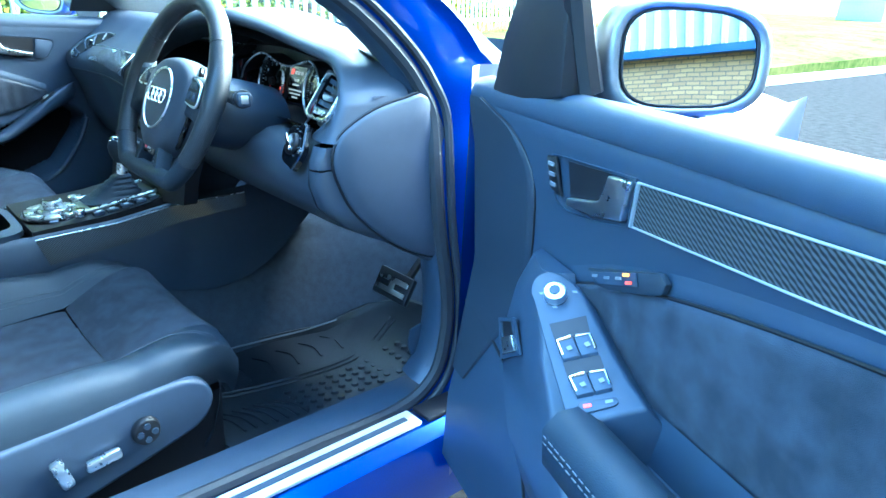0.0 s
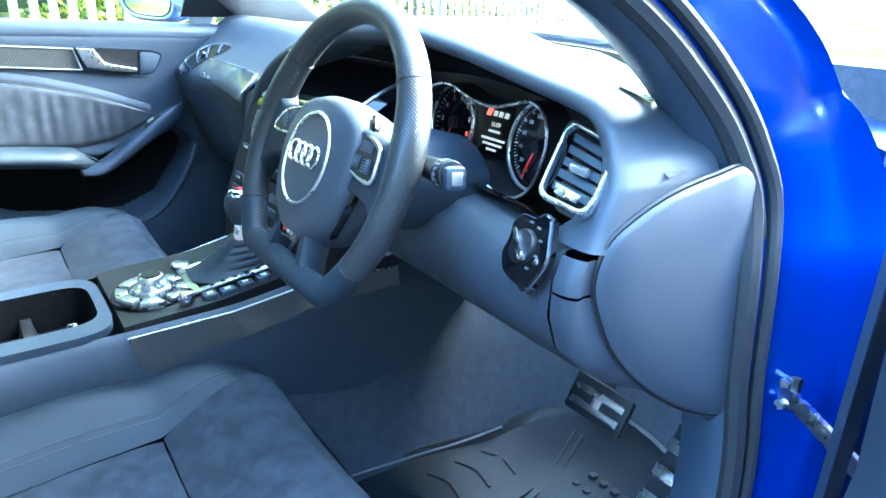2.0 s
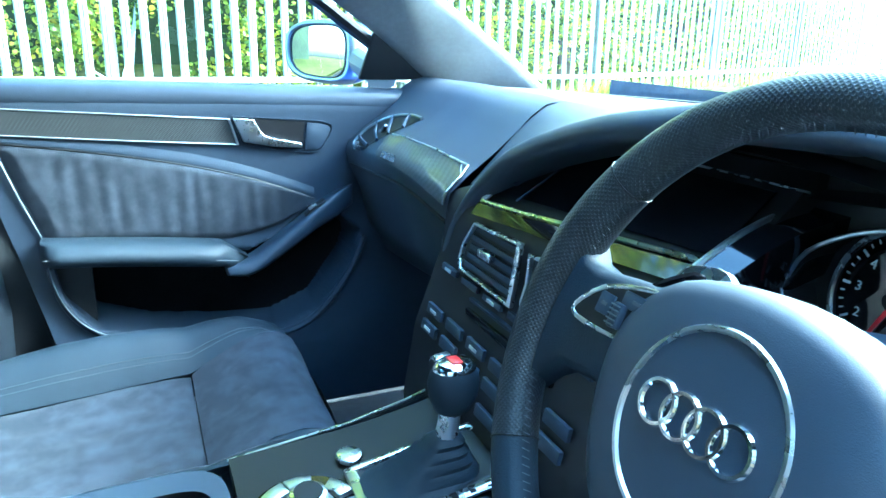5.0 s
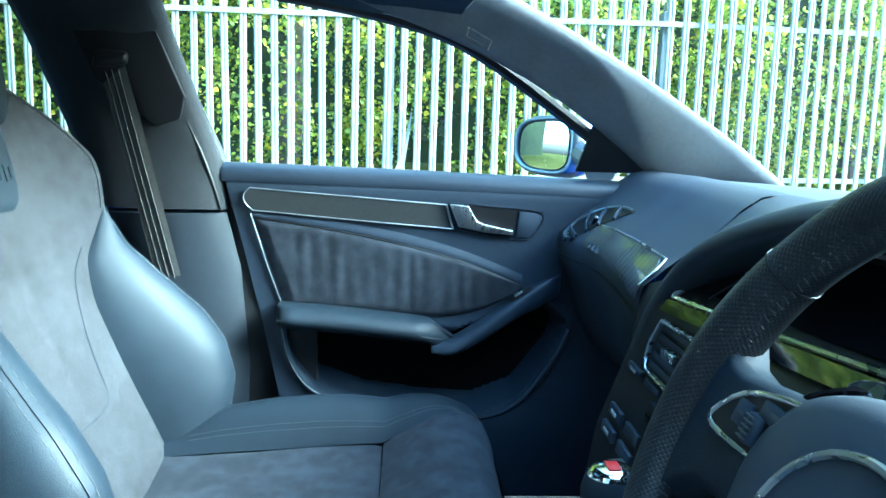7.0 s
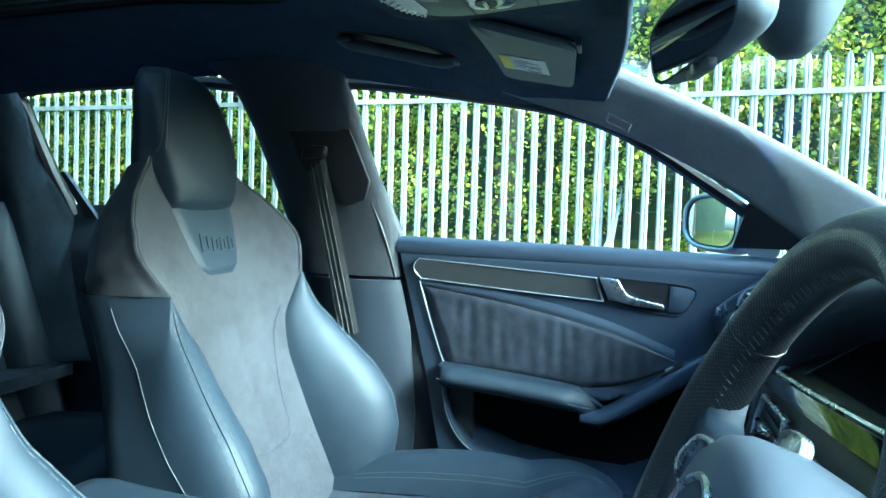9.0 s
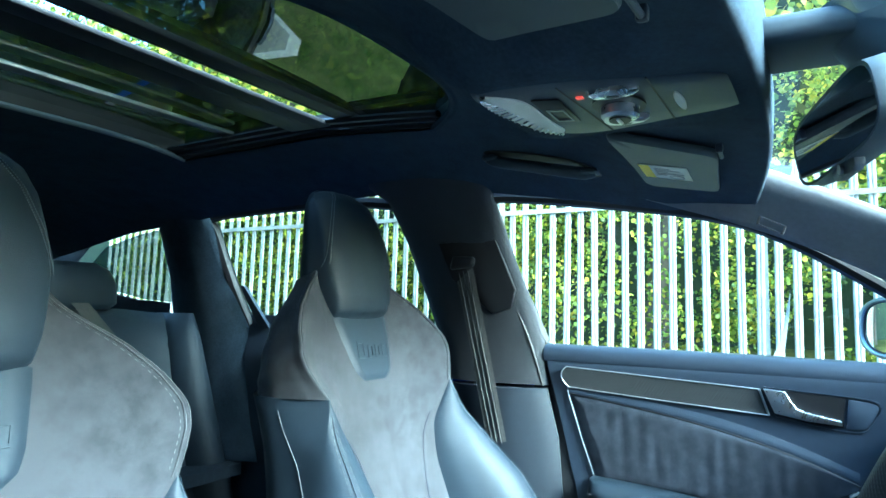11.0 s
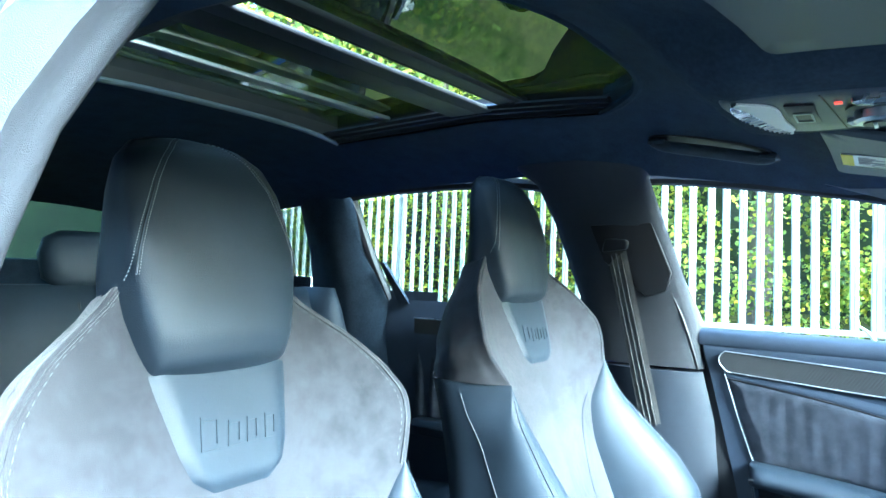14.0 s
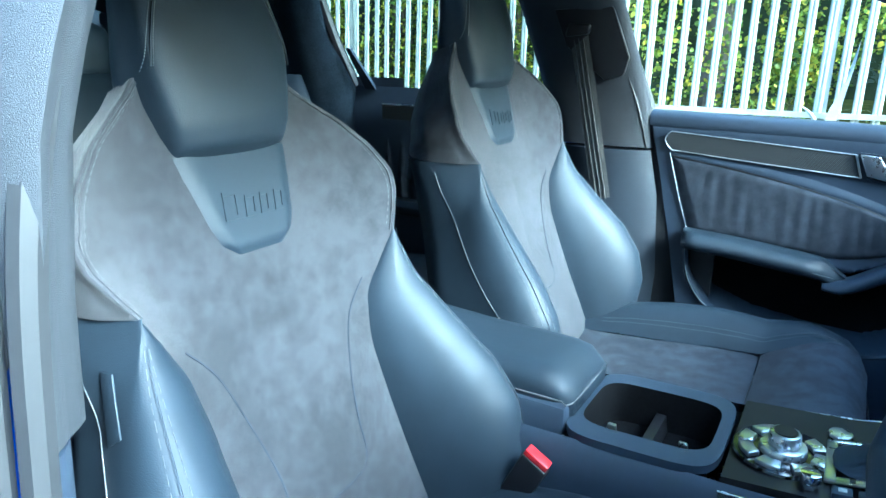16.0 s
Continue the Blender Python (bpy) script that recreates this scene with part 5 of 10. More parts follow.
def right_extras():
    M, door = map_right, right_door
    out = M(0, 1, 0) - M(0, 0, 0)

    nrm = (DR_A.normalized() * 0.88 + DR_B + Vector((0, 0, 2.2))).normalized()

    def F(a, z, h=0.0):
        """A place on the sloping switch pod, h off its face."""
        return M(a, 1.9872 - 0.8802 * a - 2.1994 * z, z) + nrm * h

    def G(q, u, v, h=0.0):
        """Between the four corners of a patch of the pod."""
        a = lerp(lerp(q[0][0], q[1][0], u), lerp(q[3][0], q[2][0], u), v)
        z = lerp(lerp(q[0][1], q[1][1], u), lerp(q[3][1], q[2][1], u), v)
        return F(a, z, h)

    # pod body
    bm = bmn()
    outl = curve2([(0.386, 0.715), (0.345, 0.735), (0.326, 0.744), (0.314, 0.753), (0.312, 0.759), (0.320, 0.762), (0.339, 0.758), (0.361, 0.751), (0.419, 0.726), (0.475, 0.703)], 3) + [(0.505, 0.692), (0.493, 0.681), (0.483, 0.671), (0.468, 0.676)]
    prism(bm, [F(a, z) for a, z in outl], M(0.02, -0.06, -0.07) - M(0, 0, 0))
    pod = part("switch_pod", bm, M_plastic, door, "grey switch pod", bevel=0.004, segs=3)
    # mirror adjuster knob
    bm = bmn()
    cyl(bm, F(0.349, 0.744, 0.0), F(0.349, 0.744, 0.012), 0.0125, 0.012)
    knob = part("mirror_knob", bm, M_chrome, pod, "satin mirror knob", bevel=0.002)
    bm = bmn()
    cyl(bm, F(0.349, 0.744, 0.0115), F(0.349, 0.744, 0.0135), 0.006)
    part("knob_cap", bm, M_plastic, knob)
    for a, z in ((0.337, 0.744), (0.342, 0.752), (0.356, 0.750), (0.360, 0.737)):
        bm = bmn()
        prism(bm, [F(a + da, z + dz, 0.0004) for da, dz in ((-0.003, 0.0003), (0.0, -0.0010), (0.003, -0.0003), (0.0, 0.0010))], nrm * 0.0004)
        part("pod_mark", bm, M_piping, pod)
    pits = [[(0.375, 0.725), (0.388, 0.736), (0.411, 0.724), (0.399, 0.714)], [(0.421, 0.704), (0.434, 0.714), (0.453, 0.705), (0.440, 0.695)]]
    sets = [[(0.399, 0.714), (0.411, 0.724), (0.434, 0.714), (0.421, 0.704)], [(0.440, 0.695), (0.453, 0.705), (0.473, 0.696), (0.461, 0.686)]]
    for pit, q in zip(pits, sets):
        bm = bmn()
        prism(bm, [G(pit, u, v, 0.0006) for u, v in ((0, 0), (1, 0), (1, 1.05), (0, 1.05))], nrm * 0.0006)
        part("switch_well", bm, M_black, pod)
        for u0, u1 in ((0.02, 0.48), (0.52, 0.98)):
            bm = bmn()
            loft(bm, [[G(q, u0, v, h), G(q, u1, v, h), G(q, u1, v, 0.0), G(q, u0, v, 0.0)] for v, h in ((-0.10, 0.004), (0.05, 0.0075), (0.9, 0.004), (1.0, 0.001))])
            sw = part("window_switch", bm, M_plastic, pod, bevel=0.0008)
            bm = bmn()
            tube(bm, [G(q, u0 + 0.02 if u0 < 0.3 else u1 - 0.02, 0.75, 0.0055), G(q, u0 + 0.02 if u0 < 0.3 else u1 - 0.02, 0.05, 0.0078), G(q, u1 - 0.05 if u0 < 0.3 else u0 + 0.05, 0.0, 0.0078)], 0.0017, 6)
            part("switch_tip", bm, M_bright, sw, "bright switch edge")
            bm = bmn()
            prism(bm, [G(q, lerp(u0, u1, u), v, 0.0072) for u, v in ((0.4, 0.45), (0.7, 0.4), (0.75, 0.6), (0.45, 0.65))], nrm * 0.0004)
            part("switch_mark", bm, M_piping, sw)
    bm = bmn()
    lq = [(0.465, 0.684), (0.480, 0.693), (0.488, 0.689), (0.477, 0.678)]
    prism(bm, [G(lq, u, v, 0.0004) for u, v in ((0.0, 0.15), (0.08, 0.0), (0.92, 0.0), (1.0, 0.2), (1.0, 0.8), (0.9, 1.0), (0.1, 1.0), (0.0, 0.85))], nrm * 0.002)
    lock = part("child_lock_switch", bm, M_plastic, pod, "dark child lock rocker", bevel=0.0006)
    bm = bmn()
    prism(bm, [G(lq, u, v, 0.0028) for u, v in ((0.12, 0.3), (0.32, 0.3), (0.32, 0.6), (0.12, 0.6))], nrm * 0.0004)
    part("lock_lamp", bm, M_led_red, lock)
    bm = bmn()
    prism(bm, [G(lq, u, v, 0.0028) for u, v in ((0.68, 0.25), (0.88, 0.25), (0.88, 0.6), (0.68, 0.6))], nrm * 0.0004)
    part("lock_mark", bm, M_piping, lock)
    # armrest running back from the pod, with a pull cup behind it
    bm = bmn()
    rings = []
    for k in range(24):
        t = k / 23
        a = lerp(0.470, 0.84, t)
        z = lerp(0.682, 0.672, t)
        w0, w1 = lerp(0.058, 0.048, t), lerp(0.112, 0.105, t)
        rings.append([M(a, b, z + dz) for b, dz in ((w0, -0.02), (w0 + 0.004, -0.004), (w0 + 0.018, 0.002), (w1 - 0.014, 0.0), (w1, -0.016), (w1 * 0.97, -0.055), (w1 * 0.7, -0.085), (w0, -0.09))])
    loft(bm, rings)
    arm = part("armrest", bm, M_leather, door, "black leather armrest", smooth=60)
    for dz in (-0.020, -0.027):
        pts = [M(lerp(0.475, 0.84, k / 20), lerp(0.113, 0.106, k / 20), lerp(0.682, 0.672, k / 20) + dz) for k in range(21)]
        part("armrest_seam", dashes(pts, 0.0008), M_thread, arm)
    bm = bmn()
    loft(bm, [[M(a, 0.004, 0.68), M(a, 0.012, 0.628), M(a, 0.050, 0.622), M(a, 0.060, 0.655)] for a in (0.485, 0.50, 0.62, 0.70, 0.80)], closed=False)
    part("pull_cup", bm, M_plastic, door, "dark pull cup")
    # flowing inner pull in front of the pod, with its seam and the lock button
    bm = bmn()
    rings = []
    for a0, a1, z, b in ((0.232, 0.300, 0.752, 0.018), (0.212, 0.322, 0.705, 0.030), (0.206, 0.345, 0.662, 0.036), (0.214, 0.385, 0.625, 0.042), (0.245, 0.430, 0.586, 0.052), (0.290, 0.480, 0.545, 0.062), (0.345, 0.540, 0.500, 0.060), (0.40, 0.60, 0.455, 0.045)):
        rings.append([M(a0 - 0.012, -0.004, z), M(a0, b * 0.75, z), M(a0 + 0.012, b, z), M(a1 - 0.012, b + 0.012, z), M(a1, b + 0.008, z), M(a1 + 0.012, 0.0, z)])
    loft(bm, rings)
    part("inner_pull", bm, M_plastic, door, "dark sculpted pull", smooth=50)

    def W(u, v, h=0.0):
        a = lerp(lerp(0.222, 0.262, u), lerp(0.238, 0.290, u), v)
        z = lerp(lerp(0.664, 0.681, u), lerp(0.612, 0.644, u), v)
        return M(a, 0.046 + h, z)
    bm = bmn()
    frame_prism(bm, [W(u, v) for u, v in ((0, 0), (1, 0), (1, 1), (0, 1))], [W(u, v) for u, v in ((0.14, 0.1), (0.86, 0.1), (0.86, 0.9), (0.14, 0.9))], out * 0.004)
    well = part("lock_button_well", bm, M_plastic, door, smooth=20)
    bm = bmn()
    prism(bm, [W(u, v, -0.004) for u, v in ((0.1, 0.05), (0.9, 0.05), (0.9, 0.95), (0.1, 0.95))], out * 0.005)
    part("button_recess", bm, M_black, well)
    bm = bmn()
    prism(bm, [W(u, v, 0.001) for u, v in ((0.2, 0.48), (0.8, 0.45), (0.85, 0.86), (0.22, 0.88))], out * 0.005)
    part("lock_button", bm, M_chrome, well, "bright lock button", bevel=0.001)
    # seam of the lower card
    bm = bmn()
    tube(bm, smoothline([M(a, panel_b(a, z) + 0.002, z) for a, z in ((-0.01, 0.585), (0.06, 0.58), (0.13, 0.565), (0.191, 0.545), (0.235, 0.503), (0.285, 0.433), (0.32, 0.35), (0.34, 0.29))], 4), 0.0022, 6)
    part("card_seam", bm, M_black, door)
    # darker end piece of the card along the hinge side
    ec = smoothline([(0.030, 0.912, 0), (0.075, 0.902, 0), (0.126, 0.888, 0), (0.166, 0.862, 0), (0.190, 0.820, 0), (0.192, 0.774, 0), (0.186, 0.722, 0), (0.170, 0.670, 0), (0.140, 0.610, 0), (0.09, 0.54, 0), (0.04, 0.47, 0)], 4)
    bm = bmn()
    loft(bm, [[M(lerp(-0.006, p.x, u), panel_b(lerp(0, p.x, u), p.y) + (0.0005 if u == 1 else 0.004), p.y) for u in (0, 0.3, 0.6, 0.9, 0.97, 1.0)] for p in ec], closed=False)
    part("hinge_end_panel", bm, M_door_end, door, "darker grained end panel", smooth=60)
    bm = bmn()
    tube(bm, [M(p.x + 0.001, panel_b(p.x, p.y) + 0.0012, p.y) for p in ec[:26]], 0.0016, 6)
    part("card_seam", bm, M_black, door)
    # memory buttons and lit lamps
    bm = bmn()
    prism(bm, [M(a, 0.004, z) for a, z in ((0.353, 0.776), (0.476, 0.815), (0.487, 0.808), (0.484, 0.797), (0.469, 0.790), (0.401, 0.768), (0.373, 0.764))], out * 0.008)
    m = part("memory_panel", bm, M_door_end, door, bevel=0.002)
    bm = bmn()
    mf = [M(a, 0.013, z) for a, z in ((0.362, 0.775), (0.444, 0.804), (0.449, 0.792), (0.384, 0.770))]
    prism(bm, mf, out * 0.0015)
    part("memory_key", bm, M_plastic, m)
    for a, z, mt in ((0.376, 0.776, M_piping), (0.398, 0.782, M_piping), (0.418, 0.789, M_piping), (0.430, 0.797, M_led_amber), (0.436, 0.791, M_led_red)):
        bm = bmn()
        prism(bm, [M(a + da, 0.0150, z + da * 0.33 + dz) for da, dz in ((-0.005, -0.0016), (0.005, -0.0016), (0.005, 0.0016), (-0.005, 0.0016))], out * 0.0006)
        part("memory_lamp", bm, mt, m)
    # lock rocker in front of the opener
    bm = bmn()
    prism(bm, [M(a, panel_b(a, z) + 0.003, z) for a, z in ((0.262, 0.878), (0.240, 0.875), (0.244, 0.836), (0.270, 0.832))], out * 0.004)
    r = part("lock_rocker", bm, M_black, door, bevel=0.002)
    for z in (0.868, 0.856, 0.844):
        bm = bmn()
        box(bm, M(0.254, panel_b(0.25, z) + 0.0085, z), (0.012, 0.002, 0.004), Euler((0, 0, radians(-23))).to_matrix())
        part("lock_mark", bm, M_piping, r)
    # edge of the door, skin and seal
    bm = bmn()
    loft(bm, [[M(-0.015, 0.010, z), M(-0.05, -0.03, z), M(-0.085, -0.10, z), M(-0.09, -0.19, z), M(0.2, -0.235, z), M(0.6, -0.24, z), M(0.98, -0.22, z)] for z in (0.24, 0.45, 0.70, 0.85, 0.895)], closed=False)
    part("door_skin", bm, M_blue, door, smooth=40)
    bm = bmn()
    loft(bm, [[M(-0.012, 0.012, z), M(-0.045, -0.012, z), M(-0.06, -0.06, z)] for z in (0.27, 0.45, 0.70, 0.90, 0.95)], closed=False)
    part("door_end_trim", bm, M_plastic, door)
    bm = bmn()
    loft(bm, [[M(a, b, z) for a in (-0.08, 0.3, 0.98)] for b, z in ((-0.235, 0.895), (-0.14, 0.925), (-0.03, 0.925))], closed=False)
    part("door_skin_top", bm, M_blue, door)
    # front upright with its dark sail trim
    bm = bmn()
    sail = [M(a, -0.02 - 0.05 * (z - 0.94), z) for a, z in ((0.055, 0.922), (0.135, 0.915), (0.250, 0.940), (0.240, 1.04), (0.235, 1.16), (0.125, 1.10), (0.075, 1.00))]
    prism(bm, sail, out * 0.03)
    part("sail_panel", bm, M_black, door, "black speaker sail panel", bevel=0.008)
    bm = bmn()
    tube(bm, smoothline([M(a, -0.03 + (z - 0.95) * 0.22, z) for a, z in ((0.245, 0.945), (0.235, 1.06), (0.245, 1.14), (0.37, 1.20), (0.52, 1.25), (0.76, 1.29), (1.0, 1.30), (0.985, 1.2), (0.93, 1.0), (0.91, 0.95))], 4), 0.016, 8)
    part("window_frame", bm, M_black, door)


right_extras()
rm_at = map_right(0.262, -0.150, 0.986)
rm, rring = door_mirror(rm_at, "driver_side_mirror", "silver driver's side mirror showing a brick building", (0.78, -0.62, 0.130), (0.186, 0.124), taper=-0.08)
bm = bmn()
loft(bm, [[map_right(a + da, b + db, z) for da, db, z in ((0.018, -0.03, 0.952), (0.018, -0.03, 0.990), (-0.012, 0.02, 0.992), (-0.014, 0.03, 0.952))] for a, b in ((0.235, -0.150), (0.185, -0.115), (0.150, -0.060))])
part("mirror_arm", bm, M_shell, rm, "silver mirror foot", bevel=0.006, segs=3)
bm = bmn()
loft(bm, [[map_right(a + da, b + db, z) for da, db, z in ((0.020, -0.03, z0), (0.020, -0.03, z1), (-0.016, 0.03, z1), (-0.018, 0.034, z0))] for a, b, z0, z1 in ((0.245, -0.140, 0.938, 0.946), (0.190, -0.105, 0.934, 0.966), (0.165, -0.060, 0.932, 0.985), (0.150, -0.040, 0.932, 0.992))])
part("arm_base", bm, M_black, rm, "black mirror foot", bevel=0.004)
CAR[0] = True
# check strap between pillar and door
strap = thing("door_check_strap", (0.83, 0.40, 0.63), "steel door check strap bolted to the blue pillar", "door strap")
bm = bmn()
tube(bm, [(0.80, 0.425, 0.628), (0.85, 0.405, 0.622), (0.93, 0.37, 0.61)], 0.006, 6, flat=2.0)
part("strap_arm", bm, M_chrome, strap)
bm = bmn()
box(bm, (0.812, 0.425, 0.628), (0.03, 0.012, 0.045))
part("strap_bracket", bm, M_black, strap, bevel=0.003)
for dz in (-0.014, 0.014):
    bm = bmn()
    cyl(bm, (0.815, 0.42, 0.628 + dz), (0.815, 0.408, 0.628 + dz), 0.006, n=6)
    part("bolt", bm, M_chrome, strap)

# ---- front seats ----
# Seat measures: x across from the seat's middle, h up along the backrest, d forward off it.
SEAT_P = Vector((-0.36, 0, 0))
LEAN = radians(22)
BACK_FOOT = Vector((0, -0.600, 0.450))


def sp(x, h, d):
    return SEAT_P + BACK_FOOT + Vector((x, -math.sin(LEAN) * h + math.cos(LEAN) * d, math.cos(LEAN) * h + math.sin(LEAN) * d))


HB, NECK = 0.585, 0.435
W_H = [-0.08, 0.0, 0.06, 0.13, 0.20, 0.27, 0.33, 0.38, 0.42, 0.435, 0.46, 0.49, 0.515, 0.56, 0.61, 0.67, 0.69]
W_W = [0.250, 0.280, 0.297, 0.302, 0.292, 0.270, 0.248, 0.228, 0.212, 0.208, 0.224, 0.240, 0.244, 0.224, 0.187, 0.122, 0.106]
B_H = [-0.08, 0.0, 0.06, 0.13, 0.20, 0.27, 0.33, 0.38, 0.42, 0.435]
B_B = [0.03, 0.100, 0.135, 0.145, 0.130, 0.100, 0.068, 0.038, 0.012, 0.002]
S_H = [-0.08, 0.05, 0.20, 0.30, 0.363, 0.405, 0.435]
S_S = [0.160, 0.158, 0.150, 0.147, 0.156, 0.184, 0.206]
HEAD_L = 0.300
HEAD_T = [0, 0.04, 0.12, 0.23, 0.35, 0.45, 0.55, 0.72, 0.85, 0.93, 0.98, 1.0]
HEAD_W = [0.080, 0.085, 0.092, 0.099, 0.105, 0.107, 0.105, 0.100, 0.090, 0.072, 0.044, 0.012]
HEAD_F = [0.020, 0.047, 0.060, 0.068, 0.075, 0.081, 0.085, 0.088, 0.083, 0.070, 0.050, 0.030]


def seat_front(h):
    """Half-width, seam position, bolster height at h."""
    w = interp(h, W_H, W_W)
    s = interp(h, S_H, S_S) if h < NECK else w
    return w, min(s, w), interp(h, B_H, B_B)


def centre_depth(x, h, w):
    k = min(1.0, abs(x) / max(w, 0.01))
    curl = 0.050 * k ** 2.6 * interp(h, [0.28, 0.40, 0.53, 0.66], [0, 1, 1, 0.35])
    pad = 0.010 * math.cos(min(1, abs(x) / 0.16) * math.pi / 2)
    dish = 0.012 * math.sin(max(0, min(1, h / 0.5)) * math.pi)
    return 0.012 + pad * 0.5 + curl - dish * (1 - k) + 0.0012 * noise.noise((x * 14, h * 11, 2.0))


def side_line(h):
    """Section of the bolster or shoulder, from the seam round to the back."""
    w, s, b = seat_front(h)
    ds, dw = centre_depth(s, h, w), w - s
    if h < NECK:
        wide = max(w, 0.240)
        ctrl = [(s, ds), (s + 0.10 * dw, ds + 0.38 * b), (s + 0.36 * dw, ds + 0.84 * b), (s + 0.68 * dw, ds + 1.0 * b), (s + 0.92 * dw, ds + 0.84 * b), (w + 0.002, ds + 0.40 * b), (wide, -0.02), (wide * 0.985, -0.07), (w * 0.90, -0.108)]
    else:
        f = interp(h, [NECK, 0.47, 0.515, 0.56, 0.62, 0.69], [0.032, 0.012, 0.005, 0.005, 0.005, 0.004])
        k, j = min(1.0, max(0.0, (h - 0.56) / 0.13)), min(1.0, max(0.0, (h - NECK) / 0.075))
        ctrl = [(s, ds), (w + 0.003, ds - 0.003), (w + 0.4 * f, ds - 0.016), (w + 0.7 * f, ds - 0.030), (w + 0.9 * f, lerp(0.005, 0.012, j)), (w + f, lerp(-0.015, -0.004, j)), (w + lerp(1.0, 0.6, j) * f, lerp(-0.035, -0.020, j)), (lerp(w + 0.5 * f, w * 0.95, j), lerp(-0.072, lerp(-0.048, -0.030, k), j)), (w * lerp(0.90, 0.84, j), lerp(-0.105, lerp(-0.080, -0.040, k), j))]
    return smoothline([(x, d, 0) for x, d in ctrl], 4)


def side_h(h, p, ds):
    """The leather's upper edge climbs towards the back of the seat."""
    return h + 0.42 * max(0.0, ds - p.y) * max(0.0, 1 - abs(h - NECK) / 0.10)


def head_w(t):
    return interp(t, HEAD_T, HEAD_W)


def head_section(t):
    """Half of the headrest's section at t, from the middle of its front round to the back."""
    w, f = head_w(t), interp(t, HEAD_T, HEAD_F)
    wb = w + interp(t, [0, 0.1, 0.35, 0.8, 1.0], [0.0, 0.0, 0.006, 0.004, 0.001])
    bk = interp(t, [0, 0.35, 0.55, 0.8, 0.95, 1.0], [-0.060, -0.036, -0.004, 0.022, 0.036, 0.042])
    ctrl = [(0, f + 0.002), (w * 0.45, f), (w * 0.76, f - 0.006), (w * 0.94, f - 0.016), (w, lerp(f, bk, 0.38)), (wb, lerp(f, bk, 0.62)), (wb * 0.90, lerp(f, bk, 0.86)), (wb * 0.62, bk + 0.001), (0, bk - 0.002)]
    return smoothline([(x, d, 0) for x, d in ctrl], 4)


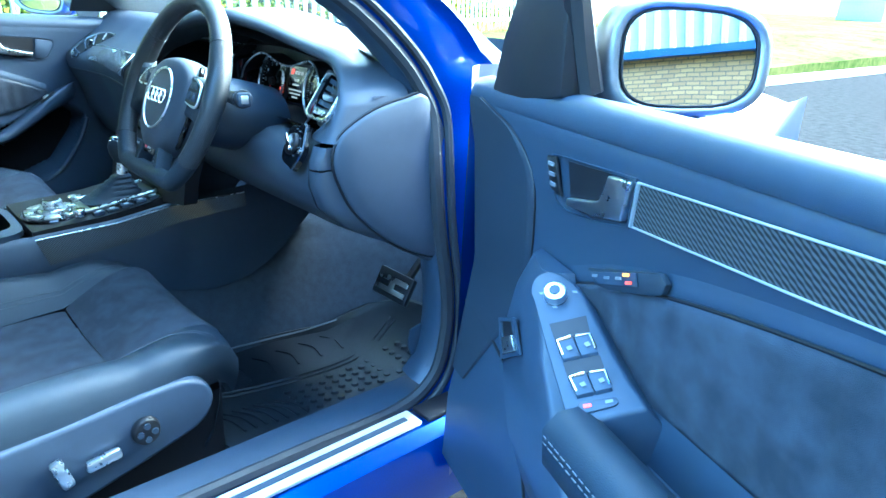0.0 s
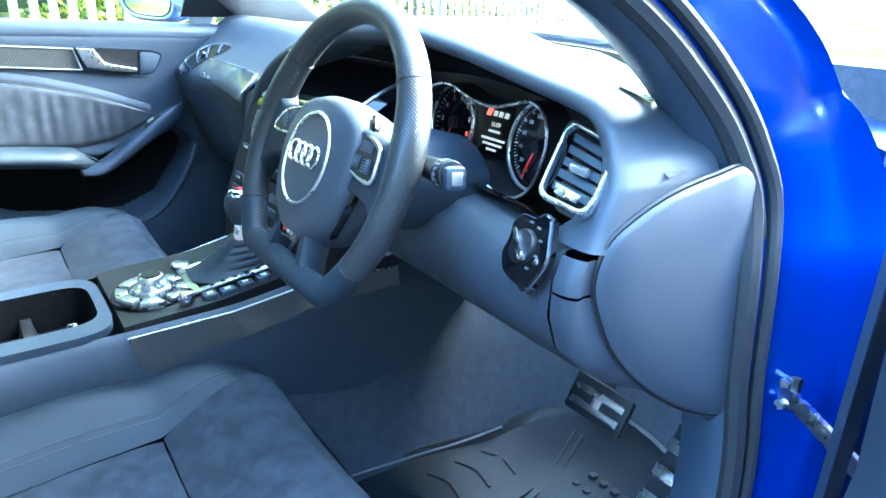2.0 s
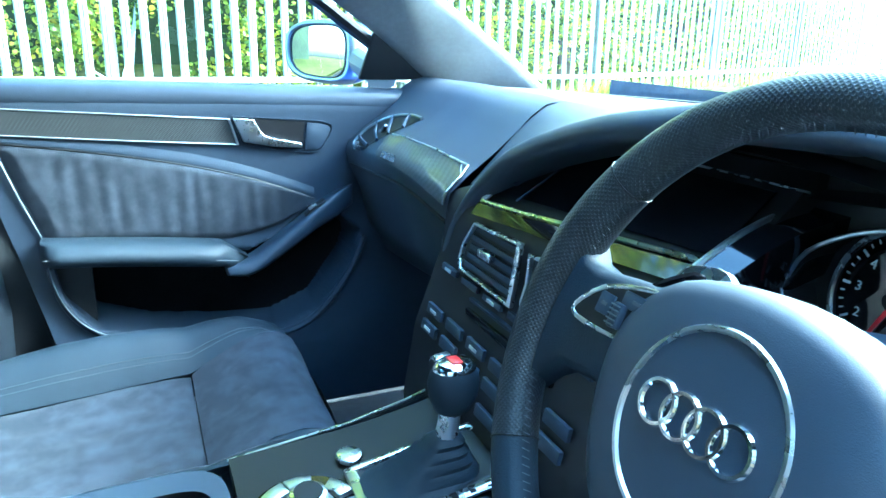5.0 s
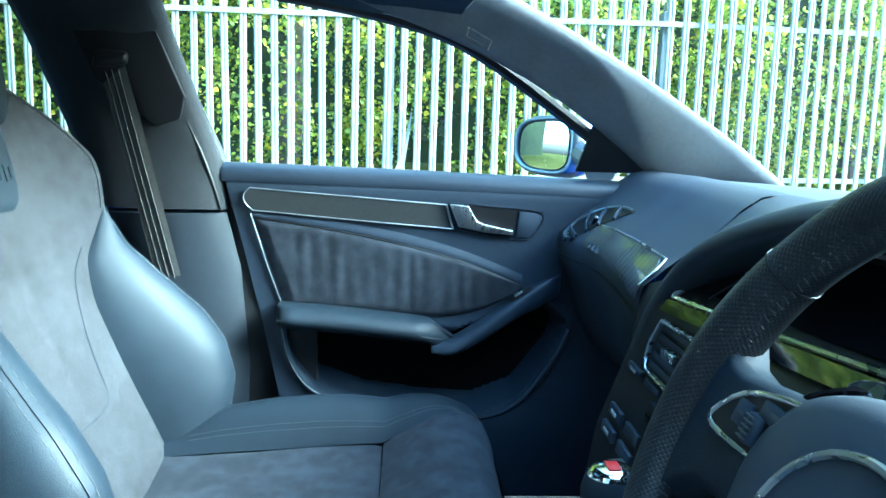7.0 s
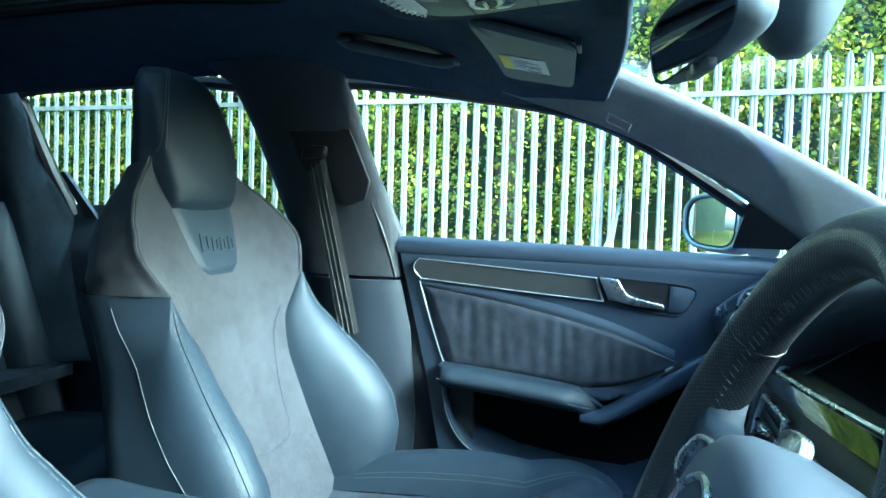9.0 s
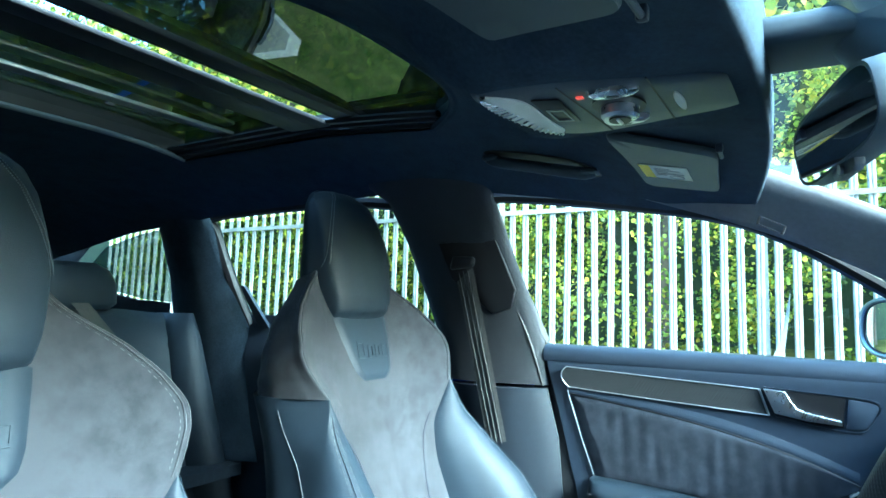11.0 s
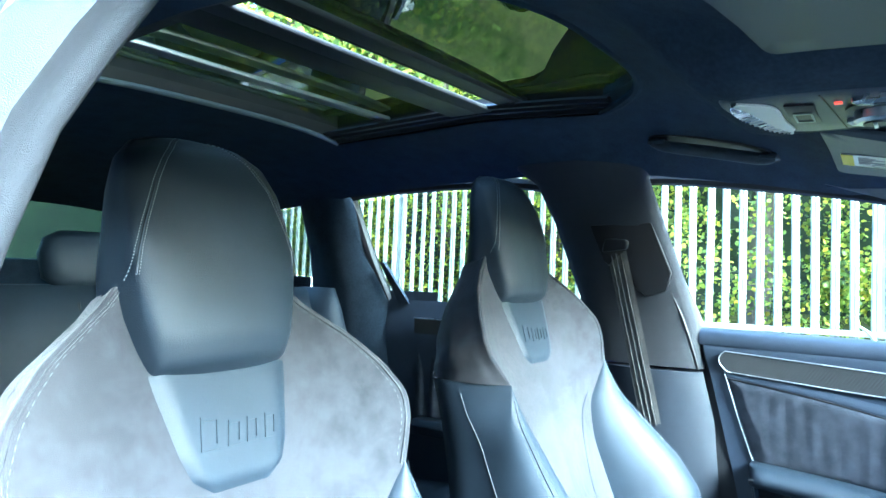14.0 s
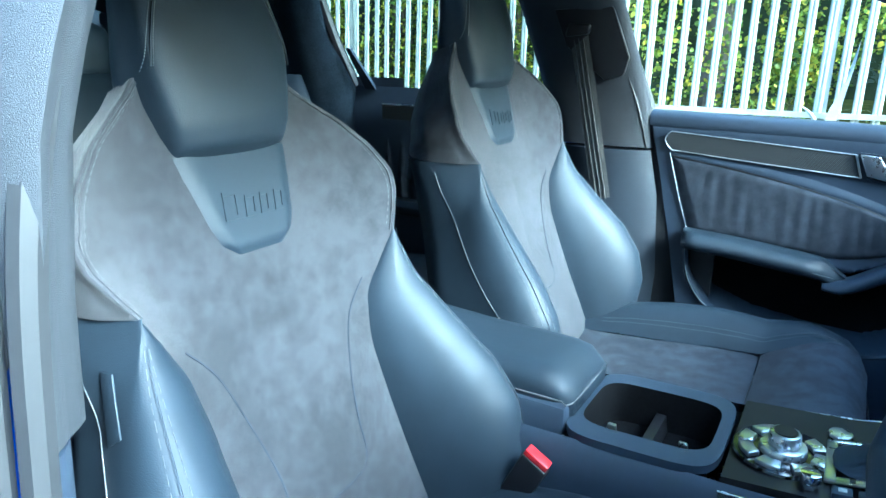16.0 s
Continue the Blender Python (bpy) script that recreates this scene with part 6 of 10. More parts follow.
def build_seat():
    seat = thing("front_seat", (SEAT_P.x, -0.30, 0.22), "sports seat in grey suede and black leather", "car seat", "front seats")
    bm = bmn()
    hs = [lerp(-0.08, NECK, k / 40) for k in range(41)] + [lerp(NECK, 0.69, k / 24) for k in range(1, 25)]
    rows = []
    for h in hs:
        w, s, b = seat_front(h)
        rows.append([sp(lerp(-s, s, k / 40), h, centre_depth(lerp(-s, s, k / 40), h, w)) for k in range(41)])
    loft(bm, rows, closed=False)
    part("backrest", bm, M_suede, seat, "grey suede backrest centre and shoulders", smooth=80)
    low, high = [h for h in hs if h <= NECK + 1e-6], [h for h in hs if h >= NECK - 1e-6]
    for side in (-1, 1):
        bm = bmn()
        loft(bm, [[sp(side * p.x, side_h(min(h, NECK - 1e-5), p, side_line(min(h, NECK - 1e-5))[0].y), p.y) for p in side_line(min(h, NECK - 1e-5))] for h in low], closed=False)
        part("bolster", bm, M_leather, seat, "black leather side bolster", smooth=80)
        bm = bmn()
        loft(bm, [[sp(side * p.x, side_h(h, p, side_line(h)[0].y), p.y) for p in side_line(h)] for h in high], closed=False)
        part("shoulder", bm, M_suede, seat, "grey suede shoulder side", smooth=80)
        # raised seam over the bolster crest with twin stitches
        for k, mt in ((0.80, M_leather), (0.745, M_thread), (0.855, M_thread)):
            pts = []
            for h in low[2:-1:2]:
                w, s, b = seat_front(h)
                line = side_line(h)
                i = min(range(len(line)), key=lambda j: abs(line[j].x - (s + k * (w - s))) if j < 18 else 9)
                pts.append(sp(side * (line[i].x), h, line[i].y + 0.0008))
            if mt is M_leather:
                bm = bmn()
                tube(bm, smoothline(pts, 3), 0.0014, 5)
                part("bolster_seam", bm, mt, seat)
            else:
                part("stitching", dashes(pts, 0.0005), M_thread, seat, "grey stitches")
        bm = bmn()
        pts = []
        for h in low[2:-1]:
            line, k = side_line(h), interp(h, [0.0, 0.40], [17.0, 24.0])
            p = line[int(k)].lerp(line[int(k) + 1], k - int(k))
            pts.append(sp(side * (p.x + 0.0012), side_h(h, p, line[0].y), p.y))
        tube(bm, pts, 0.0008, 6)
        part("piping", bm, M_thread, seat, "grey piping")
        # stitched seam along the shoulder edge
        pts = [sp(side * (seat_front(h)[0] - 0.012), h, centre_depth(seat_front(h)[0] - 0.012, h, seat_front(h)[0]) + 0.0006) for h in high[1:-1:2]]
        part("stitching", dashes(pts, 0.0004, 1), M_thread, seat, "grey stitches")
        bm = bmn()
        pts = [sp(side * (seat_front(h)[0] - 0.006), h, centre_depth(seat_front(h)[0] - 0.006, h, seat_front(h)[0]) + 0.0002) for h in high]
        tube(bm, pts, 0.0018, 5)
        part("shoulder_seam", bm, M_suede, seat)
        # curved inner seam of the back panel
        bm = bmn()
        pts = smoothline([sp(side * x, h, centre_depth(x, h, seat_front(h)[0]) + 0.0002) for x, h in ((0.150, 0.385), (0.115, 0.345), (0.092, 0.28), (0.076, 0.21), (0.072, 0.165), (0.060, 0.146), (0.036, 0.138), (0.0, 0.136))], 5)
        tube(bm, pts, 0.0013, 5)
        part("panel_seam", bm, M_suede_dark, seat)
    # rear shell
    bm = bmn()
    rows = []
    for h in hs:
        w, s, b = seat_front(h)
        e, mid = interp(h, [0.40, NECK, 0.51, 0.56, 0.69], [-0.106, -0.105, -0.082, -0.080, -0.040]), interp(h, [0.40, 0.56, 0.69], [-0.125, -0.105, -0.045])
        k = interp(h, [NECK, 0.51], [0.90, 0.84])
        rows.append([sp(x * w, h, d) for x, d in ((-k, e), (-0.6, mid + 0.007), (0, mid), (0.6, mid + 0.007), (k, e))])
    loft(bm, rows, closed=False)
    part("back_shell", bm, M_plastic, seat, smooth=80)
    # headrest block grown out of the backrest
    bm = bmn()
    rings = []
    for k in range(41):
        t = 0.5 - 0.5 * math.cos(math.pi * k / 40)
        half = head_section(t)
        rings.append([sp(p.x, HB + HEAD_L * t, p.y) for p in half] + [sp(-p.x, HB + HEAD_L * t, p.y) for p in half[-2:0:-1]])
    loft(bm, rings)
    head = part("headrest", bm, M_leather, seat, "black leather headrest", smooth=80)
    for side in (-1, 1):
        for dx in (-0.003, 0.003):
            pts = []
            for t in [0.36 + 0.60 * k / 24 for k in range(25)]:
                xs = interp(t, [0.35, 0.45, 0.55, 0.72, 0.82, 0.92, 0.96], [0.101, 0.097, 0.089, 0.071, 0.055, 0.033, 0.018]) + dx
                half = head_section(t)[:20]
                m = next((i for i in range(1, 20) if half[i].x >= xs), 18)
                a, b = half[m - 1], half[m]
                p = a.lerp(b, min(1.0, max(0.0, (xs - a.x) / max(b.x - a.x, 1e-6))))
                pts.append(sp(side * (p.x + 0.0004), HB + HEAD_L * t, p.y + 0.0006))
            part("headrest_stitch", dashes(pts, 0.0006, 1), M_stitch, head)
            if dx < 0:
                bm = bmn()
                tube(bm, [p + sp(0, 0, -0.0004) - sp(0, 0, 0) + Vector((side * 0.003, 0, 0)) for p in pts], 0.0011, 5)
                part("headrest_seam", bm, M_leather, head)
    # leather badge pad under the headrest
    bm = bmn()

    def pad(u, v):
        h = lerp(HB + 0.006, 0.467, v)
        w = interp(v, [0, 0.1, 0.7, 0.88, 1.0], [0.086, 0.083, 0.066, 0.056, 0.034])
        x = lerp(-w, w, u)
        e = min(u, 1 - u, 1 - v) / 0.08
        return sp(x, h, centre_depth(x, h, 0.23) + 0.0005 + 0.006 * min(1, e))
    sheet(bm, pad, 20, 24)
    p = part("badge_pad", bm, M_leather, seat, "black leather badge pad", smooth=80)
    # embossed badge: slanted block and bars
    for a, b, c in ((-0.046, 0.022, 0.034), (-0.014, 0.016, 0.026), (0.010, 0.014, 0.026), (0.034, 0.014, 0.026)):
        bm = bmn()
        h0 = 0.508
        q = [(-a, h0), (-a - b, h0), (-a - b - 0.006, h0 + c), (-a - 0.006, h0 + c)]
        q = [sp(x, h, centre_depth(x, h, 0.23) + 0.0064) for x, h in q]
        frame_prism(bm, q, inset_line(q, 0.70), sp(0, 0, 0.0017) - sp(0, 0, 0))
        part("embossed_mark", bm, M_leather, p, smooth=20)
    # cushion
    def cz(y):
        return interp(y, [-0.60, -0.50, -0.35, -0.183, -0.13, -0.09, -0.05, -0.02, 0.005, 0.022], [0.455, 0.462, 0.470, 0.482, 0.505, 0.522, 0.530, 0.526, 0.508, 0.475])

    def C(x, y, z):
        return SEAT_P + Vector((x, y, z))
    cuts = [("cushion_rear", -0.60, -0.1845, M_suede_dark, "dark grey suede cushion panel"), ("cushion_front", -0.1825, 0.022, M_suede_dark, "dark grey suede thigh panel")]
    for name, y0, y1, mt, lb in cuts:
        bm = bmn()

        def cush(u, v):
            y = lerp(y0, y1, v)
            w = interp(y, [-0.6, -0.3, -0.183, -0.08, 0.022], [0.135, 0.145, 0.143, 0.160, 0.172])
            x = lerp(-w, w, u)
            e = min(v, 1 - v) * (y1 - y0) / 0.02
            wr = 0.005 * noise.noise((x * 9, y * 6, 1.5)) + 0.003 * noise.noise((x * 34, y * 9, 4.5)) if name == "cushion_rear" else 0.002 * noise.noise((x * 15, y * 12, 2.5))
            return C(x, y, cz(y) - 0.004 * (1 - min(1, e)) - 0.010 * math.cos(x / w * math.pi / 2) + wr)
        sheet(bm, cush, 24, 24)
        part(name, bm, mt, seat, lb, smooth=80)
    for side in (-1, 1):
        bm = bmn()
        rows = []
        for k in range(31):
            y = lerp(-0.60, 0.022, k / 30)
            s = interp(y, [-0.6, -0.3, -0.183, -0.08, 0.022], [0.135, 0.145, 0.143, 0.160, 0.172])
            w = interp(y, [-0.6, -0.3, -0.15, -0.08, 0.0, 0.022], [0.255, 0.268, 0.264, 0.255, 0.225, 0.205])
            b = interp(y, [-0.6, -0.48, -0.40, -0.32, -0.25, -0.20, -0.15, -0.11, -0.07, -0.03, 0.022], [0.03, 0.052, 0.060, 0.061, 0.056, 0.049, 0.038, 0.024, 0.006, -0.012, -0.030])
            z = cz(y)
            ctrl = [(s, z), (s + 0.2 * (w - s), z + 0.5 * b), (s + 0.55 * (w - s), z + b), (s + 0.85 * (w - s), z + 0.85 * b), (w, z + 0.15 * b - 0.01), (w - 0.004, z - 0.05), (w - 0.03, z - 0.10)]
            rows.append([C(side * p.x, y, p.y) for p in smoothline([(x, zz, 0) for x, zz in ctrl], 4)])
        loft(bm, rows, closed=False)
        part("cushion_bolster", bm, M_leather, seat, "black leather cushion bolster", smooth=80)
        for off in (0.020, 0.027):
            pts = []
            for k in range(61):
                y = lerp(-0.55, -0.01, k / 60)
                sw = interp(y, [-0.6, -0.3, -0.183, -0.08, 0.022], [0.135, 0.145, 0.143, 0.160, 0.172])
                w = interp(y, [-0.6, -0.3, -0.15, -0.08, 0.0, 0.022], [0.255, 0.268, 0.264, 0.255, 0.225, 0.205])
                b = interp(y, [-0.6, -0.48, -0.40, -0.32, -0.25, -0.20, -0.15, -0.11, -0.07, -0.03, 0.022], [0.03, 0.052, 0.060, 0.061, 0.056, 0.049, 0.038, 0.024, 0.006, -0.012, -0.030])
                pts.append(C(side * (sw + off), y, cz(y) + b * min(1.0, off / (0.2 * (w - sw)) * 0.5) + 0.0012))
            part("stitching", dashes(pts, 0.0007, 1), M_thread, seat, "grey stitches")
    # front roll
    bm = bmn()
    rows = []
    for dy, dz in ((0.022, 0.0), (0.030, -0.03), (0.026, -0.07), (0.012, -0.12), (-0.01, -0.15)):
        rows.append([C(x, dy - 0.0 - 0.05 * (abs(x) / 0.21) ** 3, interp(abs(x), [0, 0.165, 0.21], [0.475, 0.475, 0.452]) + dz) for x in [lerp(-0.21, 0.21, k / 16) for k in range(17)]])
    loft(bm, rows, closed=False)
    part("cushion_nose", bm, M_leather, seat, "black leather cushion nose", smooth=80)
    # valance with switches on the outboard side, and the runner base
    for side in (-1, 1):
        bm = bmn()
        prof = [(p.x, p.y) for p in smoothline([(-0.62, 0.28, 0), (-0.63, 0.38, 0), (-0.62, 0.455, 0), (-0.50, 0.466, 0), (-0.389, 0.472, 0), (-0.227, 0.486, 0), (-0.12, 0.492, 0), (-0.08, 0.482, 0), (-0.060, 0.455, 0), (-0.064, 0.425, 0), (-0.09, 0.398, 0), (-0.16, 0.375, 0), (-0.245, 0.352, 0), (-0.40, 0.315, 0)], 3, closed=True)]
        prism(bm, [C(side * 0.272, y, z) for y, z in prof], (-side * 0.03, 0, 0))
        val = part("valance", bm, M_plastic, seat, "dark plastic seat valance", bevel=0.010, segs=3)
        if side == 1:
            bm = bmn()
            cyl(bm, C(0.272, -0.184, 0.430), C(0.284, -0.184, 0.430), 0.025, 0.022, n=24)
            kn = part("lumbar_switch", bm, M_black, val, "round black lumbar switch", bevel=0.003)
            for a in range(4):
                bm = bmn()
                o = Vector((0, 0.012 * math.cos(a * math.pi / 2), 0.012 * math.sin(a * math.pi / 2)))
                cyl(bm, C(0.283, -0.184, 0.430) + o, C(0.287, -0.184, 0.430) + o, 0.0055, n=10)
                part("switch_lobe", bm, M_plastic, kn)
            bm = bmn()
            box(bm, C(0.283, -0.256, 0.411), (0.014, 0.056, 0.018), Euler((radians(8), 0, 0)).to_matrix())
            part("seat_slide_switch", bm, M_chrome, val, "bright seat slide switch", bevel=0.005)
            bm = bmn()
            box(bm, C(0.283, -0.318, 0.412), (0.014, 0.020, 0.052), Euler((radians(18), 0, 0)).to_matrix())
            part("recline_switch", bm, M_chrome, val, "bright recline switch", bevel=0.005)
    bm = bmn()
    for sx in (-0.2, 0.2):
        box(bm, C(sx, -0.30, 0.235), (0.045, 0.66, 0.05))
    box(bm, C(0, -0.30, 0.33), (0.40, 0.58, 0.16))
    part("seat_frame", bm, M_black, seat, bevel=0.008)
    return seat


seat_p = build_seat()
seat_d = copy_thing(seat_p, Matrix.Translation((SEAT_P.x + 0.73, -0.27, 0.17)))
CAR[0] = False
bm = bmn()
q = [fitted(sp(side_line(h)[22].x + 0.001, h, dd)) + Vector((0.73, 0.03, -0.05)) for h, dd in ((0.400, 0.012), (0.395, 0.034), (0.335, 0.040), (0.330, 0.016))]
prism(bm, q, (0.0025, 0, 0))
part("airbag_tag", bm, M_leather, seat_d, "embossed leather tag", bevel=0.001)
CAR[0] = True
seat_d["label"] = "lowered driver's sports seat in grey suede and black leather"


def rear_bench():
    bench = thing("rear_bench", (0, -1.5, 0.25), "black leather rear bench with three headrests", "rear seat")
    bm = bmn()

    def back(u, v):
        x = lerp(-0.62, 0.62, u)
        h = lerp(0, 0.60, v)
        k = abs(abs(x) - 0.34) / 0.28
        d = 0.02 + 0.045 * min(1, k) ** 2 - 0.05 * max(0, v - 0.85) / 0.15
        return Vector((x, -1.58 - 0.32 * h + d, 0.45 + h * 0.94 - 0.03 * max(0, abs(x) - 0.5) * 4))
    sheet(bm, back, 48, 16, (0, -0.12, 0.0))
    part("backrest", bm, M_leather, bench, smooth=60)
    bm = bmn()
    sheet(bm, lambda u, v: Vector((lerp(-0.64, 0.64, u), lerp(-1.60, -1.10, v), 0.44 + 0.05 * v + 0.03 * math.cos(12 * u) - 0.06 * max(0, v - 0.9) * 10)), 30, 10, (0, 0, -0.16))
    part("cushion", bm, M_leather, bench, smooth=60)
    for s in (-1, 1):
        bm = bmn()
        rings = []
        for h, w in ((0.0, 0.06), (0.15, 0.075), (0.35, 0.08), (0.50, 0.07), (0.60, 0.03)):
            c = Vector((s * 0.655, -1.56 - 0.30 * h, 0.45 + h * 0.92))
            rings.append([c + Vector((w * math.cos(a), 0.085 * math.sin(a), 0)) for a in [2 * math.pi * k / 14 for k in range(14)]])
        loft(bm, rings)
        part("side_bolster", bm, M_leather, bench, "black leather outer bolster", smooth=70)
    for x in (-0.36, 0.0, 0.36):
        bm = bmn()
        rings = []
        for h, w, t in ((0.0, 0.10, 0.03), (0.02, 0.125, 0.045), (0.08, 0.130, 0.048), (0.12, 0.115, 0.040), (0.14, 0.08, 0.02)):
            rings.append([Vector((x + w * math.copysign(abs(math.cos(a)) ** 0.5, math.cos(a)), -1.79 - 0.25 * h + t * math.copysign(abs(math.sin(a)) ** 0.7, math.sin(a)), 1.01 + h)) for a in [2 * math.pi * k / 20 for k in range(20)]])
        loft(bm, rings)
        part("headrest", bm, M_leather, bench, "black leather headrest", smooth=70)
    bm = bmn()
    for x in (-0.08, -0.28, 0.28, 0.08):
        tube(bm, [(x, -1.545 - 0.32 * h, 0.46 + h * 0.94) for h in (0.02, 0.2, 0.4, 0.55)], 0.003, 5)
    part("seams", bm, M_black, bench)
    # lap and shoulder belt with its tongue
    bm = bmn()
    rows = [[Vector((x - 0.024, y, z)), Vector((x + 0.024, y, z))] for x, y, z in ((-0.33, -1.70, 1.03), (-0.37, -1.60, 0.92), (-0.41, -1.545, 0.75), (-0.44, -1.50, 0.58), (-0.46, -1.46, 0.48))]
    loft(bm, rows, closed=False)
    bl = tagged(part("rear_seat_belt", bm, M_belt), "black rear seat belt hanging over the bench", "seat belt")
    bm = bmn()
    o = Vector((-0.43, -1.485, 0.64))
    q = [o + Vector(v) for v in ((-0.016, 0, 0.02), (0.016, 0, 0.02), (0.012, 0.008, -0.03), (-0.012, 0.008, -0.03))]
    frame_prism(bm, q, inset_line(q, 0.6), (0, 0.004, 0))
    part("belt_tongue", bm, M_bright, bl, "bright belt tongue")


rear_bench()

# ---- dashboard ----
dash = thing("dashboard", (0, 0.4, 0.6), "dark dashboard with carbon trim, vents and driver cowl", "dashboard")


def dash_top_z(x, y):
    return interp(y, [0.15, 0.25, 0.35, 0.5, 0.7, 0.9], [0.935, 0.953, 0.957, 0.954, 0.942, 0.935]) - 0.012 * (abs(x) / 0.72) ** 4 - interp(x, [0.22, 0.35, 0.60, 0.68, 0.735], [0.0, 0.010, 0.014, 0.035, 0.06])


def face_y(x):
    """Rear face of the passenger side, which flares back towards the door."""
    return interp(x, [-0.715, -0.62, -0.53, -0.4, -0.215], [0.157, 0.170, 0.187, 0.182, 0.160])


def build_dash():
    # top pad
    bm = bmn()
    sheet(bm, lambda u, v: Vector((lerp(-0.72, 0.735, u), lerp(interp(lerp(-0.72, 0.735, u), [-0.10, 0.07], [0.330, 0.25]), 0.745 - 0.38 * abs(lerp(-1, 1, u)) ** 2, v), dash_top_z(lerp(-0.72, 0.735, u), lerp(0.25, 0.72, v)))), 40, 14)
    part("top_pad", bm, M_dash, dash, "textured dark dashboard top", smooth=80)
    # passenger face
    bm = bmn()
    rings = []
    for k in range(21):
        x = lerp(-0.715, -0.215, k / 20)
        y = face_y(x)
        sec = [(y + 0.175, 0.958), (y + 0.145, 0.952), (y + 0.122, 0.936), (y + 0.10, 0.914), (y + 0.072, 0.890), (y + 0.035, 0.862), (y + 0.004, 0.835), (y, 0.815), (y + 0.006, 0.790), (y + 0.03, 0.74), (y + 0.05, 0.67), (y + 0.09, 0.60), (y + 0.16, 0.55)]
        rings.append([Vector((x, yy, zz)) for yy, zz in sec])
    loft(bm, rings, closed=False)
    part("passenger_face", bm, M_dash, dash, "dark dashboard face with glovebox", smooth=50)
    # glovebox lid line and latch
    bm = bmn()
    tube(bm, [Vector((x, face_y(x) + 0.004, 0.790)) for x in (-0.69, -0.6, -0.5, -0.4, -0.3, -0.23)], 0.003, 6)
    part("glovebox_gap", bm, M_black, dash)
    bm = bmn()
    box(bm, (-0.285, 0.197, 0.735), (0.05, 0.012, 0.022), Euler((0, 0, radians(-10))).to_matrix())
    part("glovebox_latch", bm, M_plastic, dash, bevel=0.004)
    # passenger inlay with bright upper edge
    def pf(x, z, off=0.0):
        yy = face_y(x) + interp(z, [0.790, 0.815, 0.835, 0.862, 0.890, 0.914, 0.936], [0.006, 0.0, 0.004, 0.035, 0.072, 0.10, 0.122])
        return Vector((x, yy - off, z))
    bm = bmn()

    def inlay(u, v):
        x = lerp(-0.585, -0.222, u)
        zt = lerp(0.862, 0.866, u) - 0.012 * max(0, u - 0.9) * 10
        zb = lerp(0.824, 0.818, u)
        return pf(x + 0.02 * (1 - v) * (1 - u), lerp(zb, zt, v), 0.003)
    sheet(bm, inlay, 20, 5, (0, -0.003, 0))
    cf = part("passenger_inlay", bm, M_carbon_gloss, dash, "glossy carbon fibre dash inlay")
    bm = bmn()
    tube(bm, [pf(lerp(-0.575, -0.236, k / 20), lerp(0.864, 0.868, k / 20), 0.006) for k in range(21)] + [pf(-0.225, 0.857, 0.006), pf(-0.222, 0.836, 0.006)], 0.0014, 6)
    part("inlay_edge", bm, M_chrome, dash)
    bm = bmn()
    prism(bm, [pf(x, z, 0.0065) for x, z in ((-0.550, 0.838), (-0.490, 0.838), (-0.490, 0.828), (-0.550, 0.828))], (0, -0.001, 0))
    part("inlay_badge", bm, M_chrome, cf, "small satin badge")
    # end vent on the passenger side: a curved wedge with a satin outer rim
    rim = smoothline([(-0.652, 0.824, 0), (-0.668, 0.838, 0), (-0.672, 0.858, 0), (-0.658, 0.878, 0), (-0.625, 0.891, 0), (-0.580, 0.896, 0), (-0.548, 0.894, 0)], 4)
    edge = smoothline([(-0.556, 0.888, 0), (-0.590, 0.862, 0), (-0.615, 0.838, 0), (-0.634, 0.824, 0)], 4)
    bm = bmn()
    prism(bm, [pf(p.x, p.y, 0.002) for p in rim + edge], (0, -0.001, 0))
    pv = part("passenger_air_vent", bm, M_black, dash, "black passenger air vent")
    bm = bmn()
    tube(bm, [pf(p.x, p.y, 0.004) for p in rim], 0.0032, 8)
    part("vent_rim", bm, M_shell, pv, "satin vent rim")
    for k in range(5):
        t = 0.12 + 0.17 * k
        a, b = rim[int(t * (len(rim) - 1))], edge[int((1 - t) * (len(edge) - 1))]
        bm = bmn()
        tube(bm, [pf(a.x, a.y, 0.004), pf(*a.lerp(b, 0.5).xy, 0.006), pf(b.x, b.y, 0.004)], 0.0028, 6, flat=1.6)
        part("vent_slat", bm, M_plastic, pv)
    bm = bmn()
    box(bm, pf(-0.612, 0.868, 0.008), (0.026, 0.008, 0.007), Euler((0, radians(-40), 0)).to_matrix())
    part("vent_tab", bm, M_plastic, pv, bevel=0.002)
    for k in range(3):
        bm = bmn()
        box(bm, pf(-0.650 + 0.005 * k, 0.836, 0.008), (0.0024, 0.004, 0.012))
        part("vent_wheel_tooth", bm, M_chrome, pv)
    # end vent on the driver's side
    for s in (1,):
        A = Vector((s * 0.592, 0.262, 0.905))
        B = Vector((s * 0.690, 0.235, 0.895))
        C = Vector((s * 0.704, 0.182, 0.838))
        D = Vector((s * 0.622, 0.194, 0.838))
        q = [A, B, C, D]
        line = []
        for p0, p1, p2 in ((D, A, B), (A, B, C), (B, C, D), (C, D, A)):
            s0, s1 = p1.lerp(p0, 0.22), p1.lerp(p2, 0.16)
            line += [s0.lerp(p1, t).lerp(p1.lerp(s1, t), t) for t in (0, 0.2, 0.4, 0.6, 0.8, 1)]
        n = (B - A).cross(D - A).normalized()
        if n.y > 0:
            n = -n
        bm = bmn()
        frame_prism(bm, [p + n * 0.004 for p in inset_line(line, 1.06 if s > 0 else 1.03)], [p + n * 0.004 for p in inset_line(line, 0.93 if s > 0 else 0.95)], n * (0.008 if s > 0 else 0.004))
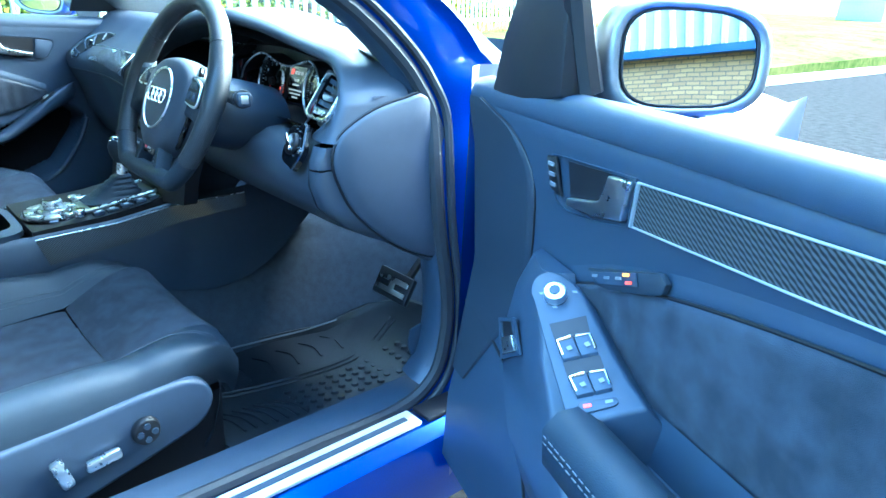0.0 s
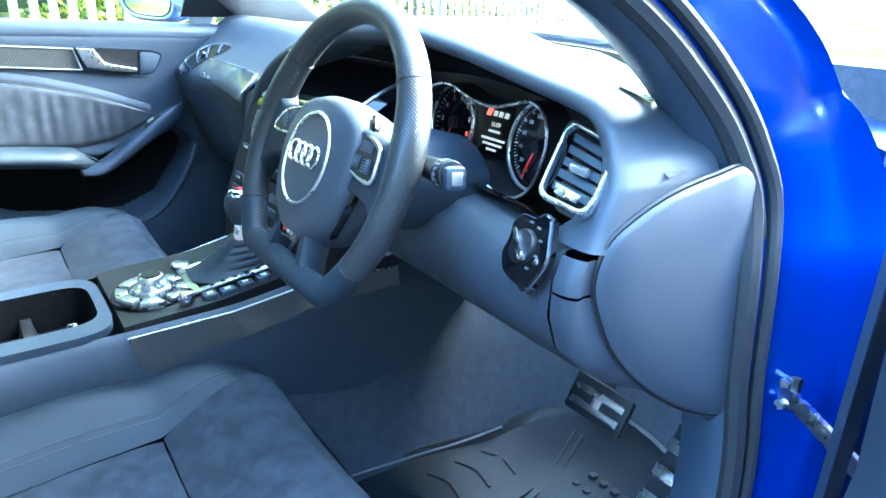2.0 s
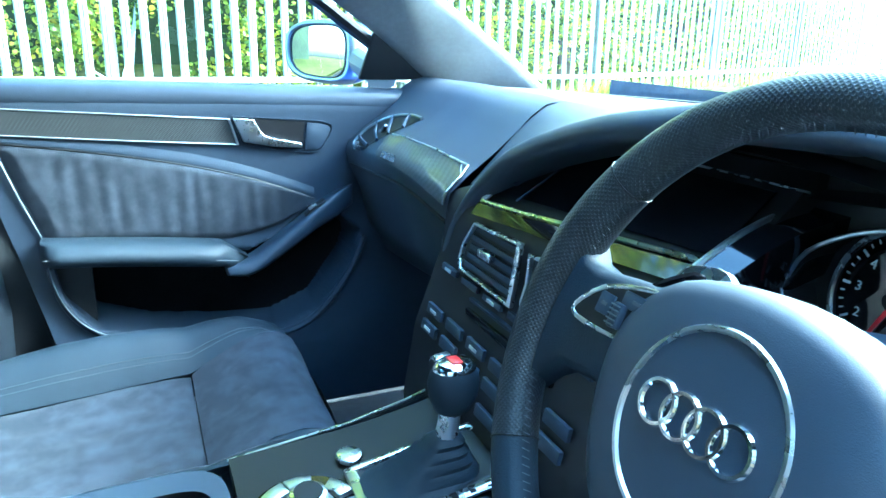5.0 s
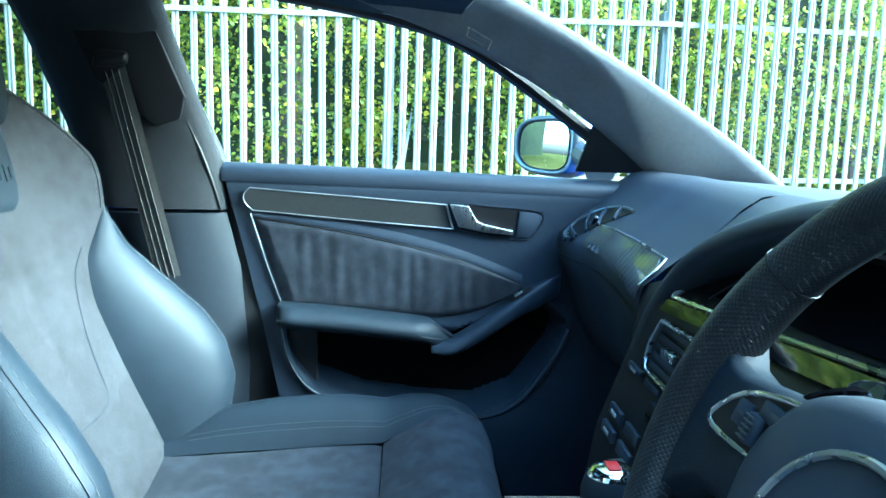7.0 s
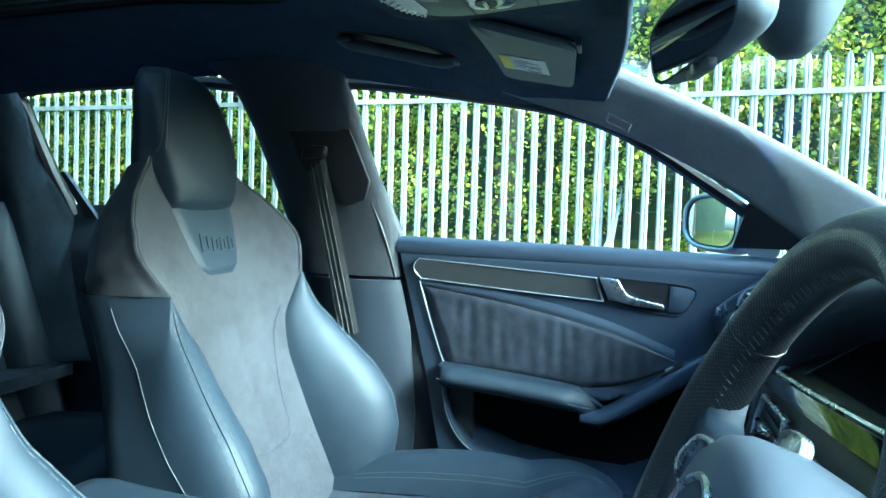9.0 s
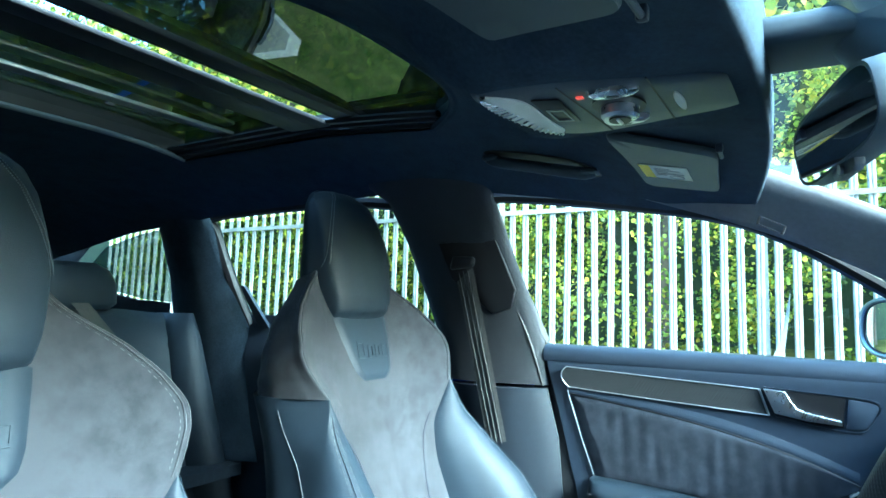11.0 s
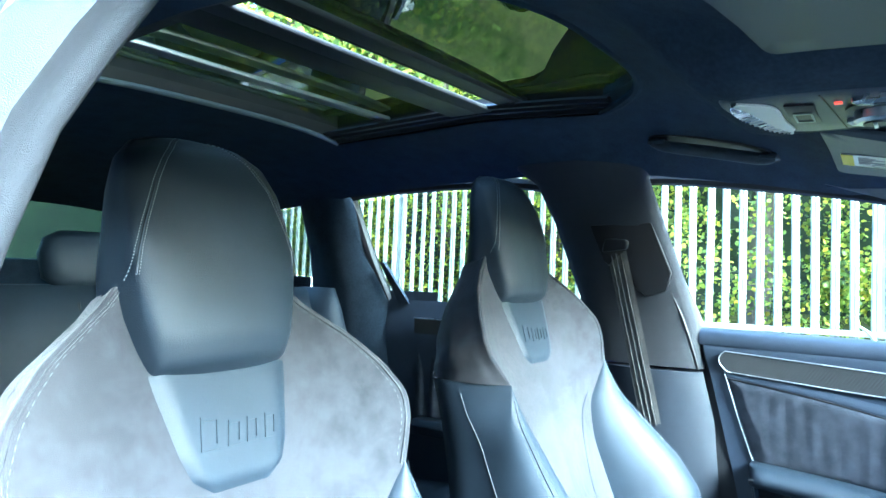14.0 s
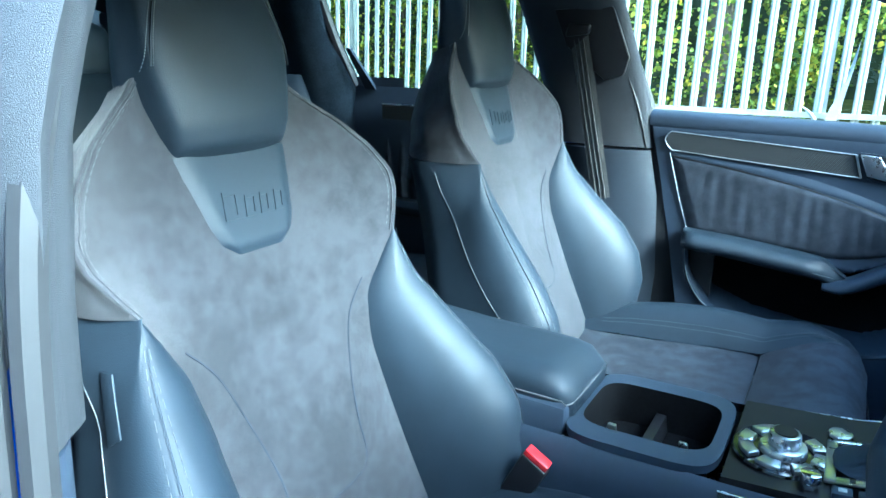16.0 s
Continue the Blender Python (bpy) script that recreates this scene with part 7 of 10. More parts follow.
        vent = part("air_vent_frame", bm, M_chrome, dash, "satin aluminium vent ring", bevel=0.002)
        bm = bmn()
        prism(bm, [p - n * 0.02 for p in inset_line(line, 1.02)], n * 0.004)
        part("vent_well", bm, M_black, vent)
        for k in range(5 if s > 0 else 4):
            t = 0.14 + 0.16 * k
            a, b = A.lerp(D, t), B.lerp(C, t)
            bm = bmn()
            dn = (D - A).normalized() * 0.005
            loft(bm, [[p + dn, p - dn, p - dn * 1.2 - n * 0.016, p + dn * 0.3 - n * 0.016] for p in (a.lerp(b, 0.06), a.lerp(b, 0.94))])
            part("vent_slat", bm, M_plastic, vent)
        bm = bmn()
        m = (A + B + C + D) / 4
        box(bm, m + n * 0.006, (0.030, 0.008, 0.010), Euler((0, 0, radians(-10 * s))).to_matrix())
        part("vent_tab", bm, M_chrome if s > 0 else M_plastic, vent, bevel=0.003)
        bm = bmn()
        w0, w1 = D.lerp(C, 0.28), D.lerp(C, 0.66)
        prism(bm, [w0.lerp(A, 0.10) + n * 0.004, w1.lerp(B, 0.10) + n * 0.004, w1.lerp(B, 0.22) + n * 0.004, w0.lerp(A, 0.22) + n * 0.004], n * 0.004)
        part("vent_wheel", bm, M_chrome, vent, bevel=0.001)
    # cowl: a band that rises beside the centre stack and sweeps over the dials to the end block
    lip = smoothline([(-0.232, 0.150, 0.56), (-0.230, 0.152, 0.68), (-0.208, 0.157, 0.775), (-0.166, 0.162, 0.838), (-0.105, 0.166, 0.890), (-0.035, 0.170, 0.925), (0.06, 0.174, 0.955), (0.14, 0.180, 0.971), (0.20, 0.190, 0.980), (0.310, 0.207, 0.985)], 6)
    rings = []
    for i, p in enumerate(lip[:-1]):
        t = (lip[min(i + 1, len(lip) - 1)] - lip[max(i - 1, 0)])
        t.y = 0
        t.normalize()
        n = Vector((-t.z, 0, t.x))
        up = max(0.0, n.z)
        rings.append([p + n * 0.012 * up + Vector((0, 0.26 * up + 0.02, -0.03 * up)), p + n * 0.018 + Vector((0, 0.13 * up + 0.02, 0)), p + n * 0.015 + Vector((0, 0.030, 0)), p + n * 0.010 + Vector((0, 0.008, 0)), p, p - n * 0.010 + Vector((0, 0.004, 0)), p - n * 0.016 + Vector((0, 0.018, 0)), p - n * 0.018 + Vector((0, 0.05, 0)), p - n * 0.020 + Vector((0, 0.13, 0))])
    ends = [((0.310, 0.207, 0.985), (0.310, 0.560, 0.948)), ((0.414, 0.216, 0.973), (0.414, 0.52, 0.947)), ((0.494, 0.220, 0.960), (0.494, 0.46, 0.945)), ((0.560, 0.222, 0.949), (0.560, 0.42, 0.943)), ((0.634, 0.224, 0.936), (0.640, 0.36, 0.938)), ((0.664, 0.220, 0.922), (0.680, 0.33, 0.932)), ((0.679, 0.217, 0.905), (0.699, 0.312, 0.922)), ((0.690, 0.210, 0.888), (0.728, 0.314, 0.903)), ((0.696, 0.202, 0.870), (0.744, 0.316, 0.882)), ((0.695, 0.192, 0.850), (0.746, 0.314, 0.855)), ((0.686, 0.182, 0.828), (0.748, 0.312, 0.828)), ((0.671, 0.172, 0.812), (0.748, 0.310, 0.810))]
    lip, rail = smoothline([a for a, b in ends], 5), smoothline([b for a, b in ends], 5)
    for i, (p, q) in enumerate(zip(lip, rail)):
        t = (lip[min(i + 1, len(lip) - 1)] - lip[max(i - 1, 0)])
        t.y = 0
        t.normalize()
        n = Vector((-t.z, 0, t.x))
        xc = interp(p.z, [0.812, 0.870, 0.888, 0.905, 0.93], [0.728, 0.722, 0.713, 0.697, 0.69])
        k = interp(p.z, [0.890, 0.925], [1.0, 0.0])
        over = [p.lerp(q, 0.40) + Vector((0, 0, 0.004)), p + n * 0.010 + Vector((0, 0.030, 0)), p + n * 0.008 + Vector((0, 0.008, 0))]
        c2 = Vector((xc, p.y + 0.008, p.z))
        side = [c2.lerp(q, 0.5) + Vector((0.003, 0, 0)), c2, Vector((lerp(p.x, xc, 0.55), p.y - 0.004, p.z))]
        rings.append([q] + [a.lerp(b, k) for a, b in zip(over, side)] + [p, p - n * 0.010 + Vector((0, 0.004, 0)), p - n * 0.014 + Vector((0, 0.018, 0)), p - n * 0.016 + Vector((0, 0.05, 0)), p - n * 0.018 + Vector((0, 0.12, 0))])
    bm = bmn()
    loft(bm, [smoothline(r, 3) for r in rings], closed=False)
    part("cowl", bm, M_dash, dash, "arched dark driver cowl", smooth=80)
    bm = bmn()
    box(bm, (-0.02, 0.46, 0.76), (1.40, 0.18, 0.34))
    part("dash_core", bm, M_black, dash)
    # dark inside of the cowl
    bm = bmn()
    prism(bm, [(-0.20, 0.300, 0.80), (0.68, 0.300, 0.78), (0.68, 0.300, 0.885), (0.655, 0.300, 0.912), (0.56, 0.300, 0.932), (0.42, 0.300, 0.952), (0.28, 0.300, 0.966), (0.05, 0.300, 0.945), (-0.05, 0.300, 0.925), (-0.20, 0.300, 0.85)], (0, 0.02, 0))
    part("cowl_inside", bm, M_black, dash)
    # centre stack face
    def st(x, z, off=0.0):
        """Centre stack: upright controls below, the screen bay leaning well away above."""
        return Vector((x, interp(z, [0.55, 0.65, 0.76, 0.825, 0.845, 0.915, 0.955], [0.105, 0.120, 0.158, 0.164, 0.178, 0.262, 0.300]) - off, z))
    bm = bmn()
    sheet(bm, lambda u, v: st(lerp(-0.222, 0.235, u), lerp(lerp(0.53, 0.60, u), interp(lerp(-0.222, 0.235, u), [-0.222, -0.16, -0.10, -0.03], [0.838, 0.862, 0.900, 0.942]), v)), 16, 40, (0, 0.03, 0))
    part("stack_face", bm, M_black, dash, "black centre stack")
    # screen bay: bright outline, recessed glossy screen and the warning-light switch
    bez = [(p.x, p.y) for p in smoothline([(-0.135, 0.843, 0), (-0.131, 0.860, 0), (-0.120, 0.888, 0), (-0.100, 0.910, 0), (-0.06, 0.922, 0), (0.02, 0.926, 0), (0.12, 0.928, 0), (0.243, 0.928, 0)], 4)]
    bm = bmn()
    tube(bm, [st(x, z, 0.004) for x, z in bez], [0.0036] * 17 + [interp(k, [0, 8], [0.0036, 0.001]) for k in range(len(bez) - 17)], 6)
    tube(bm, [st(x, z, 0.004) for x, z in ((-0.136, 0.842), (-0.02, 0.850), (0.10, 0.859), (0.226, 0.869))], 0.0030, 6)
    part("screen_trim", bm, M_chrome, dash, "satin outline of the screen bay")
    bm = bmn()
    prism(bm, [st(x, z, 0.001) for x, z in ((-0.070, 0.858), (0.215, 0.872), (0.215, 0.922), (-0.045, 0.918))], (0, -0.002, 0.001))
    part("display_screen", bm, M_gloss, dash, "dark glossy display")
    bm = bmn()
    loft(bm, [[st(x, z, o) for x, z in ((-0.078, 0.856), (-0.052, 0.919))] for o in (0.0, 0.004)], closed=False)
    tube(bm, [st(-0.076, 0.855, 0.004), st(-0.050, 0.919, 0.004)], 0.0012, 5)
    part("screen_edge", bm, M_plastic, dash)
    bm = bmn()
    prism(bm, [st(x, z, 0.003) for x, z in ((-0.116, 0.866), (-0.092, 0.903), (-0.082, 0.903), (-0.100, 0.866))], (0, -0.005, 0.003))
    part("hazard_switch", bm, M_plastic, dash, bevel=0.001)
    bm = bmn()
    prism(bm, [st(x, z, 0.0085) + Vector((0, 0, 0.003)) for x, z in ((-0.101, 0.884), (-0.093, 0.894), (-0.090, 0.884))], (0, -0.001, 0))
    part("hazard_mark", bm, M_led_red, dash)
    # gloss strip below the screen bay
    bm = bmn()
    sheet(bm, lambda u, v: st(lerp(-0.140, 0.225, u), lerp(0.826, 0.839, v) + 0.026 * u, 0.006), 8, 2, (0, 0.006, 0))
    part("stack_inlay", bm, M_gloss, dash, "glossy dark inlay")
    # bright-edged blade between the screen bay and the dials
    bm = bmn()
    a0, a1 = Vector((0.226, 0.178, 0.869)), Vector((0.221, 0.321, 0.912))
    b0, b1 = Vector((0.246, 0.196, 0.866)), Vector((0.262, 0.320, 0.912))
    bend = Vector((0.004, -0.010, 0.010))
    loft(bm, [[a0.lerp(a1, t) + bend * math.sin(math.pi * t), b0.lerp(b1, t) + bend * math.sin(math.pi * t), b0.lerp(b1, t) + Vector((0, 0.03, -0.03)), a0.lerp(a1, t) + Vector((0, 0.03, -0.03))] for t in [k / 8 for k in range(9)]])
    part("bay_blade", bm, M_gloss, dash, "glossy blade beside the dials")
    bm = bmn()
    tube(bm, [a0.lerp(a1, k / 8) + bend * math.sin(math.pi * k / 8) + Vector((0, -0.001, 0.001)) for k in range(9)], 0.0030, 6)
    part("blade_edge", bm, M_chrome, dash)
    # padded corner where the passenger face runs up into the cowl
    bm = bmn()
    back = (0.335, 0.305, 0.280, 0.255, 0.230, 0.195)
    corner = [(-0.217, (0.957, 0.949, 0.931, 0.908, 0.882, 0.846)), (-0.19, (0.957, 0.950, 0.933, 0.911, 0.886, 0.852)), (-0.16, (0.957, 0.951, 0.937, 0.918, 0.896, 0.868)), (-0.10, (0.957, 0.953, 0.945, 0.934, 0.922, 0.908)), (-0.03, (0.958, 0.956, 0.953, 0.948, 0.943, 0.938)), (0.06, (0.958, 0.960, 0.962, 0.964, 0.966, 0.966))]
    loft(bm, [[Vector((x, y, z)) for y, z in zip(back, row)] for x, row in corner], closed=False)
    part("cowl_corner", bm, M_dash, dash, smooth=80)
    # two centre vents
    for x0, x1 in ((-0.146, -0.012), (0.012, 0.150)):
        o = [st(x, z, 0.004) for x, z in ((x0 + (0.026 if x0 < 0 else 0.0), 0.818), (x1, 0.823), (x1, 0.752), (x0 + 0.004, 0.754), (x0 - 0.003, 0.765), (x0 + 0.002, 0.786))]
        bm = bmn()
        frame_prism(bm, inset_line(o, 1.05), inset_line(o, 0.95), (0, -0.006, 0))
        v = part("centre_vent_frame", bm, M_chrome, dash, "satin vent ring", bevel=0.001)
        for k in range(5):
            z = 0.810 - 0.0125 * k
            bm = bmn()
            loft(bm, [[st(x, z + 0.004, 0.003), st(x, z - 0.003, 0.003), st(x, z - 0.004, -0.01), st(x, z + 0.001, -0.01)] for x in (x0 + (0.018 - 0.004 * k if x0 < 0 else 0.004), x1 - 0.004)])
            part("vent_slat", bm, M_plastic, v)
        bm = bmn()
        m = st((x0 + x1) / 2, 0.790, 0.010)
        box(bm, m, (0.03, 0.01, 0.010))
        part("vent_tab", bm, M_chrome, v, bevel=0.002)
    # disc slot, buttons, climate knobs
    bm = bmn()
    box(bm, st(0.0, 0.712, 0.002), (0.20, 0.006, 0.012))
    part("disc_slot", bm, M_gloss, dash, bevel=0.002)
    bm = bmn()
    box(bm, st(0.0, 0.728, 0.002), (0.20, 0.006, 0.004))
    part("slot_lip", bm, M_plastic, dash)
    for row, zz in enumerate((0.742, 0.685, 0.662, 0.630)):
        for k in range(6):
            x = -0.170 + 0.060 * k
            if zz == 0.630 and k in (0, 5):
                continue
            bm = bmn()
            box(bm, st(x, zz, 0.004), (0.044, 0.006, 0.015 if zz != 0.742 else 0.009), Euler((radians(-10), 0, 0)).to_matrix())
            b = part("stack_button", bm, M_plastic, dash, bevel=0.0015)
            if k % 2 == 0:
                bm = bmn()
                box(bm, st(x, zz, 0.0078), (0.018, 0.001, 0.004), Euler((radians(-10), 0, 0)).to_matrix())
                part("button_mark", bm, M_white, b)
    for x in (-0.098, 0.098):
        bm = bmn()
        cyl(bm, st(x, 0.640, 0.0), st(x, 0.640, 0.022), 0.020, 0.018, n=24)
        k = part("climate_knob", bm, M_chrome, dash, "satin climate knob", bevel=0.002)
        bm = bmn()
        cyl(bm, st(x, 0.640, 0.021), st(x, 0.640, 0.0235), 0.013, n=20)
        part("knob_face", bm, M_black, k)


build_dash()


def build_cluster():
    """Dials behind the wheel."""
    cl = thing("instrument_cluster", (0.37, 0.29, 0.80), "instrument cluster with two dials and lit centre display", "instruments")

    def Q(x, z, off=0.0):
        x, z = 0.412 + (x - 0.385) * 0.814, 0.861 + (z - 0.871) * 0.86
        return Vector((x, 0.292 - off + 0.18 * (z - 0.861), z))
    bm = bmn()
    outline = curve2([(0.185, 0.860), (0.20, 0.900), (0.25, 0.930), (0.30, 0.938), (0.36, 0.925), (0.42, 0.920), (0.47, 0.930), (0.51, 0.938), (0.545, 0.922), (0.560, 0.885), (0.550, 0.835), (0.52, 0.808), (0.475, 0.803), (0.44, 0.812), (0.41, 0.828), (0.37, 0.828), (0.33, 0.828), (0.30, 0.812), (0.255, 0.803), (0.21, 0.818)], 4)
    outline = [Q(x, z) for x, z in outline]
    prism(bm, outline, (0, 0.01, 0))
    part("cluster_face", bm, M_black, cl)
    bm = bmn()
    tube(bm, [p + Vector((0, -0.040, 0)) for p in outline], 0.0020, 6, closed=True, up=(0, 1, 0))
    part("cluster_rim", bm, M_chrome, cl, "satin outline rim")
    bm = bmn()
    loft(bm, [outline, [p + Vector((0, -0.040, 0)) for p in outline]], True, False)
    part("cluster_wall", bm, M_black, cl)
    for cx, n_marks, needle, lab in ((0.272, 9, 247, "rev counter"), (0.498, 14, 247, "speedometer")):
        r = 0.062
        bm = bmn()
        tube(bm, [Q(cx + r * math.cos(a), 0.871 + r * math.sin(a), 0.008) for a in [2 * math.pi * k / 40 for k in range(40)]], 0.0026, 6, closed=True, up=(0, 1, 0))
        part("dial_ring", bm, M_chrome, cl, "bright dial ring")
        bm = bmn()
        prism(bm, [Q(cx + r * math.cos(a), 0.871 + r * math.sin(a), 0.001) for a in [2 * math.pi * k / 40 for k in range(40)]], (0, 0.002, 0))
        dial = part("dial", bm, M_gloss, cl, lab)
        for k in range(4 * (n_marks - 1) + 1):
            a = radians(245 - 265 * k / (4 * (n_marks - 1)))
            long = k % 4 == 0
            d = Vector((math.cos(a), math.sin(a)))
            e = Vector((-d.y, d.x)) * (0.0011 if long else 0.0006)
            r0 = 0.050 if long else 0.054
            bm = bmn()
            prism(bm, [Q(cx + d.x * rr + s * e.x, 0.871 + d.y * rr + s * e.y, 0.0015) for rr, s in ((r0, 1), (r0, -1), (0.058, -1), (0.058, 1))], (0, -0.0006, 0))
            red = lab == "rev counter" and k > 4 * 7 + 1
            part("dial_mark", bm, M_led_red if red else M_white, dial)
        nums = [str(k) for k in range(1, 10)] if lab == "rev counter" else []
        for k in range(len(nums)):
            a = radians(245 - 265 * k / 8)
            if k > 8:
                continue
            txt(nums[k], Q(cx + 0.041 * math.cos(a), 0.871 + 0.041 * math.sin(a), 0.002), 0.013, M_led_red if k == 8 else M_white, dial)
        if lab == "speedometer":
            for k, s in enumerate(("0", "20", "40", "60", "80", "100", "120", "140", "160", "180")):
                a = radians(245 - 265 * k / 9.5)
                txt(s, Q(cx + 0.042 * math.cos(a), 0.871 + 0.042 * math.sin(a), 0.002), 0.009, M_white, dial)
        a = radians(needle)
        d = Vector((math.cos(a), math.sin(a)))
        e = Vector((-d.y, d.x)) * 0.0022
        bm = bmn()
        prism(bm, [Q(cx + d.x * 0.004 + e.x, 0.871 + d.y * 0.004 + e.y, 0.005), Q(cx + d.x * 0.004 - e.x, 0.871 + d.y * 0.004 - e.y, 0.005), Q(cx + d.x * 0.052 - 0.5 * e.x, 0.871 + d.y * 0.052 - 0.5 * e.y, 0.005), Q(cx + d.x * 0.052 + 0.5 * e.x, 0.871 + d.y * 0.052 + 0.5 * e.y, 0.005)], (0, -0.002, 0))
        part("needle", bm, M_red, dial, "red needle")
        bm = bmn()
        cyl(bm, Q(cx, 0.871, 0.002), Q(cx, 0.871, 0.010), 0.009, 0.008)
        part("needle_hub", bm, M_black, dial)
    # centre display
    bm = bmn()
    prism(bm, [Q(x, z, 0.001) for x, z in ((0.345, 0.835), (0.425, 0.835), (0.425, 0.915), (0.345, 0.915))], (0, 0.001, 0))
    disp = part("centre_display", bm, M_gloss, cl)
    bm = bmn()
    prism(bm, [Q(x, z, 0.002) for x, z in ((0.356, 0.896), (0.368, 0.896), (0.373, 0.908), (0.360, 0.908))], (0, -0.0006, 0))
    part("display_badge", bm, M_led_red, disp)
    for x0 in (0.375, 0.389, 0.404):
        bm = bmn()
        prism(bm, [Q(x, z, 0.002) for x, z in ((x0, 0.897), (x0 + 0.010, 0.897), (x0 + 0.011, 0.905), (x0 + 0.001, 0.905))], (0, -0.0006, 0))
        part("display_bar", bm, M_led_white, disp)
    txt("16:09", Q(0.385, 0.884, 0.002), 0.011, M_led_white, disp)
    for z, w in ((0.874, 0.030), (0.862, 0.062), (0.854, 0.050), (0.846, 0.026)):
        bm = bmn()
        prism(bm, [Q(0.385 + sx * w / 2, z + dz, 0.002) for sx, dz in ((-1, -0.002), (1, -0.002), (1, 0.0015), (-1, 0.0015))], (0, -0.0006, 0))
        part("display_bar", bm, M_led_white, disp)
    # hood over the display
    bm = bmn()
    loft(bm, [[Q(lerp(0.19, 0.56, k / 16), 0.945 + 0.012 * math.sin(math.pi * k / 16), 0.03 - 0.0 * k) + Vector((0, dy, dz)) for k in range(17)] for dy, dz in ((-0.02, 0.002), (0.0, 0.008), (0.05, 0.004))], closed=False)
    part("cluster_brow", bm, M_black, cl)


def txt(s, at, size, material, parent, turn=None):
    """Letters as a thin mesh, upright and facing the driver unless turned."""
    cu = bpy.data.curves.new("marking", "FONT")
    cu.body, cu.size, cu.align_x, cu.align_y, cu.extrude = s, size * 0.82, "CENTER", "CENTER", 0.0003
    cu.resolution_u = 2
    tmp = bpy.data.objects.new("marking", cu)
    me = bpy.data.meshes.new_from_object(tmp)
    bpy.data.objects.remove(tmp)
    me.name = "marking"
    me.transform(Matrix.Translation(fitted(at) - base_of(parent)) @ (turn if turn is not None else pose(0, 0, 0, 80, 0, 0)))
    me.materials.clear()
    me.materials.append(material)
    ob = new("marking", me)
    ob.parent = parent
    return ob


build_cluster()


def driver_lower():
    # strip of carbon under the dials
    bm = bmn()
    sheet(bm, lambda u, v: Vector((lerp(0.20, 0.70, u), lerp(0.215, 0.185, u) + 0.035 * (1 - u) - 0.03 * v + 0.03, lerp(0.792, 0.808, v) + 0.012 * u)), 10, 2, (0, 0.01, 0))
    part("driver_inlay", bm, M_gloss, dash, "glossy dark inlay")
    # knee panel
    bm = bmn()
    rings = []
    for k in range(25):
        x = lerp(0.16, 0.690, k / 24)
        e = max(0, (x - 0.62) / 0.10)
        sec = [(0.235 - 0.035 * e, 0.802 + 0.012 * e), (0.195 - 0.04 * e, 0.798 + 0.012 * e), (0.165 - 0.02 * e, 0.780), (0.150, 0.740), (0.165, 0.700), (0.215, 0.655), (0.30, 0.615), (0.42, 0.590), (0.55, 0.60)]
        rings.append([Vector((x, y, z)) for y, z in sec])
    loft(bm, rings, closed=False)
    part("knee_panel", bm, M_dash, dash, "dark lower dashboard panel", smooth=60)
    # end block under the cowl with its fuse cover: a small upper block and the strip below it
    def E(y, z, off=0.0):
        return Vector((0.7231 + 0.248 * (y - 0.182) + off, y, z))
    for name, zs in (("end_block", (0.806, 0.795, 0.783, 0.770)), ("end_strip", (0.767, 0.755, 0.74, 0.72, 0.70, 0.68, 0.66, 0.64, 0.62, 0.60, 0.585))):
        bm = bmn()
        rows = []
        for z in zs:
            yc = interp(z, [0.575, 0.61, 0.65, 0.69, 0.73, 0.767, 0.806], [0.370, 0.322, 0.272, 0.227, 0.194, 0.176, 0.178])
            yk = min(yc - 0.010, interp(z, [0.59, 0.615, 0.655, 0.70, 0.74, 0.78, 0.8076], [0.40, 0.30, 0.215, 0.165, 0.150, 0.149, 0.160]))
            rows.append([(0.640, yk + 0.05, z), (0.692, yk + 0.006, z), (0.694, yk, z), (0.706, yk, z), (0.716, yk + 0.003, z), (0.722, lerp(yk, yc, 0.35), z), E(lerp(yk, yc, 0.7), z), E(yc + 0.004, z), E(yc + 0.05, z, -0.004)])
        loft(bm, rows, closed=False)
        part(name, bm, M_dash, dash, "dark end trim below the cowl", smooth=60)
    fuse = [(0.338, 0.886), (0.30, 0.882), (0.245, 0.864), (0.20, 0.836), (0.183, 0.815), (0.176, 0.780), (0.188, 0.740), (0.212, 0.695), (0.255, 0.650), (0.31, 0.612), (0.37, 0.590), (0.405, 0.592), (0.415, 0.62), (0.40, 0.72), (0.375, 0.82)]
    fl = [(p.x, p.y) for p in smoothline([(y, z, 0) for y, z in fuse], 3, closed=True)]
    bm = bmn()
    cy, cz = 0.29, 0.74
    rows = []
    for k, off in ((1.0, 0.0005), (0.985, 0.006), (0.95, 0.009), (0.7, 0.013), (0.35, 0.016), (0.02, 0.017)):
        rows.append([E(cy + (y - cy) * k, cz + (z - cz) * k, off) for y, z in fl])
    loft(bm, rows)
    part("fuse_cover", bm, M_dash, dash, "dark grained fuse box cover", smooth=60)
    bm = bmn()
    tube(bm, [E(y, z, 0.001) for y, z in fl], 0.003, 6, closed=True, up=(1, 0, 0))
    part("fuse_gap", bm, M_black, dash)
    # light switch
    lsw = thing("light_switch", (0.655, 0.15, 0.80), "black rotary light switch with bright grip", "switch")
    c0 = Vector((0.658, 0.147, 0.802))
    nrm = Vector((-0.12, -0.90, 0.42)).normalized()
    sx = Vector((1, -0.13, 0)).normalized()
    sz = nrm.cross(sx)
    if sz.z < 0:
        sz = -sz

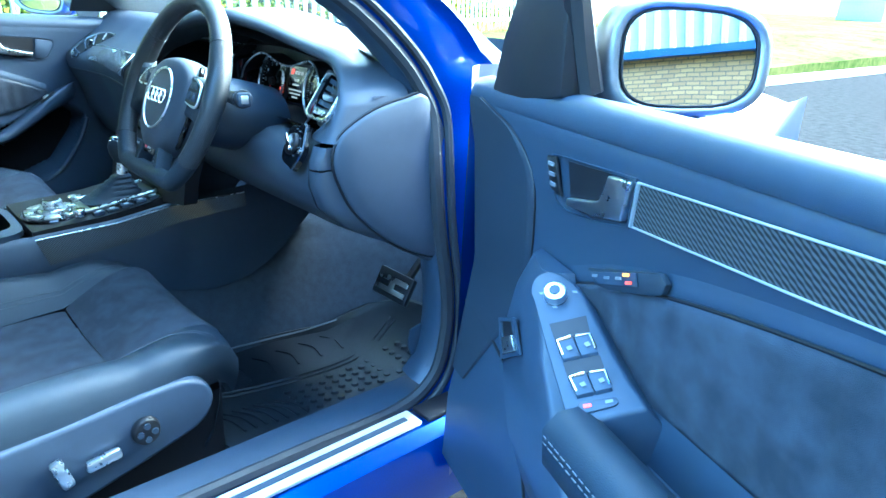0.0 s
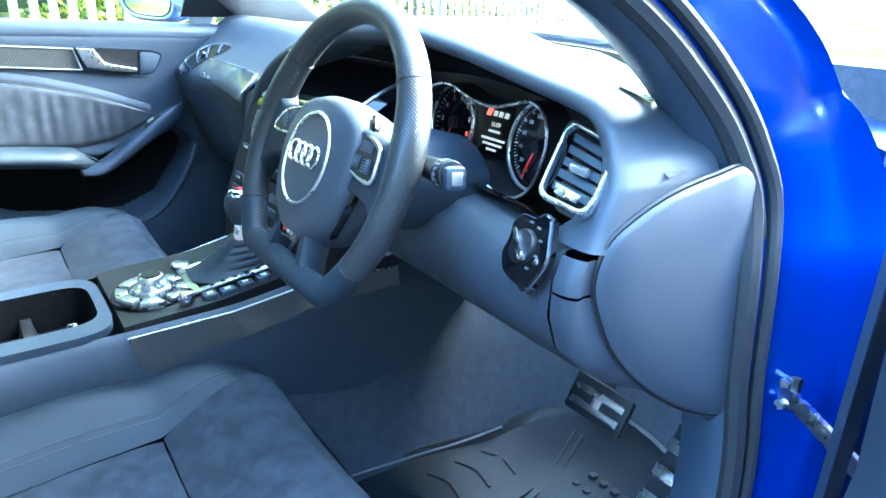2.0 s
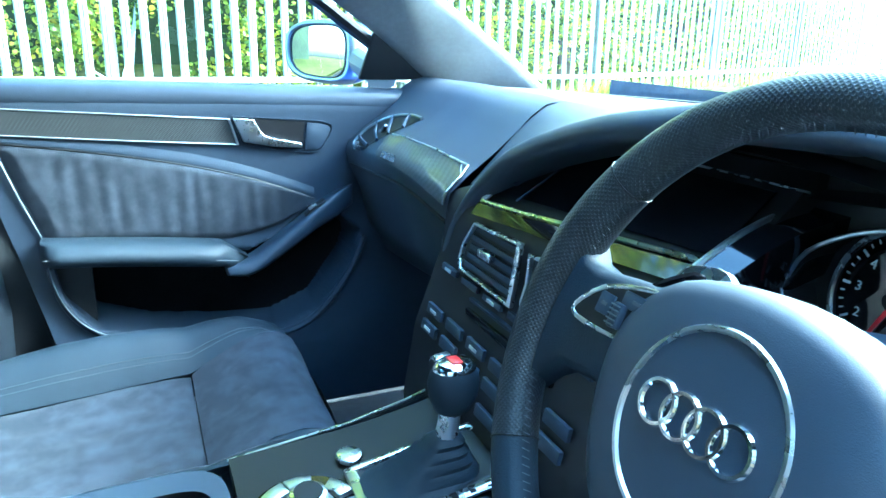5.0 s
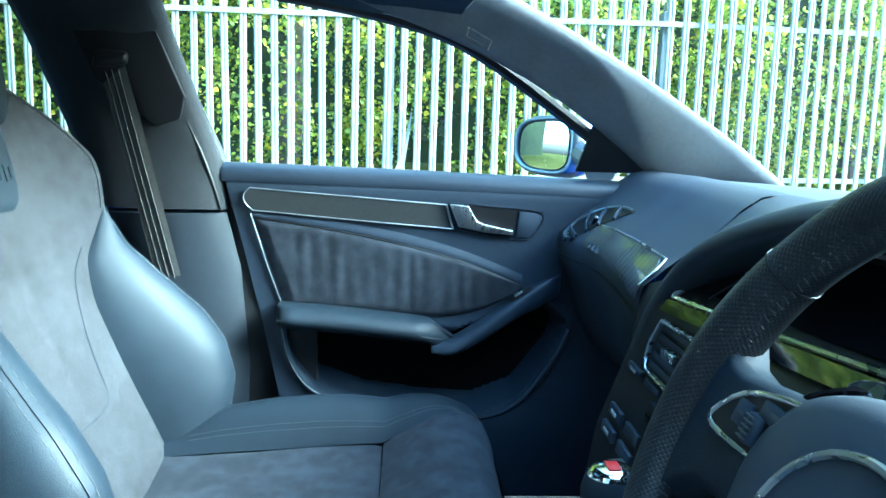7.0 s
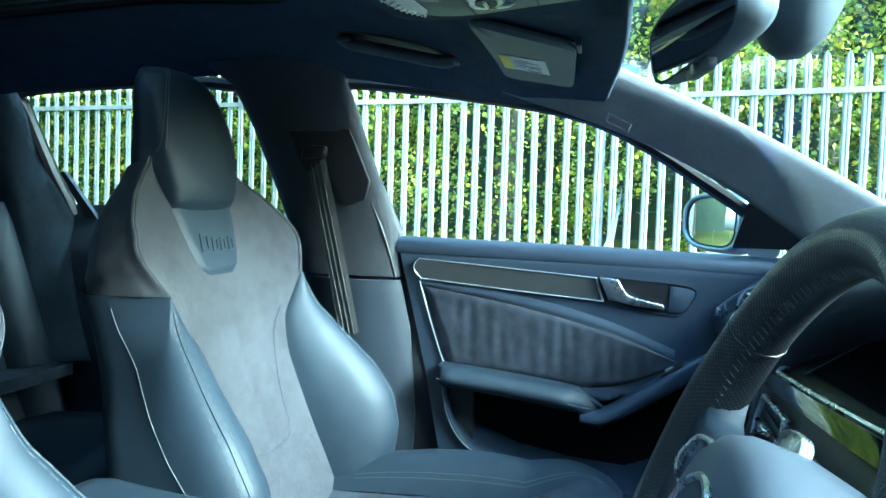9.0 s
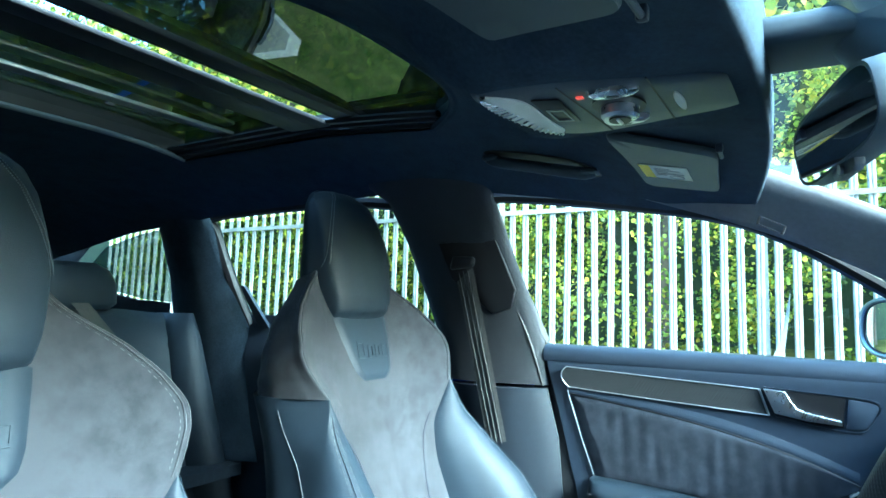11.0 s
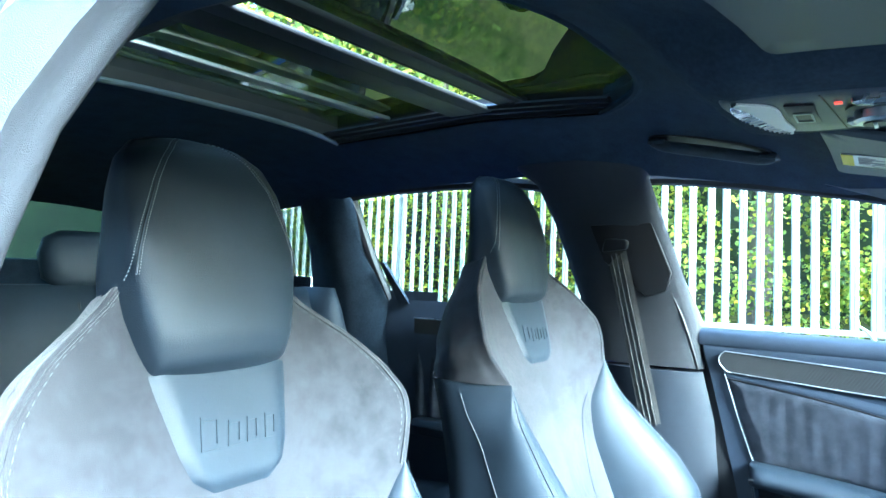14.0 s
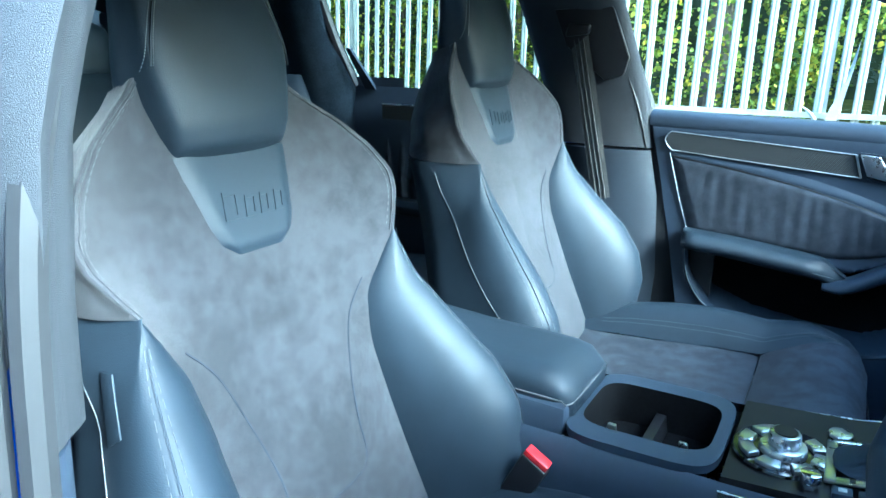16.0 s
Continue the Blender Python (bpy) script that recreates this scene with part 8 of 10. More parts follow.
    def L(x, z, h=0.0):
        return c0 + sx * (x * 0.68 - 0.004) + sz * z * 0.84 + nrm * h * 0.8
    shape = [(p.x, p.y) for p in smoothline([(-0.050, 0.020, 0), (-0.036, 0.034, 0), (-0.006, 0.036, 0), (0.012, 0.046, 0), (0.030, 0.042, 0), (0.044, 0.022, 0), (0.058, -0.002, 0), (0.052, -0.026, 0), (0.038, -0.046, 0), (0.018, -0.044, 0), (-0.006, -0.042, 0), (-0.030, -0.036, 0), (-0.046, -0.018, 0), (-0.044, 0.0, 0)], 4, closed=True)]
    bm = bmn()
    loft(bm, [[L(x, z, -0.01) for x, z in shape], [L(x, z, 0.002) for x, z in shape], [L(x * 0.96, z * 0.96, 0.004) for x, z in shape]])
    part("switch_plate", bm, M_gloss, lsw, "glossy black plate")
    bm = bmn()
    tube(bm, [L(x * 1.01, z * 1.01, 0.0015) for x, z in shape], 0.0008, 5, closed=True, up=nrm)
    part("plate_rim", bm, M_plastic, lsw)
    bm = bmn()
    cyl(bm, L(0, 0, 0.002), L(0, 0, 0.012), 0.019, 0.0175, n=28)
    part("rotary_knob", bm, M_black, lsw, bevel=0.002)
    bm = bmn()
    q = [L(x, z, 0.010) for x, z in ((-0.025, 0.012), (-0.022, 0.018), (0.022, -0.006), (0.024, -0.013), (0.018, -0.015))]
    prism(bm, q, nrm * 0.008)
    part("knob_grip", bm, M_bright, lsw, "bright grip", bevel=0.002)
    for a in (100, 65, 30, -5, -40):
        bm = bmn()
        p = L(0.034 * math.cos(radians(a)), 0.031 * math.sin(radians(a)), 0.0045)
        prism(bm, [p + sx * u + sz * v for u, v in ((-0.003, -0.0012), (0.003, -0.0012), (0.003, 0.0012), (-0.003, 0.0012))], nrm * 0.0006)
        part("switch_mark", bm, M_thread, lsw)
    # demister vent in the top pad
    CAR[0] = False
    vent = thing("demister_vent", (0.61, 0.32, 0.953), "slotted demister grille in the dashboard top", "vent")
    base = [Vector((0.583, 0.318, 0.9560)), Vector((0.577, 0.345, 0.9560)), Vector((0.640, 0.322, 0.9505)), Vector((0.648, 0.296, 0.9500))]
    up = (base[1] - base[0]).cross(base[3] - base[0]).normalized()
    up = up if up.z > 0 else -up
    bm = bmn()
    frame_prism(bm, [p + up * 0.0005 for p in inset_line(base, 1.06)], [p + up * 0.0005 for p in inset_line(base, 0.92)], up * 0.0014)
    part("grille_frame", bm, M_plastic, vent)
    bm = bmn()
    prism(bm, [p + up * 0.0004 for p in base], up * 0.0006)
    part("grille_well", bm, M_recess_shade, vent)
    for k in range(8):
        t = 0.07 + 0.12 * k
        a, b = base[0].lerp(base[3], t), base[1].lerp(base[2], t + 0.05)
        bm = bmn()
        tube(bm, [a.lerp(b, 0.06) + up * 0.0014, a.lerp(b, 0.94) + up * 0.0014], 0.0008, 5)
        part("grille_bar", bm, M_plastic, vent)
    CAR[0] = True


driver_lower()

# ---- steering wheel ----
WH_C, WH_T = Vector((0.391, 0.048, 0.853)), radians(22)


def wp(x, v, n=0.0):
    """Wheel plane: x across, v up along the wheel, n out towards the driver."""
    return WH_C + Vector((x, math.sin(WH_T) * v - math.cos(WH_T) * n, math.cos(WH_T) * v + math.sin(WH_T) * n))


def pp(x, v, n=0.0):
    """Centre pad measures, seated deeper than the rim."""
    return wp(x + 0.003, v - 0.005, n - 0.0125)


def rim_at(a):
    """Rim centre line: round with a flat foot."""
    r = 0.1745
    x, v = r * math.cos(a), r * math.sin(a)
    if v < -0.138:
        k = -0.138 / v
        v = -0.138 - 0.010 * (1 - k)
        x *= 1 + 0.02 * (1 - k)
    return x, v


def grip_uv(ob):
    """Unrolls the rim: metres along it and metres round its section."""
    uv = ob.data.uv_layers.new(name="UVMap")
    b = base_of(ob.parent)
    for lp in ob.data.loops:
        c = ob.data.vertices[lp.vertex_index].co + b
        q = Vector((c.x / 0.968, c.y - 0.008, c.z - 0.01)) - WH_C
        v = math.sin(WH_T) * q.y + math.cos(WH_T) * q.z
        n = -math.cos(WH_T) * q.y + math.sin(WH_T) * q.z
        a = math.atan2(v, q.x)
        a += 2 * math.pi if a < -math.pi / 2 else 0
        uv.data[lp.index].uv = (a * 0.1745, 0.0175 * math.atan2(math.hypot(q.x, v) - 0.1745, n))


def build_wheel():
    wheel = thing("steering_wheel", WH_C, "flat-bottomed steering wheel in perforated black leather", "steering wheel")
    N = 120
    pts = [rim_at(2 * math.pi * k / N) for k in range(N)]
    rings = []
    for k in range(N):
        x, v = pts[k]
        x0, v0 = pts[k - 1]
        x1, v1 = pts[(k + 1) % N]
        t = Vector((x1 - x0, v1 - v0)).normalized()
        nx, nv = t.y, -t.x
        a = math.degrees(math.atan2(v, x)) % 360
        grip = math.exp(-((min(abs(a - 15), abs(a - 165)) / 22) ** 2))
        ra, rb = 0.0165 + 0.002 * grip, 0.0175 + 0.002 * grip
        rings.append([wp(x + nx * ra * math.cos(b), v + nv * ra * math.cos(b), rb * math.sin(b)) for b in [2 * math.pi * j / 16 for j in range(16)]])
    # lower third smooth leather, the rest perforated
    bounds = [(212, 328, "rim_lower", M_leather), (328, 395, "rim_grip", M_wheel), (35, 145, "rim_upper", M_wheel), (145, 212, "rim_grip", M_wheel)]
    for a0, a1, nm, mt in bounds:
        k0, k1 = round(a0 / 360 * N), round(a1 / 360 * N)
        bm = bmn()
        loft(bm, [rings[k % N] for k in range(k0, k1 + 1)], True, False)
        grip_uv(part(nm, bm, mt, wheel, smooth=80))
    for a in (35, 145, 212, 328):
        k = round(a / 360 * N) % N
        bm = bmn()
        c = sum(rings[k], Vector()) / 16
        tube(bm, [c + (p - c) * 1.004 for p in rings[k]], 0.0008, 5, closed=True, up=(0.3, 1, 0.2))
        part("rim_seam", bm, M_black, wheel)
    # cross stitches along the inner side
    bm = bmn()
    for k in range(0, N * 3):
        a = 2 * math.pi * k / (N * 3)
        x, v = rim_at(a)
        L = math.hypot(x, v)
        ux, uv = -x / L, -v / L
        s = 1 if k % 2 else -1
        p = wp(x + ux * 0.0165, v + uv * 0.0165, 0.006 + 0.0)
        q = wp(x + ux * 0.0185 - uv * 0.002 * s, v + uv * 0.0185 + ux * 0.002 * s, 0.001)
        if k % 2 == 0:
            tube(bm, [p, q], 0.0004, 3)
    part("rim_stitching", bm, M_thread, wheel)
    # airbag pad
    bm = bmn()
    outl = smoothline([(-0.088, 0.030, 0), (-0.062, 0.062, 0), (0.0, 0.074, 0), (0.062, 0.062, 0), (0.088, 0.030, 0), (0.086, -0.012, 0), (0.066, -0.055, 0), (0.032, -0.080, 0), (0.0, -0.084, 0), (-0.032, -0.080, 0), (-0.066, -0.055, 0), (-0.086, -0.012, 0)], 4, closed=True)
    loft(bm, [[pp(p.x * k * 1.06, p.y * k * 1.10 - 0.006, n) for p in outl] for k, n in ((0.97, -0.035), (1.02, -0.01), (1.0, 0.012), (0.95, 0.022), (0.85, 0.028), (0.6, 0.033), (0.3, 0.035), (0.02, 0.0355))])
    pad = part("airbag_pad", bm, M_dash, wheel, "dark grained centre pad", smooth=80)
    bm = bmn()
    tube(bm, [pp(0.052 * math.cos(a), -0.004 + 0.054 * math.sin(a), 0.0335) for a in [2 * math.pi * k / 48 for k in range(48)]], 0.0021, 6, closed=True, up=wp(0, 0, 1) - wp(0, 0, 0))
    part("badge_ring", bm, M_chrome, pad, "satin ring")
    for i in range(4):
        bm = bmn()
        cx = -0.0255 + 0.017 * i
        tube(bm, [pp(cx + 0.0118 * math.cos(a), 0.0 + 0.0118 * math.sin(a), 0.0368) for a in [2 * math.pi * k / 28 for k in range(28)]], 0.0019, 6, closed=True, up=wp(0, 0, 1) - wp(0, 0, 0))
        part("badge_loop", bm, M_bright, pad, "polished loop")
    # spokes with switches
    nn = wp(0, 0, 1) - wp(0, 0, 0)
    turn = pose(0, 0, 0, 90 - math.degrees(WH_T), 0, 0)
    flat = turn.to_3x3()
    for s in (-1, 1):
        bm = bmn()
        loft(bm, [[wp(s * x, v, n) for v, n in ((t, -0.004), (t - 0.003, 0.004), (t - 0.008, 0.0065), (b + 0.008, 0.0065), (b + 0.003, 0.003), (b, -0.004), (b, -0.018), (t, -0.018))] for x, t, b in ((0.062, 0.050, -0.030), (0.100, 0.046, -0.026), (0.130, 0.042, -0.030), (0.146, 0.045, -0.042), (0.156, 0.055, -0.055), (0.168, 0.070, -0.070))])
        part("side_spoke", bm, M_leather, wheel, smooth=80)
        if s > 0:
            line = smoothline([(0.100, 0.040, 0), (0.118, 0.038, 0), (0.136, 0.030, 0), (0.140, 0.013, 0), (0.138, -0.004, 0), (0.114, -0.005, 0), (0.088, 0.000, 0)], 3)
            close = [Vector((0.090, 0.018, 0))]
        else:
            line = smoothline([(0.046, 0.047, 0), (0.078, 0.043, 0), (0.112, 0.033, 0), (0.132, 0.014, 0), (0.126, 0.007, 0), (0.090, 0.008, 0), (0.055, 0.012, 0)], 3)
            close = []
        bm = bmn()
        prism(bm, [wp(s * p.x, p.y, 0.0055) for p in line + close], nn * 0.005)
        panel = part("switch_panel", bm, M_black, wheel, "dark switch panel", smooth=30)
        bm = bmn()
        tube(bm, [wp(s * p.x, p.y, 0.0098) for p in line], [interp(k, [0, 3, len(line) - 6, len(line) - 1], [0.0006, 0.0022, 0.0022, 0.0006]) * (1.25 if s > 0 else 0.9) for k in range(len(line))], 8, up=nn)
        part("panel_rim", bm, M_chrome, panel, "satin switch rim", smooth=60)
        for x, v, w, h, lift in (((0.113, 0.029, 0.026, 0.011, 0.011), (0.101, 0.011, 0.013, 0.014, 0.011)) if s > 0 else ((0.074, 0.033, 0.034, 0.010, 0.011), (0.104, 0.024, 0.014, 0.014, 0.011), (0.068, 0.019, 0.022, 0.010, 0.011))):
            bm = bmn()
            box(bm, wp(s * x, v, lift), (w, h, 0.003), flat)
            key = part("wheel_button", bm, M_plastic, panel, bevel=0.001)
            bm = bmn()
            box(bm, wp(s * x, v, lift + 0.0016), (w * 0.42, 0.0022, 0.0008), flat)
            part("button_mark", bm, M_thread, key)
        rx, rv = (0.124, 0.010) if s > 0 else (0.090, 0.021)
        bm = bmn()
        cyl(bm, wp(s * rx, rv - 0.008, 0.0105), wp(s * rx, rv + 0.008, 0.0105), 0.0055, n=18)
        roller = part("thumb_roller", bm, M_plastic, panel, "ribbed dark roller", bevel=0.001)
        for k in range(5):
            bm = bmn()
            box(bm, wp(s * rx, rv - 0.006 + 0.003 * k, 0.0160), (0.008, 0.0009, 0.0012), flat)
            part("roller_rib", bm, M_shell, roller)
        # gear paddle behind, showing its tip over the spoke
        if s < 0:
            bm = bmn()
            pq = smoothline([(0.044, 0.045, 0), (0.048, 0.064, 0), (0.058, 0.071, 0), (0.080, 0.068, 0), (0.092, 0.058, 0), (0.096, 0.020, 0), (0.070, 0.015, 0)], 3, closed=True)
            prism(bm, [wp(s * p.x, p.y, -0.030) for p in pq], nn * 0.008)
            part("shift_paddle", bm, M_chrome, wheel, "satin shift paddle", bevel=0.002)
        # gloss blade beside the pad
        bm = bmn()
        tube(bm, smoothline([pp(s * x, v, n) for x, v, n in ((0.064, 0.068, 0.0), (0.090, 0.046, 0.008), (0.098, 0.010, 0.010), (0.088, -0.036, 0.008), (0.058, -0.080, 0.0))], 5), [0.0015] + [0.005] * 19 + [0.0015], 8)
        part("pad_trim", bm, M_gloss, wheel, "glossy black trim")
    # lower double spoke with its badge window
    for s in (-1, 1):
        bm = bmn()
        loft(bm, [[wp(s * x + dx, v, n) for dx, n in ((-0.011, 0.002), (-0.006, 0.010), (0.006, 0.010), (0.011, 0.002), (0.008, -0.016), (-0.008, -0.016))] for x, v in ((0.030, -0.070), (0.036, -0.095), (0.044, -0.120), (0.052, -0.142))])
        part("lower_spoke", bm, M_leather, wheel, smooth=50)
    bm = bmn()
    prism(bm, [wp(x, v, 0.002) for x, v in ((-0.034, -0.082), (0.034, -0.082), (0.026, -0.108), (-0.026, -0.108))], (wp(0, 0, 1) - wp(0, 0, 0)) * 0.008)
    bp = part("badge_block", bm, M_gloss, wheel, "glossy black badge block", bevel=0.003)
    for x, mt in ((-0.016, M_led_red), (-0.004, M_chrome), (0.008, M_chrome)):
        bm = bmn()
        prism(bm, [wp(x + dx, v, 0.0104) for dx, v in ((0, -0.100), (0.008, -0.100), (0.010, -0.089), (0.002, -0.089))], (wp(0, 0, 1) - wp(0, 0, 0)) * 0.0008)
        part("badge_mark", bm, M_red if mt is M_led_red else mt, bp)
    # column shroud
    bm = bmn()
    loft(bm, [[WH_C + Vector((0.076 * k * math.cos(a), y, dz + 0.066 * k * math.sin(a))) for a in [2 * math.pi * j / 24 for j in range(24)]] for y, dz, k in ((0.035, -0.022, 0.80), (0.06, -0.03, 1.0), (0.13, -0.045, 1.05), (0.20, -0.06, 1.0))])
    part("column_shroud", bm, M_plastic, wheel, "dark column shroud", smooth=60)


build_wheel()


def stalk():
    CAR[0] = False
    s = thing("column_stalk", (0.55, 0.10, 0.87), "black wiper stalk with printed end and satin cap", "stalk")
    bm = bmn()
    tube(bm, smoothline([(0.45, 0.125, 0.872), (0.51, 0.112, 0.874), (0.550, 0.102, 0.878), (0.575, 0.094, 0.881)], 3), [0.010, 0.010, 0.011, 0.011, 0.012, 0.012, 0.013, 0.013, 0.014, 0.015], 12)
    part("stalk_arm", bm, M_black, s)
    bm = bmn()
    cyl(bm, (0.566, 0.098, 0.880), (0.592, 0.090, 0.884), 0.0135, 0.0150, n=20)
    drum = part("stalk_drum", bm, M_black, s, bevel=0.003)
    bm = bmn()
    box(bm, (0.600, 0.0870, 0.884), (0.014, 0.022, 0.023), Euler((0, radians(-6), radians(-17))).to_matrix())
    cap = part("stalk_cap", bm, M_plastic, s, "dark end cap", bevel=0.005)
    bm = bmn()
    box(bm, (0.607, 0.0850, 0.885), (0.003, 0.011, 0.013), Euler((0, radians(-6), radians(-17))).to_matrix())
    part("cap_button", bm, M_chrome, cap, bevel=0.001)
    ax = Vector((0.026, -0.008, 0.004)).normalized()
    e1 = ax.cross(Vector((0, 0, 1))).normalized()
    e2 = e1.cross(ax)
    for k in range(9):
        a = radians(-40 + 22 * k)
        d = e1 * math.cos(a) + e2 * math.sin(a)
        t = ax.cross(d)
        for along, w in ((0.004, 0.0012), (0.011, 0.0018), (0.018, 0.0012)):
            c = Vector((0.566, 0.098, 0.880)) + ax * along + d * (0.0136 + 0.055 * along)
            bm = bmn()
            prism(bm, [c - ax * 0.0022 - t * w, c + ax * 0.0022 - t * w, c + ax * 0.0022 + t * w, c - ax * 0.0022 + t * w], d * 0.0006)
            part("drum_mark", bm, M_piping, drum)
    CAR[0] = True


stalk()

# ---- centre console ----
console = thing("centre_console", (0, -0.2, 0.25), "centre console with gear selector, rotary controller and cupholders", "console")


def ctop(y):
    return interp(y, [-0.50, -0.40, -0.18, 0.0, 0.10, 0.20], [0.555, 0.556, 0.560, 0.572, 0.590, 0.62])


def zb(y):
    """Lower edge of the console side, which sweeps up towards the bulkhead."""
    return interp(y, [-0.62, -0.30, 0.0, 0.06, 0.13, 0.20, 0.27, 0.32, 0.37, 0.42, 0.46], [0.25, 0.30, 0.40, 0.395, 0.373, 0.365, 0.378, 0.403, 0.440, 0.492, 0.530])


def build_console():
    # flanks
    for s in (-1, 1):
        bm = bmn()
        rows = []
        for k in range(25):
            y = lerp(-0.62, 0.46, k / 24)
            w = interp(y, [-0.62, -0.2, 0.1, 0.3, 0.46], [0.125, 0.128, 0.150, 0.170, 0.18])
            zt = ctop(min(y, 0.12)) - 0.010 + max(0, y - 0.12) * 0.10
            rows.append([Vector((s * (w - 0.012), y, zt)), Vector((s * w, y, zt - 0.012)), Vector((s * (w + 0.006), y, zt - 0.06)), Vector((s * (w + 0.010), y, lerp(zt - 0.06, zb(y), 0.6))), Vector((s * (w + 0.012), y, zb(y)))])
        loft(bm, rows, closed=False)
        part("console_flank", bm, M_plastic, console, "dark plastic console side", smooth=60)
        # carbon side strip
        bm = bmn()

        def strip(u, v):
            y = lerp(-0.165, 0.27, u)
            w = interp(y, [-0.62, -0.2, 0.1, 0.3], [0.125, 0.128, 0.150, 0.20])
            zt = ctop(min(y, 0.12)) - 0.010 + max(0, y - 0.12) * 0.10
            h = 0.054 * (1 - 0.45 * u)
            return Vector((s * (w + lerp(0.002, 0.008, v)), y + 0.02 * v * (1 - u), zt - 0.006 - h * v))
        sheet(bm, strip, 16, 3, (s * 0.003, 0, 0.001))
        part("side_inlay", bm, M_carbon_gloss, console, "carbon fibre side inlay")
        bm = bmn()
        tube(bm, [strip(k / 16, 0) + Vector((s * 0.001, 0, 0.002)) for k in range(17)], 0.0014, 6)
        part("inlay_edge", bm, M_chrome, console)
    # top plate, front half in carbon-framed gloss
    bm = bmn()
    sheet(bm, lambda u, v: Vector((lerp(-0.118, 0.118, u), lerp(-0.165, 0.14, v), ctop(lerp(-0.165, 0.14, v)) - 0.002)), 4, 12, (0, 0, -0.02))
    part("control_plate", bm, M_black, console, "satin black control plate")
    # rotary controller with a fan of keys
    c = Vector((0.022, -0.098, ctop(-0.098)))
    bm = bmn()
    cyl(bm, c - Vector((0, 0, 0.001)), c + Vector((0, 0, 0.002)), 0.068, 0.066, n=36)
    part("controller_seat", bm, M_gloss, console, "gloss black controller seat")
    bm = bmn()
    cyl(bm, c, c + Vector((0, 0, 0.012)), 0.033, 0.031, n=28)
    part("controller_base", bm, M_chrome, console, "satin controller base", bevel=0.002)
    bm = bmn()
    cyl(bm, c + Vector((0, 0, 0.012)), c + Vector((0, 0, 0.030)), 0.023, 0.021, n=28)
    k = part("controller_knob", bm, M_chrome, console, "polished controller knob", bevel=0.003)
    bm = bmn()
    cyl(bm, c + Vector((0, 0, 0.0295)), c + Vector((0, 0, 0.0315)), 0.016, n=24)
    part("knob_cap", bm, M_black, k)
    for a0 in (35, 80, 125, 180, 215, 260, 300, 345):
        bm = bmn()
        r0, r1 = 0.040, 0.060
        a1, a2 = radians(a0 - 17), radians(a0 + 17)
        q = [c + Vector((r * math.cos(a), r * math.sin(a), 0.0)) for r, a in ((r0, a1), (r1, a1), (r1, (a1 + a2) / 2), (r1, a2), (r0, a2), (r0, (a1 + a2) / 2))]
        prism(bm, q, (0, 0, 0.008))
        part("controller_key", bm, M_chrome, console, "satin key", bevel=0.002)
    # small volume knob, start button, key row
    bm = bmn()
    v = Vector((0.092, -0.060, ctop(-0.06)))
    cyl(bm, v, v + Vector((0, 0, 0.018)), 0.014, 0.013, n=20)
    part("volume_knob", bm, M_bright, console, "polished volume knob", bevel=0.002)
    bm = bmn()
    sb = Vector((-0.055, -0.028, ctop(-0.028)))
    cyl(bm, sb, sb + Vector((0, 0, 0.006)), 0.017, 0.016, n=24)
    part("start_button", bm, M_chrome, console, "round satin start button", bevel=0.002)
    for i in range(5):
        y = -0.032 + 0.030 * i
        bm = bmn()
        box(bm, (0.098, y + 0.01, ctop(y) + 0.002), (0.020, 0.024, 0.010), Euler((radians(6), 0, 0)).to_matrix())
        b = part("console_key", bm, M_plastic, console, bevel=0.002)
        bm = bmn()
        box(bm, (0.098, y + 0.01, ctop(y) + 0.0075), (0.008, 0.010, 0.001), Euler((radians(6), 0, 0)).to_matrix())
        part("key_mark", bm, M_white, b)
    # selector gate
    gate = thing("gear_selector", (0.035, 0.03, ctop(0.0)), "gear selector with leather gaiter and silver-topped knob", "gear selector")
    bm = bmn()
    o = [Vector((x, y, ctop(y) + 0.001)) for x, y in ((-0.025, -0.038), (0.078, -0.038), (0.080, 0.11), (0.06, 0.125), (-0.01, 0.125), (-0.028, 0.11))]
    frame_prism(bm, inset_line(o, 1.06), inset_line(o, 0.93), (0, 0, 0.007))
    part("gate_frame", bm, M_chrome, gate, "satin gate frame", bevel=0.002)
    bm = bmn()
    prism(bm, [p for p in o], (0, 0, 0.002))
    part("gate_floor", bm, M_black, gate)
    # satin scale beside the gaiter with its dark slots
    sc = [Vector((x, y, ctop(y) + 0.004)) for x, y in ((0.070, -0.030), (0.084, -0.030), (0.086, 0.105), (0.072, 0.105))]
    bm = bmn()
    prism(bm, sc, (0, 0, 0.004))
    scale = part("gate_scale", bm, M_chrome, gate, "satin selector scale", bevel=0.001)
    for k in range(6):
        t = 0.10 + 0.145 * k
        q = [sc[0].lerp(sc[3], t), sc[1].lerp(sc[2], t), sc[1].lerp(sc[2], t + 0.07), sc[0].lerp(sc[3], t + 0.07)]
        bm = bmn()
        prism(bm, [p.lerp((q[0] + q[1] + q[2] + q[3]) / 4, 0.3) + Vector((0, 0, 0.0041)) for p in q], (0, 0, 0.0005))
        part("scale_mark", bm, M_black, scale)
    knob_base = Vector((0.034, 0.055, ctop(0.05) + 0.055))
    bm = bmn()
    rings = []
